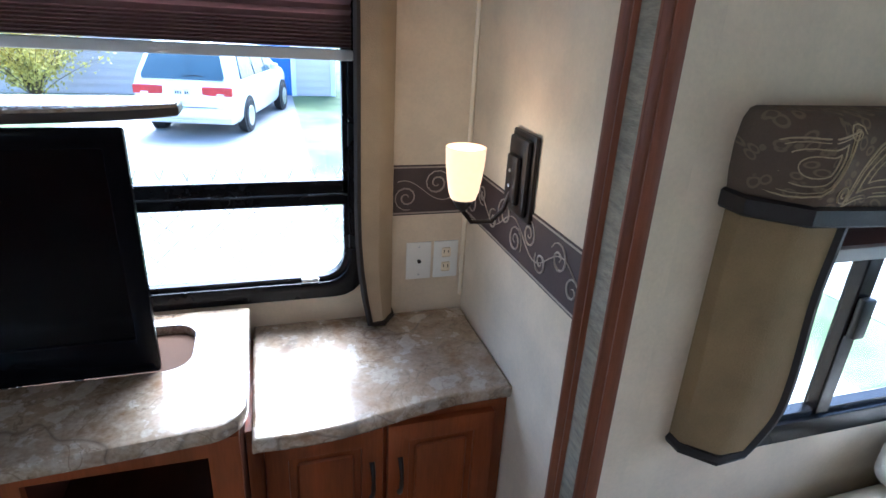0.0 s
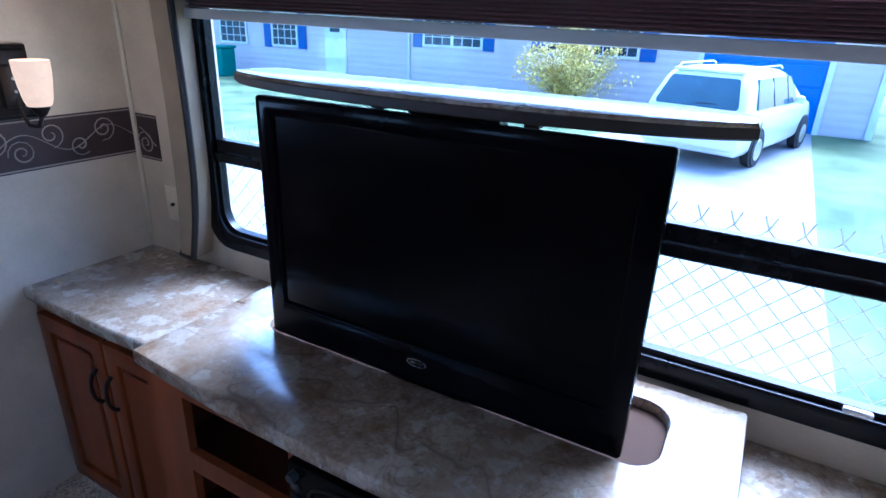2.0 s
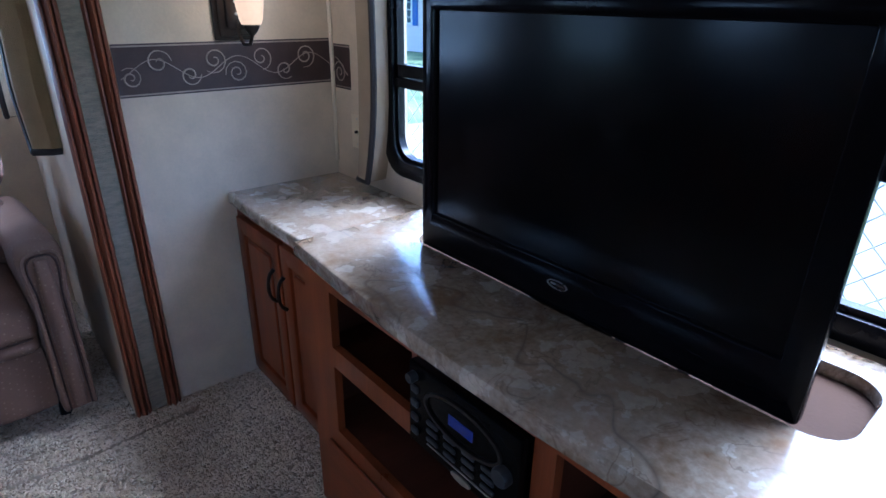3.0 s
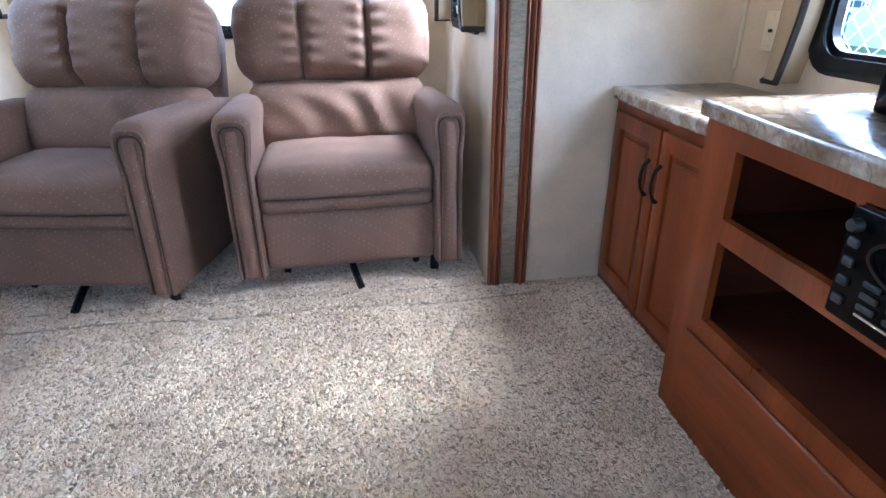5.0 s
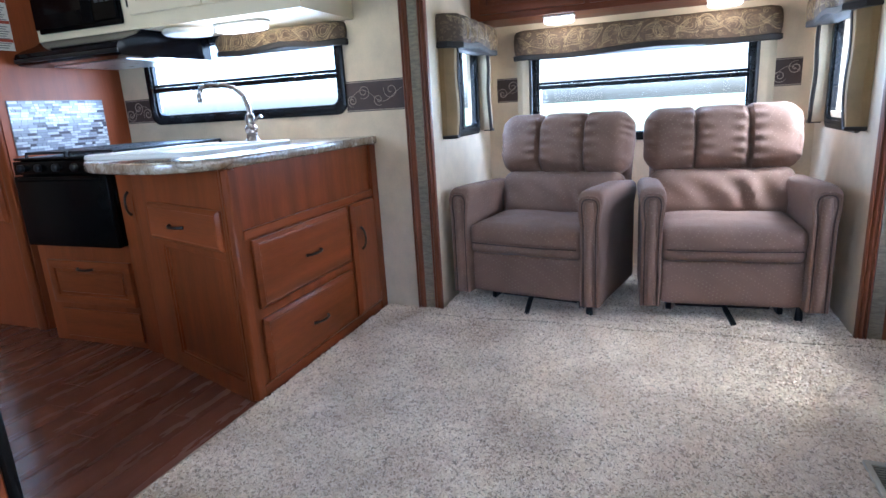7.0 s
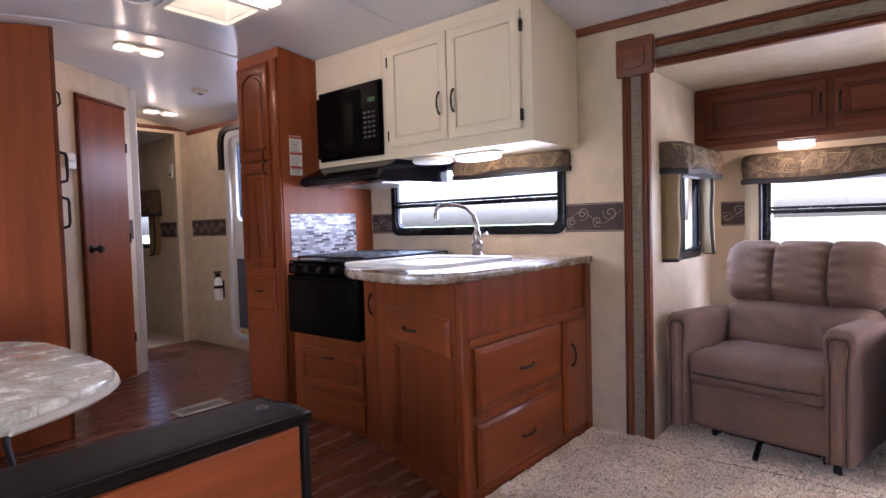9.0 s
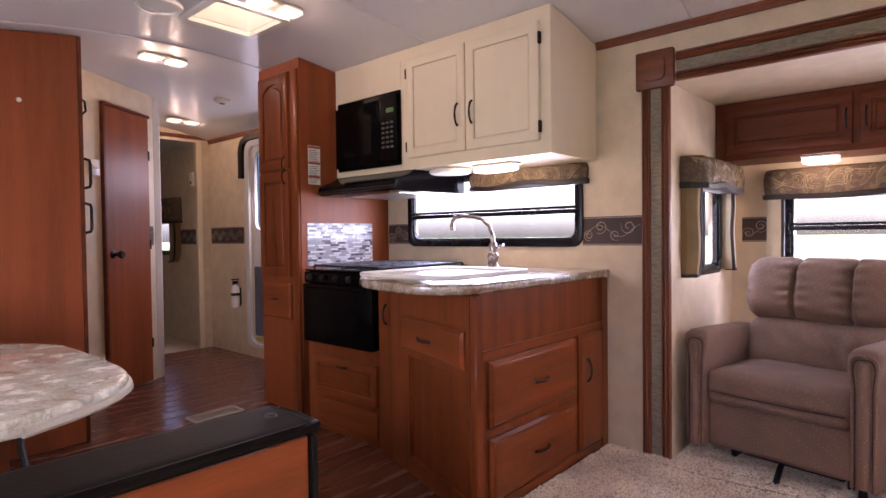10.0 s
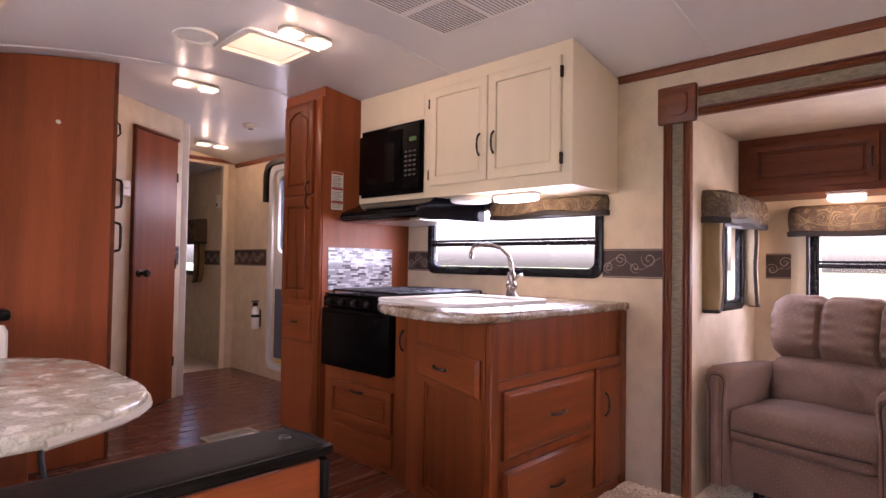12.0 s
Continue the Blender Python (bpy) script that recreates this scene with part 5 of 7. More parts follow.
for yc in (-2.03, -1.74):
    g = [tube([(-1.70, yc + dy, 0.925), (-1.02, yc + dy, 0.925)], 0.006, 6) for dy in (-0.13, -0.045, 0.045, 0.13)]
    g += [tube([(x, yc - 0.13, 0.925), (x, yc + 0.13, 0.925)], 0.006, 6) for x in (-1.70, -1.53, -1.36, -1.19, -1.02)]
    g += [box(x - 0.005, x + 0.005, yc + dy - 0.005, yc + dy + 0.005, 0.908, 0.922) for x in (-1.70, -1.02) for dy in (-0.13, 0.13)]
    part("grate", join(*g), BLACKPLASTIC, sv)
for x in (-1.53, -1.19):
    for yc in (-2.03, -1.74):
        part("burner", lathe([(0.045, 0.0), (0.045, 0.008), (0.03, 0.014)], (x, yc, 0.9085), 18), BLACKPLASTIC, sv)

sd = thing("stove_cabinet", (-1.38, -1.88, 0), "cherry cabinet with a raised-panel drawer beneath the stove", "cabinet")
FD = facing((-1.00, 0, 0), (0, 1), (1, 0))
part("body", box(XL + 0.002, -1.00, -2.20, -1.577, 0, 0.498), CHERRY, sd)
dd = door_leaf("drawer", FD, -2.135, -1.60, 0.205, 0.42, CHERRY_H, sd, rail=0.04)
pull(FD @ Matrix.Translation((0, 0.019, 0)), -1.87, 0.385, dd, False, 0.10)
part("kick_panel", moved(box(-2.10, -1.60, 0.0005, 0.012, 0.03, 0.175, 0.003), FD), CHERRY_H, sd)

# tall pantry
pn = thing("pantry", (-1.43, -2.59, 0), "tall cherry pantry with arched panel doors", "cabinet")
FP = facing((-1.075, 0, 0), (0, 1), (1, 0))
part("body", box(XL + 0.002, -1.075, -2.815, -2.365, 0, 2.0), LAMWOOD, pn, smooth=0)
pa = [(XL + 0.002, crown_z(XL) - 0.004), (-1.44, crown_z(-1.44) - 0.004), (-1.075, crown_z(-1.075) - 0.004), (-1.075, 2.0), (XL + 0.002, 2.0)]
part("top_panel", moved(upright(prism(pa, 2.365, 2.815)), Matrix.Diagonal((1, -1, 1, 1))), LAMWOOD, pn, smooth=0)
for z0, z1, arch, hz in ((1.515, 2.11, True, 1.545), (0.845, 1.495, False, 1.465)):
    dd = door_leaf("door", FP, -2.80, -2.47, z0, z1, CHERRY, pn, arch=arch, rail=0.055)
    pull(FP @ Matrix.Translation((0, 0.019, 0)), -2.495, hz, dd, True, 0.09)
dd = door_leaf("drawer", FP, -2.80, -2.47, 0.575, 0.80, CHERRY_H, pn, raised=False)
pull(FP @ Matrix.Translation((0, 0.019, 0)), -2.635, 0.70, dd, False, 0.09)
part("stile", moved(box(-2.43, -2.368, 0.0005, 0.020, 0.0, 2.115, 0.008, 2), FP), CHERRY, pn)

# label and mosaic on the pantry's side
FPS = facing((0, -2.365, 0), (-1, 0), (0, 1))
lb = thing("warning_label", (-1.175, -2.364, 1.41), "white paper warning label with red heading", "label")
part("paper", moved(box(1.132, 1.222, 0.0005, 0.0015, 1.415, 1.655), FPS), WHITEPLASTIC, lb, smooth=0)
RED = mat("label_red", (0.42, 0.07, 0.03), 0.6)
INK = mat("label_ink", (0.22, 0.21, 0.2), 0.7)
part("heading", moved(join(*[box(1.134, 1.220, 0.0015, 0.002, z, z + 0.014) for z in (1.638, 1.54, 1.455)]), FPS), RED, lb, smooth=0)["kind"] = "stuff"
part("text_bars", moved(join(*[box(1.140, 1.140 + 0.07 * (0.75 + 0.25 * ((i * 7) % 5) / 4), 0.0015, 0.0019, 1.425 + 0.011 * i, 1.429 + 0.011 * i) for i in range(19) if i not in (3, 10, 11)]), FPS), INK, lb, smooth=0)["kind"] = "stuff"

mo = thing("mosaic_backsplash", (-1.38, -2.364, 0.91), "grey and white glass mosaic strip backsplash", "backsplash")
part("backing", moved(box(1.115, 1.645, 0.0005, 0.003, 0.91, 1.178), FPS), mat("grout", (0.24, 0.23, 0.22), 0.8), mo, smooth=0)
tones = [mat("glass_tile_" + c, v, 0.15, 0, 0.08, 30, 0.02, 120) for c, v in (("white", (0.66, 0.66, 0.68)), ("silver", (0.36, 0.36, 0.40)), ("grey", (0.12, 0.11, 0.125)))]
rnd = random.Random(4)
piles = [[], [], []]
for j in range(20):
    a = 1.117 - rnd.uniform(0, 0.04)
    while a < 1.643:
        b = min(1.643, a + rnd.uniform(0.018, 0.065))
        lo = max(a, 1.117)
        if b - lo > 0.006:
            piles[rnd.choice((0, 0, 1, 1, 2))].append(box(lo, b - 0.002, 0.003, 0.006 + 0.001 * rnd.random(), 0.912 + 0.0132 * j, 0.912 + 0.0132 * j + 0.0112))
        a = b
for mt, pile in zip(tones, piles):
    part("tiles", moved(join(*pile), FPS), mt, mo, smooth=0)["kind"] = "stuff"

# upper cabinet, microwave and hood
FU = facing((-1.35, 0, 0), (0, 1), (1, 0))
uc = thing("upper_cabinet", (-1.57, -1.57, 1.465), "cream painted upper cabinet with two panel doors", "cabinet")
ua = [(XL + 0.001, 1.465), (-1.35, 1.465), (-1.35, crown_z(-1.35) - 0.004), (-1.58, crown_z(-1.58) - 0.004), (XL + 0.001, crown_z(XL) - 0.004)]
part("body", moved(upright(prism(ua, 0.783, 2.36)), Matrix.Diagonal((1, -1, 1, 1))), CREAM, uc, smooth=0)
for a, b, h in ((-1.705, -1.281, -1.325), (-1.274, -0.838, -1.23)):
    dd = door_leaf("door", FU, a, b, 1.527, 2.08, CREAM, uc, rail=0.052, shallow=True)
    pull(FU @ Matrix.Translation((0, 0.019, 0)), h, 1.715, dd, True, 0.115)
for a in (-1.708, -0.835):
    for z in (1.59, 2.0):
        part("hinge", moved(join(box(a - 0.006, a + 0.006, 0.001, 0.022, z - 0.028, z + 0.028, 0.003)), FU), BRONZE, uc)
part("top_frame", moved(box(-2.31, -1.76, 0.0005, 0.004, 1.945, 2.085, 0.002), FU), CREAM, uc)

mw = thing("microwave", (-1.36, -2.04, 1.50), "black built-in microwave with a keypad", "microwave")
part("trim_frame", moved(box(-2.325, -1.760, 0.0005, 0.016, 1.497, 1.925, 0.004), FU), STOVEBLACK, mw)
part("door", moved(box(-2.330, -1.925, 0.016, 0.031, 1.515, 1.890, 0.006, 2), FU), STOVEBLACK, mw, "glossy black door")
part("window", moved(box(-2.27, -1.99, 0.0312, 0.0322, 1.58, 1.82), FU), SCREEN, mw)
part("control_panel", moved(box(-1.922, -1.772, 0.016, 0.028, 1.52, 1.905, 0.004), FU), STOVEBLACK, mw)
KEY = mat("keypad_grey", (0.05, 0.05, 0.053), 0.5)
for i in range(3):
    for j in range(6):
        part("key", moved(box(-1.900 + 0.036 * i, -1.875 + 0.036 * i, 0.028, 0.030, 1.60 + 0.028 * j, 1.613 + 0.028 * j, 0.001), FU), KEY, mw)
part("display", moved(box(-1.86, -1.80, 0.028, 0.0295, 1.805, 1.83), FU), mat("green_display", (0.04, 0.12, 0.03), 0.4, emit=0.008), mw, "dim green display")

hd = thing("range_hood", (-1.52, -1.97, 1.37), "black range hood below the microwave", "range hood")
hp = [(-1.79, 1.345), (-1.25, 1.338), (-1.215, 1.342), (-1.198, 1.356), (-1.195, 1.376), (-1.205, 1.394), (-1.245, 1.415), (-1.31, 1.438), (-1.35, 1.463), (-1.79, 1.463)]
part("body", moved(upright(prism(hp, 1.665, 2.352)), Matrix.Diagonal((1, -1, 1, 1))), BLACKGLOSS, hd, smooth=30)
part("lip", box(-1.206, -1.190, -2.352, -1.665, 1.352, 1.370, 0.004, 2), BLACKPLASTIC, hd)
part("filter", box(-1.70, -1.32, -2.25, -1.76, 1.334, 1.343, 0.002), STEEL, hd, "metal mesh grease filter")
under_lamp(-1.50, -1.21, 1.464, 0.27, 0.22)
rl = thing("reading_lamp", (-1.52, -1.50, 1.42), "round white light beneath the upper cabinet", "lamp")
part("base", lathe([(0.108, 0.0), (0.118, 0.010), (0.112, 0.024), (0.06, 0.028)], (-1.50, -1.53, 1.436), 28), LENS_BASE, rl)
valance(FACE_LEFT, 7.6 - 1.60, 7.6 - 0.832, 1.372, 1.463, 0.05)


# ---- hall and front ----
FX = facing((-0.06, 0, 0), (0, 1), (-1, 0))
fr = thing("refrigerator_cabinet", (0.25, -3.02, 0), "tall cherry-laminate refrigerator cabinet", "cabinet")
fa_ = [(-0.06, 0.0), (0.573, 0.0), (0.573, crown_z(0.573) - 0.004), (0.25, crown_z(0.25) - 0.004), (-0.06, crown_z(-0.06) - 0.004)]
part("body", moved(upright(prism(fa_, 2.88, 3.0)), Matrix.Diagonal((1, -1, 1, 1))), LAMWOOD, fr, smooth=0)
part("edge_band", box(-0.064, -0.044, -2.881, -2.874, 0, crown_z(-0.05) - 0.004, 0.002), CHERRY_DARK, fr)
rf = thing("refrigerator", (-0.07, -2.95, 0.6), "refrigerator with black handles seen edge-on", "refrigerator")
part("door", moved(box(-2.998, -2.885, 0.001, 0.006, 0.65, 1.34, 0.002), FX), LAMWOOD, rf)
part("freezer_door", moved(box(-2.998, -2.885, 0.001, 0.006, 1.35, 1.80, 0.002), FX), LAMWOOD, rf)
for z0, z1 in ((1.365, 1.528), (1.123, 1.288)):
    part("handle", moved(tube([(-2.90, 0.004, z0), (-2.895, 0.035, z0 + 0.01), (-2.895, 0.04, z0 + 0.03), (-2.895, 0.04, z1 - 0.03), (-2.895, 0.035, z1 - 0.01), (-2.90, 0.004, z1)], 0.008, 8), FX), BLACKPLASTIC, rf)
part("screw_cover", moved(lathe([(0.012, 0), (0.011, 0.003), (0.006, 0.005)], (0, 0, 0), 14), pose(0.215, -2.879, 1.79, -90, 0, 0)), OFFWHITE, fr, "pale round screw cover")
solid("coat_hook", tube([(-0.062, -2.93, 1.86), (-0.09, -2.93, 1.84), (-0.095, -2.93, 1.79), (-0.07, -2.93, 1.76)], 0.006, 8), BLACKPLASTIC, "black metal hook on the cabinet edge", "hook")

# bathroom door on the slanting wall
bd = thing("door_1", BATH @ Vector((1.45, 0, 0)), "plain cherry bathroom door with a dark knob, shut", "door", kind="structure")
D0, D1 = 1.218, 1.688
part("leaf", moved(box(D0, D1, 0.002, 0.026, 0.012, 2.0, 0.003), BATH), LAMWOOD, bd, smooth=0)
part("casing", moved(join(box(D0 - 0.022, D0, 0.0005, 0.030, 0, 2.025, 0.004), box(D0 - 0.022, D1 + 0.02, 0.0005, 0.030, 2.003, 2.025, 0.004)), BATH), CHERRY_DARK, bd)
part("knob", moved(lathe([(0.028, 0), (0.028, 0.006), (0.011, 0.012), (0.011, 0.04), (0.026, 0.052), (0.029, 0.066), (0.020, 0.078)], (0, 0, 0), 18), BATH @ pose(D0 + 0.05, 0.026, 0.985, -90)), BRONZE, bd)
for z in (0.30, 1.05, 1.72):
    part("hinge", moved(box(D1 - 0.008, D1 + 0.008, 0.024, 0.032, z - 0.035, z + 0.035, 0.002), BATH), BRONZE, bd)
sw = thing("thermostat", BATH @ Vector((1.12, 0, 1.5)), "small white wall control", "switch")
part("case", moved(box(1.085, 1.165, 0.0005, 0.022, 1.515, 1.62, 0.004, 2), BATH), WHITEPLASTIC, sw)
part("lever", moved(box(1.10, 1.15, 0.022, 0.027, 1.56, 1.575, 0.002), BATH), OFFWHITE, sw)

# entry door on the left wall
ed = thing("door_2", (-1.81, -3.86, 0.1), "white entry door with a curved window and black arch", "door", kind="structure")
DOORWHITE = mat("door_white", (0.66, 0.66, 0.64), 0.4, 0, 0.05, 5, 0.05, 80)
part("frame", moved(upright(ring(rrect(3.33, 4.09, 0.09, 1.975, 0.10), rrect(3.40, 4.04, 0.13, 1.92, 0.08), -0.01, 0.022, 0.004)), FACE_LEFT), DOORWHITE, ed, "white door frame")
part("leaf", moved(upright(ring(rrect(3.395, 4.045, 0.125, 1.925, 0.08), rrect(3.46, 3.98, 1.165, 1.87, 0.07), -0.045, -0.005)), FACE_LEFT), DOORWHITE, ed)
p = part("pane", moved(box(3.45, 3.99, -0.034, -0.030, 1.16, 1.88), FACE_LEFT), SMOKED, ed, smooth=0)
p.visible_shadow = False
part("screen_panel", moved(box(3.44, 4.0, -0.004, 0.006, 0.20, 0.83, 0.006), FACE_LEFT), mat("screen_mesh", (0.09, 0.10, 0.13), 0.5), ed, "dark screen panel")
part("sticker", moved(box(3.46, 3.62, -0.004, 0.0075, 0.155, 0.19), FACE_LEFT), mat("sticker_yellow", (0.6, 0.42, 0.1), 0.6), ed)
arch = [(3.25, 1.64), (3.25, 1.90), (3.29, 1.985), (3.38, 2.02), (3.8, 2.03), (3.8, 1.985), (3.40, 1.975), (3.335, 1.95), (3.31, 1.88), (3.31, 1.64)]
part("arch", moved(upright(prism(arch, 0.001, 0.04)), FACE_LEFT), BRONZE, ed, "dark padded arch over the door")

ex = thing("fire_extinguisher", (-1.74, -4.43, 0.42), "small white fire extinguisher on a wall bracket", "fire extinguisher")
part("cylinder", lathe([(0.030, 0), (0.038, 0.006), (0.038, 0.17), (0.030, 0.195), (0.014, 0.205), (0.012, 0.215)], (-1.755, -4.43, 0.44), 20), WHITEPLASTIC, ex)
part("strap", lathe([(0.0385, 0.11), (0.041, 0.112), (0.041, 0.135), (0.0385, 0.137)], (-1.755, -4.43, 0.44), 20), BLACKPLASTIC, ex)
part("valve", join(box(-1.775, -1.73, -4.445, -4.415, 0.655, 0.69, 0.004), box(-1.79, -1.715, -4.438, -4.422, 0.695, 0.708, 0.003)), BLACKPLASTIC, ex)
part("bracket", box(-1.799, -1.79, -4.46, -4.40, 0.46, 0.62, 0.002), BLACKPLASTIC, ex)

# bedroom glimpsed through the doorway
valance(FACE_LEFT, 7.6 - 6.8, 7.6 - 5.62, 1.28, 1.54, 0.09)
wing(FACE_LEFT, 7.6 - 5.88, 7.6 - 5.66, 0.84, 1.28, 0.07, LEGCLOTH, 1)
bl = thing("bedroom_lamp", (-1.78, -5.35, 1.6), "small white wall fitting in the bedroom", "wall lamp")
part("base", moved(box(2.21, 2.29, 0.0005, 0.02, 1.64, 1.78, 0.008, 2), FACE_LEFT), WHITEPLASTIC, bl)
part("switch", moved(box(2.235, 2.265, 0.02, 0.026, 1.66, 1.69, 0.003), FACE_LEFT), BLACKPLASTIC, bl)

# ceiling fittings
DOME = mat("dome_lens", (1.0, 0.84, 0.60), 0.4, 0, 0.02, 6, 0, emit=0.10)


def dome_light(x, y, watts):
    z = crown_z(x)
    t = thing("ceiling_light", (x, y, z), "twin-lens ceiling light, lit", "ceiling light", "ceiling lights")
    part("base", moved(prism(rrect(-0.142, 0.142, -0.052, 0.052, 0.045), -0.014, 0.0, 0.004), pose(x, y, z)), OFFWHITE, t)
    part("bridge", moved(box(-0.016, 0.016, -0.045, 0.045, -0.020, -0.013, 0.003), pose(x, y, z)), OFFWHITE, t)
    for s in (-1, 1):
        ob = part("lens", moved(pillow(-0.052, 0.052, -0.044, 0.044, -0.034, -0.012, 0.011, (0, 0, 0.004), 10), pose(x + s * 0.080, y, z)), DOME, t, "lit frosted lens")
        ob.visible_shadow = False
        lamp("dome_bulb", (x + s * 0.080, y, z - 0.026), watts / 2, 0.008, (1.0, 0.76, 0.50))
    return t


dome_light(-0.575, -1.82, 0.32)
dome_light(-0.55, -3.02, 0.32)
dome_light(-1.34, -4.52, 0.27)

# opaque dome; its emission stands in for daylight through the vent
SKYDOME = mat("vent_dome_glow", (0.98, 0.82, 0.54), 0.4, 0, 0.25, 5, 0, emit=0.17)
rv = thing("roof_vent", (-0.53, -2.11, 2.2), "square roof vent, its daylight given by a glowing dome", "roof vent")
vz = crown_z(-0.36)
part("frame", ring(rrect(-0.735, -0.32, -2.305, -1.92, 0.03), rrect(-0.70, -0.355, -2.27, -1.955, 0.02), vz - 0.014, vz + 0.012, 0.004), WHITEPLASTIC, rv)
part("shaft", ring(rrect(-0.712, -0.343, -2.282, -1.943, 0.02), rrect(-0.70, -0.355, -2.27, -1.955, 0.02), vz + 0.013, vz + 0.13), WHITEPLASTIC, rv)
ob = part("dome", box(-0.715, -0.34, -2.285, -1.94, vz + 0.131, vz + 0.136), SKYDOME, rv, "vent dome with its own glow in place of daylight")
part("crank", join(lathe([(0.022, 0), (0.022, 0.02), (0.012, 0.03)], (-0.40, -1.985, vz + 0.03), 16), box(-0.43, -0.395, -1.99, -1.98, vz + 0.02, vz + 0.035)), BLACKPLASTIC, rv)

sp = thing("ceiling_speaker", (-0.2, -2.15, 2.18), "round white ceiling speaker", "speaker")
part("rim", lathe([(0.105, -0.001), (0.10, -0.014), (0.082, -0.016), (0.080, -0.008), (0.02, -0.006)], (-0.19, -2.19, crown_z(-0.19)), 30), WHITEPLASTIC, sp)
ac = thing("air_conditioner_grille", (-0.68, -0.95, 2.17), "white perforated ceiling air conditioner grille", "vent")
part("cover", box(-0.98, -0.40, -1.26, -0.66, 2.168, 2.203, 0.012, 2), WHITEPLASTIC, ac)
GRILLE = mat("grille_grey", (0.34, 0.33, 0.33), 0.6)
for i in range(2):
    for j in range(2):
        rows_ = [box(-0.95 + 0.28 * i, -0.71 + 0.28 * i, -1.23 + 0.29 * j + 0.018 * k, -1.222 + 0.29 * j + 0.018 * k, 2.1665, 2.1685) for k in range(15)]
        part("slot_panel", join(*rows_), GRILLE, ac, "fine dark slots", 0)["kind"] = "stuff"
sm = thing("smoke_detector", (-1.24, -3.64, 2.14), "small cream smoke detector on the ceiling", "smoke detector")
part("case", lathe([(0.062, 0), (0.06, -0.016), (0.045, -0.028), (0.02, -0.03)], (-1.25, -3.64, crown_z(-1.25)), 22), OFFWHITE, sm)
part("grille", lathe([(0.022, -0.028), (0.02, -0.034), (0.01, -0.036)], (-1.25, -3.64, crown_z(-1.25)), 14), BRONZE, sm)

# floor registers
SLATMETAL = mat("register_slat", (0.26, 0.22, 0.14), 0.45, 0.4, 0.12, 14, 0.05, 150)
def register(x0, x1, y0, y1, z, n, along_x, metal, label):
    t = thing("floor_register", ((x0 + x1) / 2, (y0 + y1) / 2, z), label, "floor vent")
    b = 0.016
    part("frame", ring(rrect(x0, x1, y0, y1, 0.004, 2), rrect(x0 + b, x1 - b, y0 + b, y1 - b, 0.003, 2), z, z + 0.009, 0.003), metal, t)
    # shallow black slab in place of the shaded duct
    part("well", box(x0 + b - 0.003, x1 - b + 0.003, y0 + b - 0.003, y1 - b + 0.003, z - 0.004, z + 0.001), VOID, t)
    for i in range(n):
        if along_x:
            c = y0 + b + (y1 - y0 - 2 * b) * (i + 0.5) / n
            part("slat", moved(box(x0 + b, x1 - b, -0.0035, 0.0035, -0.001, 0.001), pose(0, c, z + 0.005, 35)), metal, t)
        else:
            c = x0 + b + (x1 - x0 - 2 * b) * (i + 0.5) / n
            part("slat", moved(box(-0.0022, 0.0022, y0 + b, y1 - b, -0.0008, 0.0008), pose(c, 0, z + 0.005, 0, 70)), SLATMETAL, t)
    return t


register(-0.851, -0.577, 1.190, 1.313, 0.003, 21, False, METALGREY, "bronze-grey metal register set in the carpet")
register(-0.88, -0.56, -2.86, -2.72, 0.001, 10, True, METALGREY, "bronze-grey floor register in the vinyl floor")

# ---- dinette and sofa in the other slide-out ----
bn = thing("dinette_bench", (0.93, -0.35, 0), "dinette bench with a cherry back panel and black vinyl roll", "bench")
part("back_panel", box(0.445, SRX - 0.005, -0.190, -0.147, 0.0, 0.779, 0.003), CHERRY_H, bn)
part("edge_band", box(0.430, 0.444, -0.200, -0.141, 0.0, 0.779, 0.006, 2), VINYL, bn)
part("vinyl_roll", pillow(0.426, SRX - 0.006, -0.285, -0.139, 0.779, 0.801, 0.010, (0, 0, 0.003), 10), VINYL, bn, "padded black vinyl roll")
part("front_welt", tube([(0.434, -0.272, 0.792), (0.431, -0.20, 0.796), (0.432, -0.146, 0.793), (0.47, -0.139, 0.795), (1.1, -0.138, 0.795), (SRX - 0.008, -0.139, 0.795)], 0.0075, 8), VINYL, bn, "rolled black vinyl welt")
part("snap", lathe([(0.010, 0), (0.009, 0.003), (0.004, 0.004)], (0.475, -0.205, 0.8045), 14), BRONZE, bn)
part("seat_box", box(0.46, SRX - 0.006, -0.72, -0.191, 0.0, 0.36, 0.003), CHERRY_H, bn)
part("seat", pillow(0.45, SRX - 0.006, -0.74, -0.30, 0.362, 0.47, 0.035, (0, 0, 0.01), 8), OFFWHITE, bn)
part("backrest", pillow(0.46, SRX - 0.006, -0.30, -0.192, 0.45, 0.735, 0.035, (0, 0.01, 0), 8), OFFWHITE, bn)
b2 = thing("dinette_bench", (0.93, -2.35, 0), "cream vinyl dinette bench with a black roll along the top", "bench")
part("seat_box", box(0.46, SRX - 0.006, -2.60, -2.02, 0.0, 0.36, 0.003), CHERRY_H, b2)
part("seat", pillow(0.45, SRX - 0.006, -2.44, -2.0, 0.362, 0.47, 0.035, (0, 0, 0.01), 8), OFFWHITE, b2)
part("backrest", pillow(0.46, SRX - 0.006, -2.56, -2.44, 0.45, 0.80, 0.045, (0, 0.015, 0), 8), OFFWHITE, b2)
part("vinyl_roll", pillow(0.45, SRX - 0.006, -2.60, -2.46, 0.80, 0.86, 0.028, (0, 0, 0.006), 8), VINYL, b2)

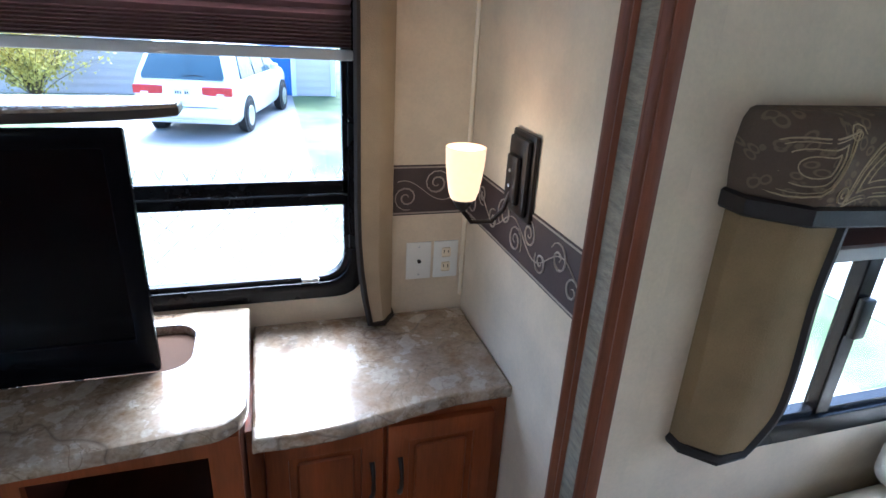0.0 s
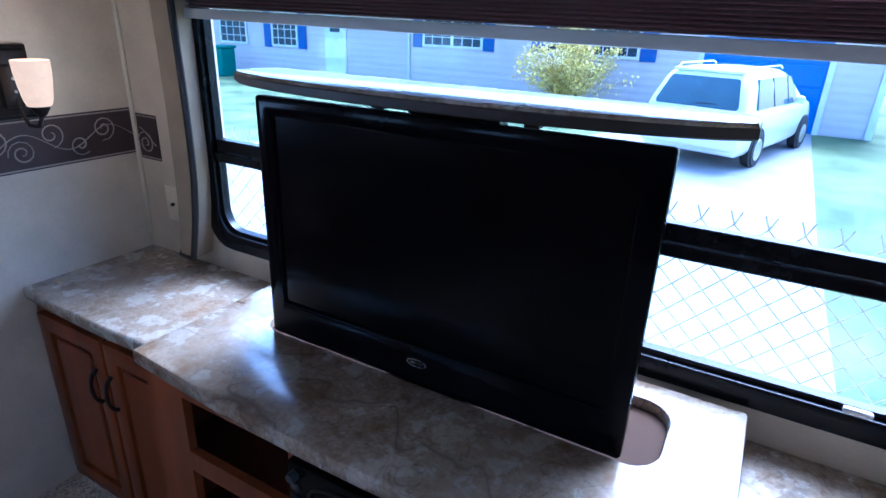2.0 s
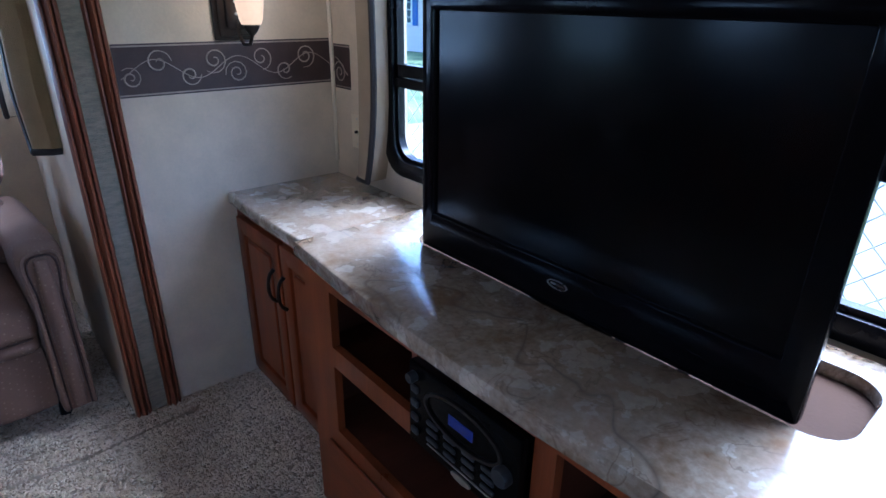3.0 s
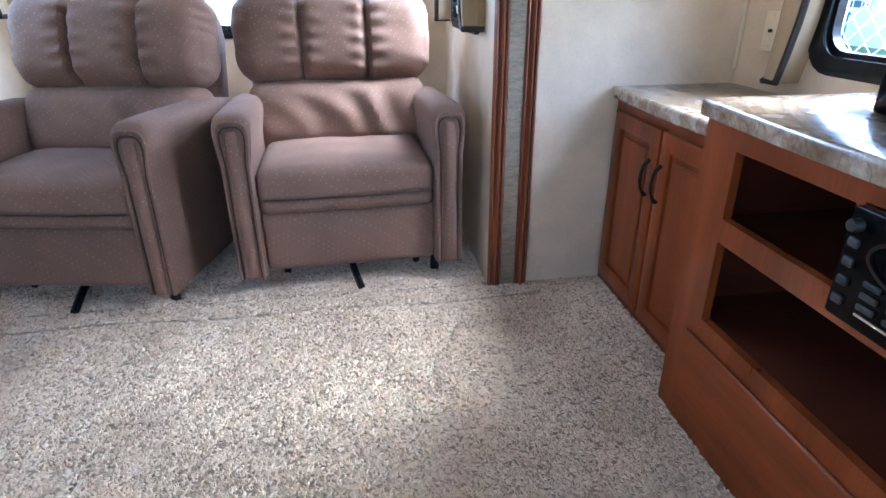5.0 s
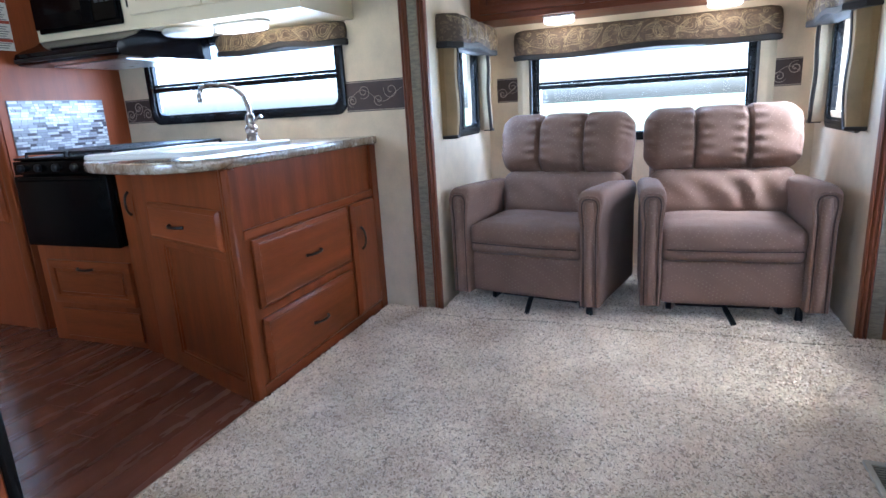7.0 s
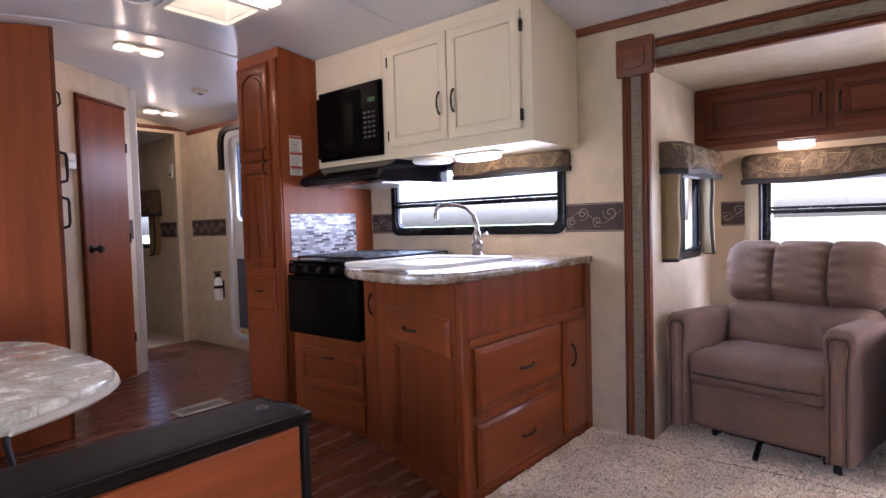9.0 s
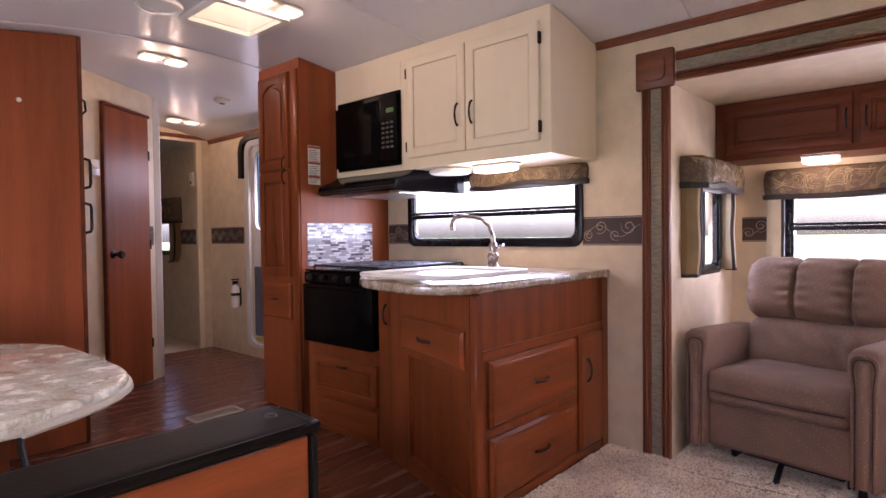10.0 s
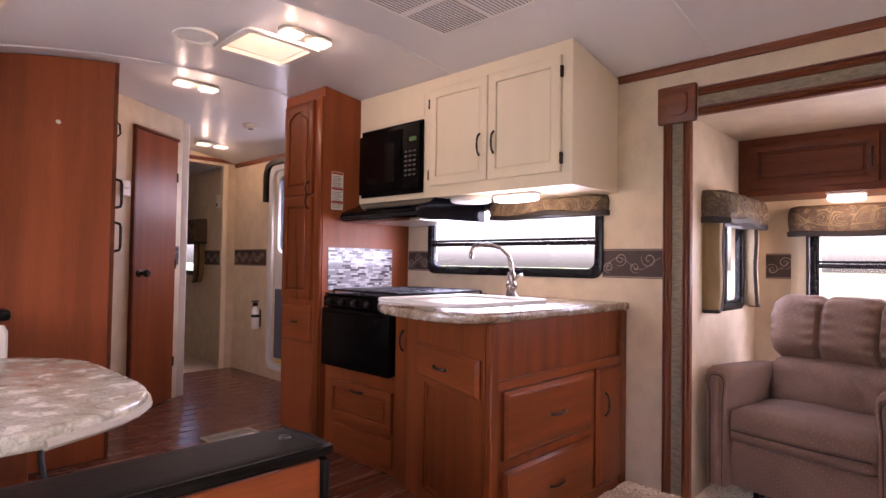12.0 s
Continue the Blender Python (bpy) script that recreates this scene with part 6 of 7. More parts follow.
tb = thing("dinette_table", (0.95, -1.33, 0), "stone-look laminate dinette table with a rounded end", "table")
tp = [(SRX - 0.005, -1.85), (SRX - 0.005, -0.74)] + [(0.385 + 0.30 * abs(1 - i / 12) ** 4.5, -1.295 + 0.555 * (1 - i / 12)) for i in range(25)]
part("tabletop", prism(tp, 0.705, 0.745, 0.010, 3), TABLE_LAM, tb)
part("edge_moulding", tube([(x, y, 0.716) for x, y in tp[2:]], 0.012, 6), OFFWHITE, tb)
part("leg", lathe([(0.11, 0.0), (0.10, 0.02), (0.028, 0.04), (0.026, 0.60), (0.09, 0.68), (0.09, 0.704)], (0.72, -1.32, 0.0), 20), NICKEL, tb)
part("bracket", box(0.52, 0.66, -1.30, -1.16, 0.64, 0.704, 0.01), OFFWHITE, tb)
part("brace", tube([(0.60, -1.15, 0.66), (0.61, -1.12, 0.58), (0.60, -1.10, 0.50)], 0.008, 8), BLACKPLASTIC, tb)

so = thing("sofa", (1.42, 0.62, 0), "cream upholstered sofa against the slide-out wall", "sofa")
part("base", box(1.10, SRX - 0.01, -0.12, SR1 - 0.03, 0.0, 0.22, 0.01), OFFWHITE, so)
part("seat", pillow(1.07, 1.56, -0.02, SR1 - 0.20, 0.22, 0.42, 0.05, (0.01, 0, 0.015), 10, 0.006), OFFWHITE, so)
part("backrest", pillow(1.52, SRX - 0.01, -0.12, SR1 - 0.02, 0.22, 0.72, 0.08, (0.02, 0, 0.01), 10, 0.008), OFFWHITE, so)
for x0, y, top in ((1.08, -0.075, 0.575), (0.975, SR1 - 0.112, 0.632)):
    part("arm", pillow(x0, SRX - 0.02, y - 0.09, y + 0.09, 0.20, top, 0.06, (0, 0, 0.006), 8, 0.005), OFFWHITE, so)
FLEECE = mat("white_fleece", (0.72, 0.69, 0.63), 0.95, 0, 0.12, 30, 0.9, 120)
solid("throw_pillow", pillow(1.19, 1.58, SR1 - 0.20, SR1 - 0.02, 0.640, 0.755, 0.05, (0.0, 0.0, 0.015), 16, 0.014, 4.0), FLEECE, "white fleecy throw pillow on the sofa arm", "pillow")

# side window of that slide-out, dressed
valance(FACE_SR_END, 0.692, 1.70, 1.262, 1.388, 0.095)
wing(FACE_SR_END, 0.698, 0.840, 0.818, 1.25, 0.075, LEGCLOTH, 1)
blind(FACE_SR_END, 0.842, 1.62, 1.150, 1.26, 0.03)


# ---- outside ----
GZ = -0.90
GRASS = mat("grass", (0.060, 0.115, 0.030), 0.95, 0, 0.4, 0.9, 0.6, 40, tint=(0.13, 0.16, 0.06))
CONCRETE = mat("driveway_concrete", (0.28, 0.27, 0.25), 0.9, 0, 0.15, 1.5, 0.3, 60)
solid("ground", box(-400, 400, -400, 400, GZ - 0.3, GZ), GRASS, "spring lawn reaching to the horizon", "ground", kind="structure", smooth=0)
GRAVEL = mat("pale_gravel", (0.29, 0.275, 0.235), 0.95, 0, 0.3, 3, 0.8, 90)
solid("gravel_pad", prism([(-22, -18), (4.0, -18), (4.05, 3.6), (3.6, 4.6), (2.4, 3.19), (-9.0, 3.19), (-22, 3.19)], GZ - 0.05, GZ + 0.012), GRAVEL, "pale gravel standing round the trailer", "gravel", kind="structure", smooth=0)
solid("gravel_lane", prism([(5.2, -18), (9.0, -18), (9.0, 40), (5.3, 40)], GZ - 0.05, GZ + 0.012), GRAVEL, "pale gravel lane beyond a strip of lawn", "gravel", kind="structure", smooth=0)
solid("driveway", prism([(-3.4, 3.2), (0.70, 3.2), (0.68, 9), (0.80, 17.88), (-2.3, 17.88), (-4.2, 12.0), (-8.5, 9.0), (-9.0, 3.2)], GZ - 0.05, GZ + 0.02), CONCRETE, "pale concrete driveway", "driveway", kind="structure", smooth=0)

# ranch house with blue shutters
SIDING = mat("lap_siding", (0.66, 0.58, 0.54), 0.7, 0, 0.05, 3, 0.1, 60)
ROOF = mat("roof_shingle", (0.27, 0.28, 0.28), 0.9, 0, 0.2, 8, 0.5, 60)
WHITETRIM = mat("white_trim", (0.78, 0.78, 0.78), 0.5)
SHUTTER = mat("blue_shutter", (0.035, 0.10, 0.34), 0.5, 0, 0.1, 8, 0.1, 60)
HOUSEGLASS = mat("house_window_glass", (0.03, 0.05, 0.08), 0.06, 0, 0.1, 2, 0)
HY = 17.9
ho = thing("house", (-8, HY + 4, GZ), "long ranch house with pale siding and blue shutters", "house")
FH = facing((0, HY, 0), (1, 0), (0, -1))
part("wall", box(-26, 2.0, HY, HY + 8, GZ, 1.75), SIDING, ho, smooth=0)
for i in range(13):
    z = GZ + 0.05 + 0.2 * i
    part("siding_board", moved(moved(box(-26, 2.0, -0.012, 0.012, 0, 0.215), pose(0, 0, z, 6.5)), FH), SIDING, ho, smooth=0)
part("roof", moved(prism([(-0.6, 1.62), (8.6, 1.62), (8.6, 1.70), (4.0, 3.75), (-0.6, 1.70)], -26.5, 2.5), Matrix(((0, 0, 1, 0), (1, 0, 0, HY), (0, 1, 0, 0), (0, 0, 0, 1)))), ROOF, ho, smooth=0)
part("fascia", box(-26.5, 2.5, HY - 0.66, HY - 0.60, 1.54, 1.72), WHITETRIM, ho)
part("soffit", box(-26.5, 2.5, HY - 0.60, HY, 1.56, 1.60), WHITETRIM, ho)
gable = [(-11.7, 1.50), (-7.6, 1.50), (-9.65, 2.65)]
part("gable", moved(upright(prism(gable, 0.0, 0.72)), FH), SIDING, ho, smooth=0)
for a, b in ((gable[0], gable[2]), (gable[1], gable[2])):
    part("gable_trim", moved(tube([(a[0] * 1.0, 0.74, a[1] - 0.02), (b[0], 0.74, b[1] + 0.02)], 0.11, 4), FH), WHITETRIM, ho, smooth=0)
part("downpipe", moved(box(-10.98, -10.92, 0.02, 0.08, GZ, 1.5), FH), WHITETRIM, ho)


def house_window(a0, a1, z0, z1, nx, nz, halves=1):
    t = part("window", moved(upright(ring(rrect(a0, a1, z0, z1, 0.01, 1), rrect(a0 + 0.07, a1 - 0.07, z0 + 0.07, z1 - 0.07, 0.005, 1), 0.02, 0.07)), FH), WHITETRIM, ho, smooth=0)
    part("pane", moved(box(a0 + 0.05, a1 - 0.05, 0.022, 0.034, z0 + 0.05, z1 - 0.05), FH), HOUSEGLASS, t, smooth=0)
    bars = [box(a0 + (a1 - a0) * i / nx - 0.012, a0 + (a1 - a0) * i / nx + 0.012, 0.035, 0.05, z0 + 0.06, z1 - 0.06) for i in range(1, nx)]
    bars += [box(a0 + 0.06, a1 - 0.06, 0.035, 0.05, z0 + (z1 - z0) * i / nz - 0.012, z0 + (z1 - z0) * i / nz + 0.012) for i in range(1, nz)]
    if halves == 2:
        bars.append(box((a0 + a1) / 2 - 0.05, (a0 + a1) / 2 + 0.05, 0.035, 0.06, z0 + 0.05, z1 - 0.05))
    part("glazing_grid", moved(join(*bars), FH), WHITETRIM, t, smooth=0)


def shutter(a0, a1, z0, z1):
    bars = [box(a0, a1, 0.02, 0.045, z0, z1)] + [box(a0 + 0.05, a1 - 0.05, 0.045, 0.06, z0 + 0.08 + 0.11 * i, z0 + 0.15 + 0.11 * i) for i in range(int((z1 - z0 - 0.15) / 0.11))]
    part("shutter", moved(join(*bars), FH), SHUTTER, ho, "blue louvred shutter", 0)


for a0, a1, z0, z1, nx, nz, hv, sh in ((-10.42, -8.27, 0.57, 1.48, 6, 3, 2, 0.36), (-6.24, -3.57, 0.57, 1.48, 8, 3, 2, 0.42), (-17.1, -15.8, 0.24, 1.46, 4, 4, 1, 0.38), (-19.9, -18.4, 0.24, 1.46, 4, 4, 1, 0.0), (-23.5, -21.9, 0.24, 1.46, 4, 4, 1, 0.38)):
    house_window(a0, a1, z0, z1, nx, nz, hv)
    if sh:
        shutter(a0 - sh - 0.02, a0 - 0.02, z0 - 0.04, z1 + 0.02), shutter(a1 + 0.02, a1 + sh + 0.02, z0 - 0.04, z1 + 0.02)
fd = part("door", moved(box(-14.5, -13.55, 0.02, 0.08, GZ + 0.3, 1.42, 0.01), FH), WHITETRIM, ho, "white front door")
part("pane", moved(box(-14.25, -13.8, 0.081, 0.086, 0.85, 1.2), FH), HOUSEGLASS, fd, smooth=0)
part("step", box(-14.8, -13.2, HY - 1.1, HY - 0.03, GZ, GZ + 0.28), CONCRETE, ho)
part("garage_door", moved(join(box(-1.95, 0.80, 0.02, 0.05, GZ, 1.25), *[box(-1.90, 0.75, 0.05, 0.07, GZ + 0.05 + 0.53 * i, GZ + 0.53 + 0.53 * i, 0.01) for i in range(4)]), FH), mat("garage_blue", (0.045, 0.14, 0.40), 0.5), ho, "blue panelled garage door", 0)
part("garage_trim", moved(join(box(-2.08, -1.95, 0.02, 0.08, GZ, 1.38), box(0.80, 0.93, 0.02, 0.08, GZ, 1.38), box(-1.95, 0.80, 0.02, 0.08, 1.25, 1.38)), FH), WHITETRIM, ho)
part("corner_board", moved(box(1.88, 2.02, 0.02, 0.06, GZ, 1.5), FH), WHITETRIM, ho)

# minivan parked before the garage
CARPAINT = mat("white_car_paint", (0.84, 0.84, 0.84), 0.25, 0, 0.02, 2, 0, coat=0.6)
CARGLASS = mat("car_glass", (0.06, 0.10, 0.12), 0.05, 0, 0.1, 2, 0)
TAIL = mat("tail_lamp_red", (0.42, 0.02, 0.02), 0.2, 0, 0.1, 10, 0)
TYRE = mat("tyre", (0.02, 0.02, 0.02), 0.8)
car = thing("minivan", (0, 0, 0), "white minivan parked before the garage", "car")
# local: x across, y ahead, rear at y = 0
BELT = 1.0
STATIONS = ((-0.02, 0.80, 0.42, 0.62), (0.02, 0.85, 0.30, 0.94), (0.07, 0.87, 0.27, 1.02), (0.20, 0.88, 0.25, 1.30), (0.34, 0.885, 0.25, 1.54), (0.48, 0.89, 0.25, 1.63), (1.2, 0.895, 0.24, 1.67),
            (2.1, 0.895, 0.24, 1.66), (2.6, 0.895, 0.24, 1.58), (3.0, 0.89, 0.25, 1.33), (3.4, 0.885, 0.26, 1.07), (4.0, 0.86, 0.28, 0.96), (4.4, 0.80, 0.30, 0.84), (4.62, 0.66, 0.36, 0.66))


def van_section(w, low, roof):
    """Half a section of the body, from the sill up over the shoulder to the roof's middle."""
    belt = min(BELT, roof - 0.05)
    up = roof - belt
    return [(w * 0.90, low), (w * 0.985, low + 0.10), (w, (low + belt) / 2), (w * 0.985, belt - 0.02), (w * 0.97, belt), (w * (0.97 - 0.10 * min(1, up / 0.6)), belt + 0.62 * up), (w * (0.95 - 0.17 * min(1, up / 0.6)), belt + 0.88 * up), (w * (0.88 - 0.2 * min(1, up / 0.6)), roof - 0.015), (w * 0.38, roof + 0.008), (0.0, roof + 0.012)]


bm = bmesh.new()
rows = []
for y, w, low, roof in STATIONS:
    half = van_section(w, low, roof)
    rows.append([bm.verts.new((x, y, z)) for x, z in half] + [bm.verts.new((-x, y, z)) for x, z in half[-2::-1]])
for a, b in zip(rows, rows[1:]):
    for j in range(len(a) - 1):
        bm.faces.new((a[j], a[j + 1], b[j + 1], b[j]))
    bm.faces.new((a[-1], a[0], b[0], b[-1]))
bm.faces.new(rows[0][::-1]), bm.faces.new(rows[-1])
part("body", bm, CARPAINT, car, smooth=45)
tilt_rear = Matrix.Translation((0, 0.062, 1.045)) @ pose(0, 0, 0, -30)
part("rear_window", moved(upright(prism([(-0.70, 0.0), (0.70, 0.0), (0.72, 0.06), (0.60, 0.52), (0.55, 0.55), (-0.55, 0.55), (-0.60, 0.52), (-0.72, 0.06)], -0.02, 0.016, 0.004)), tilt_rear @ Matrix.Diagonal((1, -1, 1, 1))), CARGLASS, car, "tinted rear window")
part("wiper", moved(tube([(0.0, -0.02, 0.05), (0.22, -0.024, 0.07), (0.36, -0.024, 0.06)], 0.008, 6), tilt_rear), TYRE, car)
for s in (-1, 1):
    part("tail_lamp", pillow(min(s * 0.34, s * 0.865), max(s * 0.34, s * 0.865), -0.005, 0.10, 0.775, 0.935, 0.02, n=4), TAIL, car, "wide red tail lamp")
    part("reversing_lamp", box(s * 0.60, s * 0.73, -0.012, 0.02, 0.785, 0.82, 0.004), WHITETRIM, car)
    for y0, y1, slant in ((0.52, 1.42, 0.22), (1.50, 2.25, 0.0), (2.32, 2.86, -0.30)):
        q = [(y0 + max(0, slant) * 0.3, BELT + 0.03), (y1, BELT + 0.03), (y1 + min(0, slant), 1.52), (y0 + max(0, slant), 1.52)]
        bmw = bmesh.new()
        outer_w = [bmw.verts.new((s * (0.90 - 0.165 * (z - 1.0) / 0.6), y, z)) for y, z in q]
        inner_w = [bmw.verts.new((s * (0.84 - 0.165 * (z - 1.0) / 0.6), y, z)) for y, z in q]
        bmw.faces.new(outer_w), bmw.faces.new(inner_w[::-1])
        for i in range(4):
            bmw.faces.new((outer_w[i], inner_w[i], inner_w[(i + 1) % 4], outer_w[(i + 1) % 4]))
        part("side_window", bmw, CARGLASS, car, "tinted side window", 0)
    for y in (0.95, 3.75):
        part("wheel_arch", moved(lathe([(0.05, -0.012), (0.37, -0.012), (0.37, 0.012), (0.05, 0.012)], (0, 0, 0), 24), pose(s * 0.885, y, 0.33, 0, 90, 0)), TYRE, car)
        wh = part("wheel", moved(lathe([(0.20, -0.1), (0.29, -0.10), (0.315, -0.07), (0.315, 0.07), (0.29, 0.10), (0.20, 0.10)], (0, 0, 0), 24), pose(s * 0.82, y, 0.315, 0, 90, 0)), TYRE, car)
        part("rim", moved(lathe([(0.02, -0.108), (0.19, -0.106), (0.20, -0.09), (0.20, 0.09), (0.19, 0.106), (0.02, 0.108)], (0, 0, 0), 20), pose(s * 0.82, y, 0.315, 0, 90, 0)), STEEL, wh)
    part("mirror", pillow(min(s * 0.90, s * 1.06), max(s * 0.90, s * 1.06), 2.60, 2.72, 1.02, 1.16, 0.04, n=4), CARPAINT, car)
    part("roof_rail", tube([(s * 0.62, 0.6, 1.64), (s * 0.62, 0.7, 1.70), (s * 0.62, 2.2, 1.71), (s * 0.62, 2.35, 1.66)], 0.015, 6), CARPAINT, car)
part("bumper", pillow(-0.86, 0.86, -0.09, 0.12, 0.36, 0.62, 0.07, (0, 0.02, 0), 10), CARPAINT, car)
part("bumper_groove", box(-0.62, 0.62, -0.113, -0.09, 0.585, 0.597, 0.003), TYRE, car)
part("number_plate", box(-0.16, 0.16, -0.02, 0.03, 0.76, 0.90, 0.004), WHITETRIM, car)
part("plate_marks", join(*[box(-0.12 + 0.042 * i, -0.094 + 0.042 * i, -0.023, -0.019, 0.80, 0.855) for i in (0, 1, 2, 4, 5)]), TYRE, car, smooth=0)["kind"] = "stuff"
part("spoiler", pillow(-0.60, 0.60, 0.36, 0.56, 1.60, 1.655, 0.02, (0, 0.0, 0.005), 6), CARPAINT, car)
part("roof_aerial", tube([(0.45, 2.3, 1.66), (0.45, 2.1, 1.95)], 0.004, 5), TYRE, car)
car.matrix_basis = pose(-1.34, 12.1, GZ + 0.02, 0, 0, -15)


# forsythia in flower
def shrub(at, w, h, seed):
    rnd = random.Random(seed)
    t = thing("forsythia_bush", at, "forsythia bush in yellow flower by the house", "bush")
    twigs, vs, fs = [], [], []
    for i in range(70):
        a, lean = rnd.uniform(0, 6.283), rnd.uniform(0.15, 1.0)
        tip = Vector((math.cos(a) * w * lean, math.sin(a) * w * lean * 0.7, h * (1.05 - 0.45 * lean ** 2) * rnd.uniform(0.75, 1.1)))
        pts = []
        for k in range(6):
            s = k / 5
            p = Vector((tip.x * s ** 1.3, tip.y * s ** 1.3, tip.z * s ** 0.8))
            pts.append(p + Vector(at))
            for _ in range(26 if k > 1 else 4):
                c = p + Vector((rnd.gauss(0, 0.10), rnd.gauss(0, 0.10), rnd.gauss(0, 0.09)))
                d = Vector((rnd.uniform(-1, 1), rnd.uniform(-1, 1), rnd.uniform(-1, 1))).normalized()
                e = d.orthogonal().normalized()
                q = rnd.uniform(0.025, 0.05)
                n0 = len(vs)
                vs.extend([tuple(c + d * q), tuple(c + e * q * 0.6), tuple(c - d * q), tuple(c - e * q * 0.6)])
                fs.append((n0, n0 + 1, n0 + 2, n0 + 3))
        twigs.append(tube(pts, [0.012 - 0.0018 * k for k in range(6)], 5))
    part("branches", join(*twigs), mat("twig_bark", (0.16, 0.11, 0.06), 0.9), t)
    me = bpy.data.meshes.new("blossom")
    me.from_pydata(vs, [], fs)
    me.materials.append(mat("forsythia_yellow", (0.62, 0.50, 0.10), 0.7, 0, 0.3, 3, 0))
    ob = new("blossom", me)
    ob.parent = t
    ob["kind"] = "stuff"
    return t


shrub((-4.9, 16.2, GZ), 1.55, 2.05, 5)

bi = thing("rubbish_bin", (-18.6, 16.9, GZ), "green wheeled rubbish bin by the house", "bin")
BINGREEN = mat("bin_green", (0.02, 0.16, 0.12), 0.5)
bmb = box(-19.0, -18.35, 16.5, 17.15, GZ, GZ + 1.0, 0.03)
part("body", bmb, BINGREEN, bi)
part("lid", box(-19.05, -18.3, 16.45, 17.2, GZ + 1.0, GZ + 1.1, 0.03), BINGREEN, bi)
solid("flower_pot", lathe([(0.13, 0), (0.18, 0.28), (0.2, 0.3), (0.2, 0.36), (0.17, 0.36)], (-8.6, 16.6, GZ), 18), mat("terracotta", (0.42, 0.13, 0.05), 0.8), "terracotta flower pot beside the house", "flower pot")

# chain-link fence right behind the trailer
FENCEWIRE = mat("galvanised_wire", (0.38, 0.38, 0.36), 0.6, 0.0, 0.1, 30, 0.05, 120)
fn = thing("chain_link_fence", (-0.6, 2.72, GZ), "galvanised chain-link fence close behind the window", "fence")
ftop = 0.985
verts, faces = [], []


def wire(p, q, r=0.0017):
    d = (Vector(q) - Vector(p)).normalized()
    a = d.orthogonal().normalized() * r
    b = d.cross(a)
    n0 = len(verts)
    for c in (Vector(p), Vector(q)):
        for off in (a + b, b - a, -a - b, a - b):
            verts.append(tuple(c + off))
    for i in range(4):
        faces.append((n0 + i, n0 + (i + 1) % 4, n0 + 4 + (i + 1) % 4, n0 + 4 + i))


pitch = 0.080
nrow = 22
for i in range(-38, 40):
    xa = -0.6 + pitch * i
    for j in range(nrow):
        z0, z1 = ftop - 0.04 - pitch * 0.5 * (j + 1), ftop - 0.04 - pitch * 0.5 * j
        e = (j % 2) * pitch / 2
        wire((xa + e, 2.72, z1), (xa + pitch / 2 + e, 2.723, z0))
        wire((xa + pitch + e, 2.723, z1), (xa + pitch / 2 + e, 2.72, z0))
    wire((xa, 2.72, ftop - 0.04), (xa - 0.014, 2.722, ftop - 0.005))
    wire((xa, 2.722, ftop - 0.04), (xa + 0.014, 2.72, ftop - 0.005))
me = bpy.data.meshes.new("mesh_wire")
me.from_pydata(verts, [], faces)
me.materials.append(FENCEWIRE)
ob = new("mesh_wire", me)
ob.parent = fn
ob.matrix_parent_inverse = Matrix.Translation(fn.location).inverted()
ob["kind"] = "stuff"
for x in (-3.4, 2.3):
    part("post", lathe([(0.03, 0), (0.03, ftop - GZ), (0.02, ftop - GZ + 0.03)], (x, 2.76, GZ), 12), FENCEWIRE, fn)


# ---- floor coverings ----
CARPET_AREAS = ((-1.80, XR, -0.722, YB), (SLX, -1.80, SL0, SL1), (XR, SRX, -0.13, SR1))
bms = [box(a, b, c, d, -0.013, 0.0) for a, b, c, d in CARPET_AREAS]
cp = solid("carpet", join(*bms), CARPET, "beige shag carpet over the living end", "carpet", kind="structure", smooth=0)

PILE = bpy.data.materials.new("carpet_pile")
PILE.use_nodes = True
pn_, pl_ = PILE.node_tree.nodes, PILE.node_tree.links
geo, pr, pb = pn_.new("ShaderNodeNewGeometry"), pn_.new("ShaderNodeValToRGB"), pn_["Principled BSDF"]
for pos, col in ((0.11, (0.56, 0.44, 0.33)), (0.17, (0.70, 0.575, 0.425)), (0.55, (0.77, 0.64, 0.48)), (0.86, (0.83, 0.71, 0.55))):
    e_ = pr.color_ramp.elements.new(pos)
    e_.color = (*col, 1)
pr.color_ramp.elements[0].color, pr.color_ramp.elements[-1].color = (0.46, 0.355, 0.26, 1), (0.86, 0.75, 0.61, 1)
pl_.new(geo.outputs["Random Per Island"], pr.inputs[0])
tco, tno, tmx = pn_.new("ShaderNodeTexCoord"), pn_.new("ShaderNodeTexNoise"), pn_.new("ShaderNodeMix")
tno.inputs["Scale"].default_value, tno.inputs["Detail"].default_value = 3.5, 4
trp = pn_.new("ShaderNodeValToRGB")
trp.color_ramp.elements[0].color, trp.color_ramp.elements[1].color = (0.82, 0.79, 0.77, 1), (1.08, 1.08, 1.08, 1)
trp.color_ramp.elements[0].position, trp.color_ramp.elements[1].position = 0.32, 0.62
tmx.data_type, tmx.blend_type = 'RGBA', 'MULTIPLY'
tmx.inputs[0].default_value = 1.0
pl_.new(tco.outputs["Object"], tno.inputs["Vector"]), pl_.new(tno.outputs[0], trp.inputs[0])
pl_.new(pr.outputs[0], tmx.inputs[6]), pl_.new(trp.outputs[0], tmx.inputs[7]), pl_.new(tmx.outputs[2], pb.inputs["Base Color"])
pb.inputs["Roughness"].default_value = 0.9
pb.inputs["Specular IOR Level"].default_value = 0.15


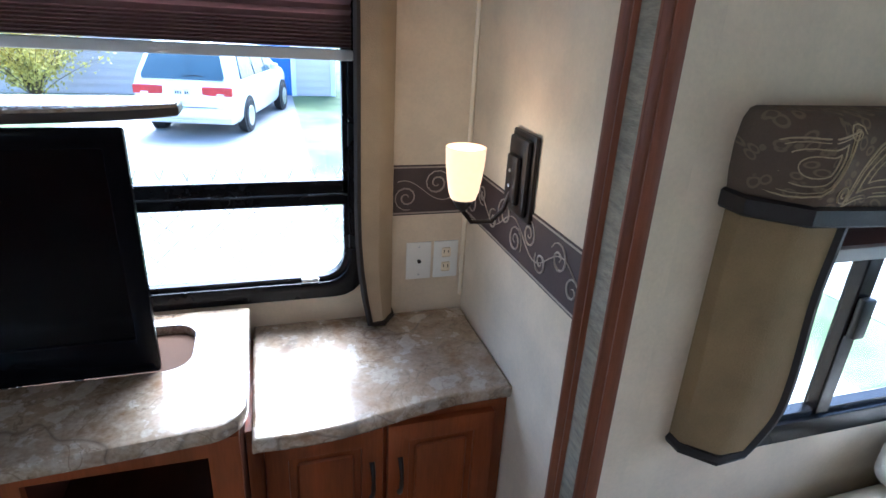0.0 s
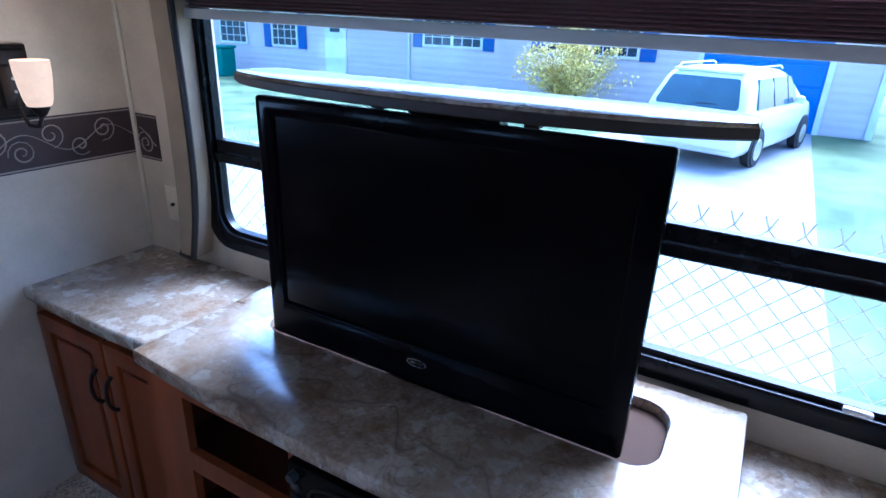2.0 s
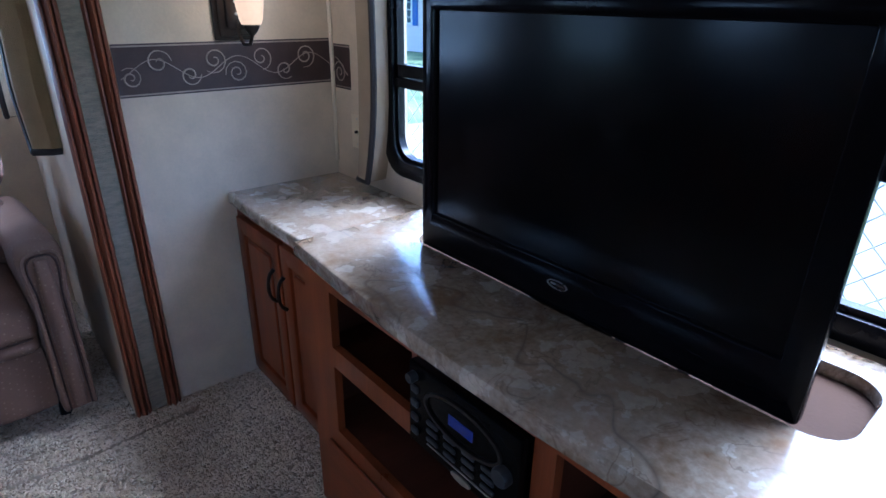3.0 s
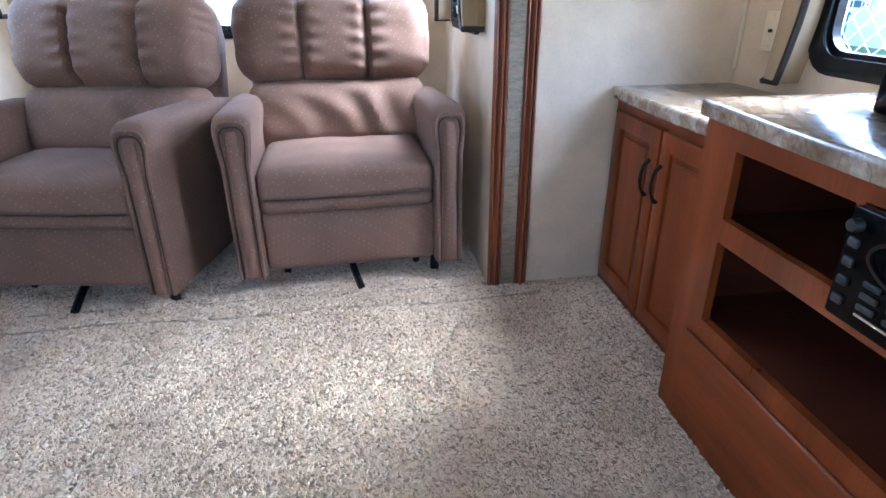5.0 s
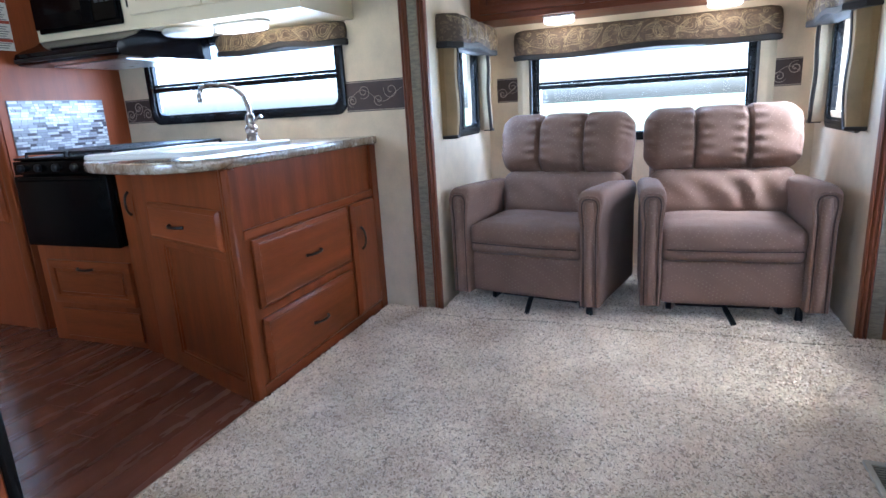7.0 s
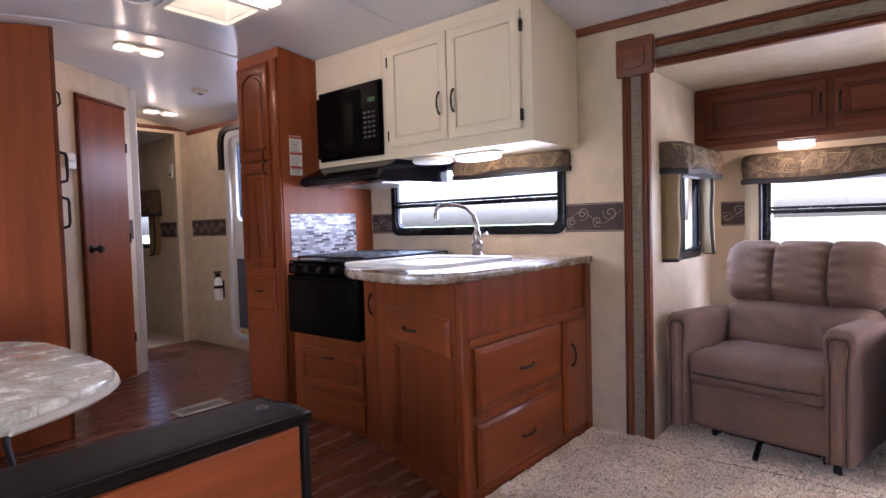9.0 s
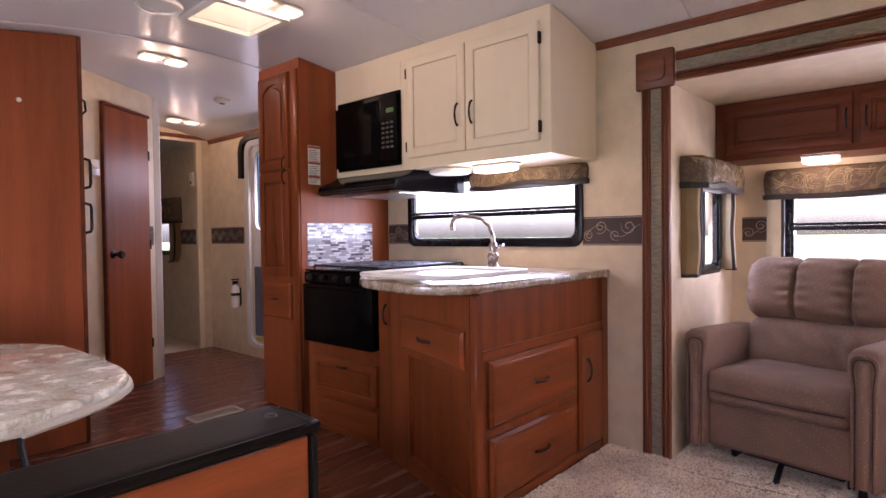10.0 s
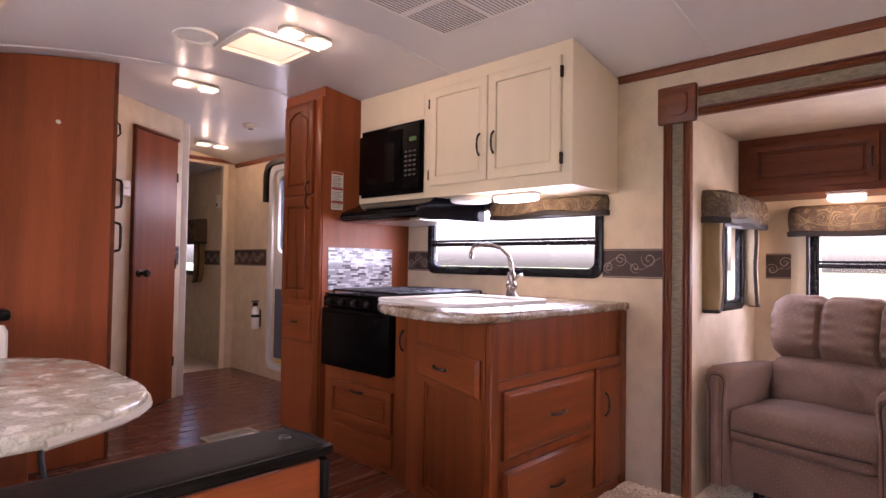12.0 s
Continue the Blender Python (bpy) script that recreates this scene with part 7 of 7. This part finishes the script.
def pile(count_per_m2, areas, rng):
    """Short leaning tufts of yarn, three faces each."""
    allv, allf = [], []
    base = 0
    for x0, x1, y0, y1 in areas:
        n = int((x1 - x0) * (y1 - y0) * count_per_m2)
        cx_, cy_ = rng.uniform(x0 + 0.004, x1 - 0.004, n), rng.uniform(y0 + 0.004, y1 - 0.004, n)
        keep = ~((cx_ > -0.856) & (cx_ < -0.572) & (cy_ > 1.185) & (cy_ < 1.318)) & ~((abs(cx_ + 1.70 + 0.01 * np.sin(cy_ * 9)) < 0.008) & (cy_ > -0.56) & (cy_ < 1.58))
        cx_, cy_ = cx_[keep], cy_[keep]
        n = len(cx_)
        ang, length, wid = rng.normal(0.35, 0.75, n), rng.uniform(0.012, 0.025, n), rng.uniform(0.0015, 0.0026, n)
        hgt = rng.uniform(0.004, 0.011, n)
        dx, dy = np.cos(ang), np.sin(ang)
        v = np.zeros((n, 5, 3))
        for k, (s, side, h) in enumerate(((-0.5, 1, 0.0), (-0.5, -1, 0.0), (0.5, -1, 0.5), (0.5, 1, 0.5), (0.1, 0, 1.0))):
            v[:, k, 0] = cx_ + dx * length * s - dy * wid * side
            v[:, k, 1] = cy_ + dy * length * s + dx * wid * side
            v[:, k, 2] = 0.0005 + hgt * h
        allv.append(v.reshape(-1, 3))
        idx = np.arange(n)[:, None] * 5 + base
        for tri in ((0, 1, 4), (1, 2, 4), (2, 3, 4), (3, 0, 4)):
            allf.append(idx + np.array(tri))
        base += n * 5
    vs, fs = np.concatenate(allv), np.concatenate(allf)
    me = bpy.data.meshes.new("carpet_pile")
    me.from_pydata(vs.tolist(), [], fs.tolist())
    me.materials.append(PILE)
    return me


pile_ob = new("carpet_pile", pile(31000, CARPET_AREAS, np.random.default_rng(3)))
pile_ob.parent = cp
pile_ob.matrix_parent_inverse = Matrix.Translation(cp.location).inverted()
pile_ob["kind"] = "stuff"
solid("carpet_edge", box(-0.71, 0.43, -0.734, -0.720, -0.012, 0.004, 0.004), CARPET, "bound edge of the carpet", "trim", kind="structure")

# vinyl planks, laid across the trailer
vf = thing("vinyl_floor", (-0.6, -4, -0.013), "dark red-brown wood-look vinyl plank floor", "floor", kind="structure")
plank_meshes = {}
rnd = random.Random(8)


def plank(x0, x1, y0, y1):
    key = (round(x1 - x0, 3), round(y1 - y0, 3))
    if key not in plank_meshes:
        plank_meshes[key] = finish(box(0, key[0], 0, key[1], -0.0125, -0.002, 0.0006), "plank", FLOORVINYL, 0)
    ob = new("plank", plank_meshes[key])
    ob.parent = vf
    ob.location = (x0 + 0.6, y0 + 4, 0.013)


g = 0.0007
for k in range(16):
    y1 = -0.735 - 0.27 * k
    y0 = max(y1 - 0.27, -4.98)
    if y1 - y0 < 0.05:
        break
    for half in (0, 1):
        ya, yb = (y0, (y0 + y1) / 2) if half else ((y0 + y1) / 2, y1)
        x = -1.80
        while x < 0.575 - 0.01:
            w = rnd.choice((0.62, 0.78, 0.9)) if x > -1.79 else rnd.choice((0.35, 0.55, 0.7))
            xb = min(0.575, x + w)
            plank(x + g, xb - g, ya + g, yb - g)
            x = xb
solid("floor_dinette", box(0.577, SRX, SR0, -0.20, -0.0125, -0.002), FLOORVINYL, "dark vinyl floor beneath the dinette", "floor", kind="structure", smooth=0)
solid("floor_bedroom", box(-1.80, 0.575, -7.6, -4.985, -0.0125, -0.001), CARPET, "beige bedroom carpet", "floor", kind="structure", smooth=0)
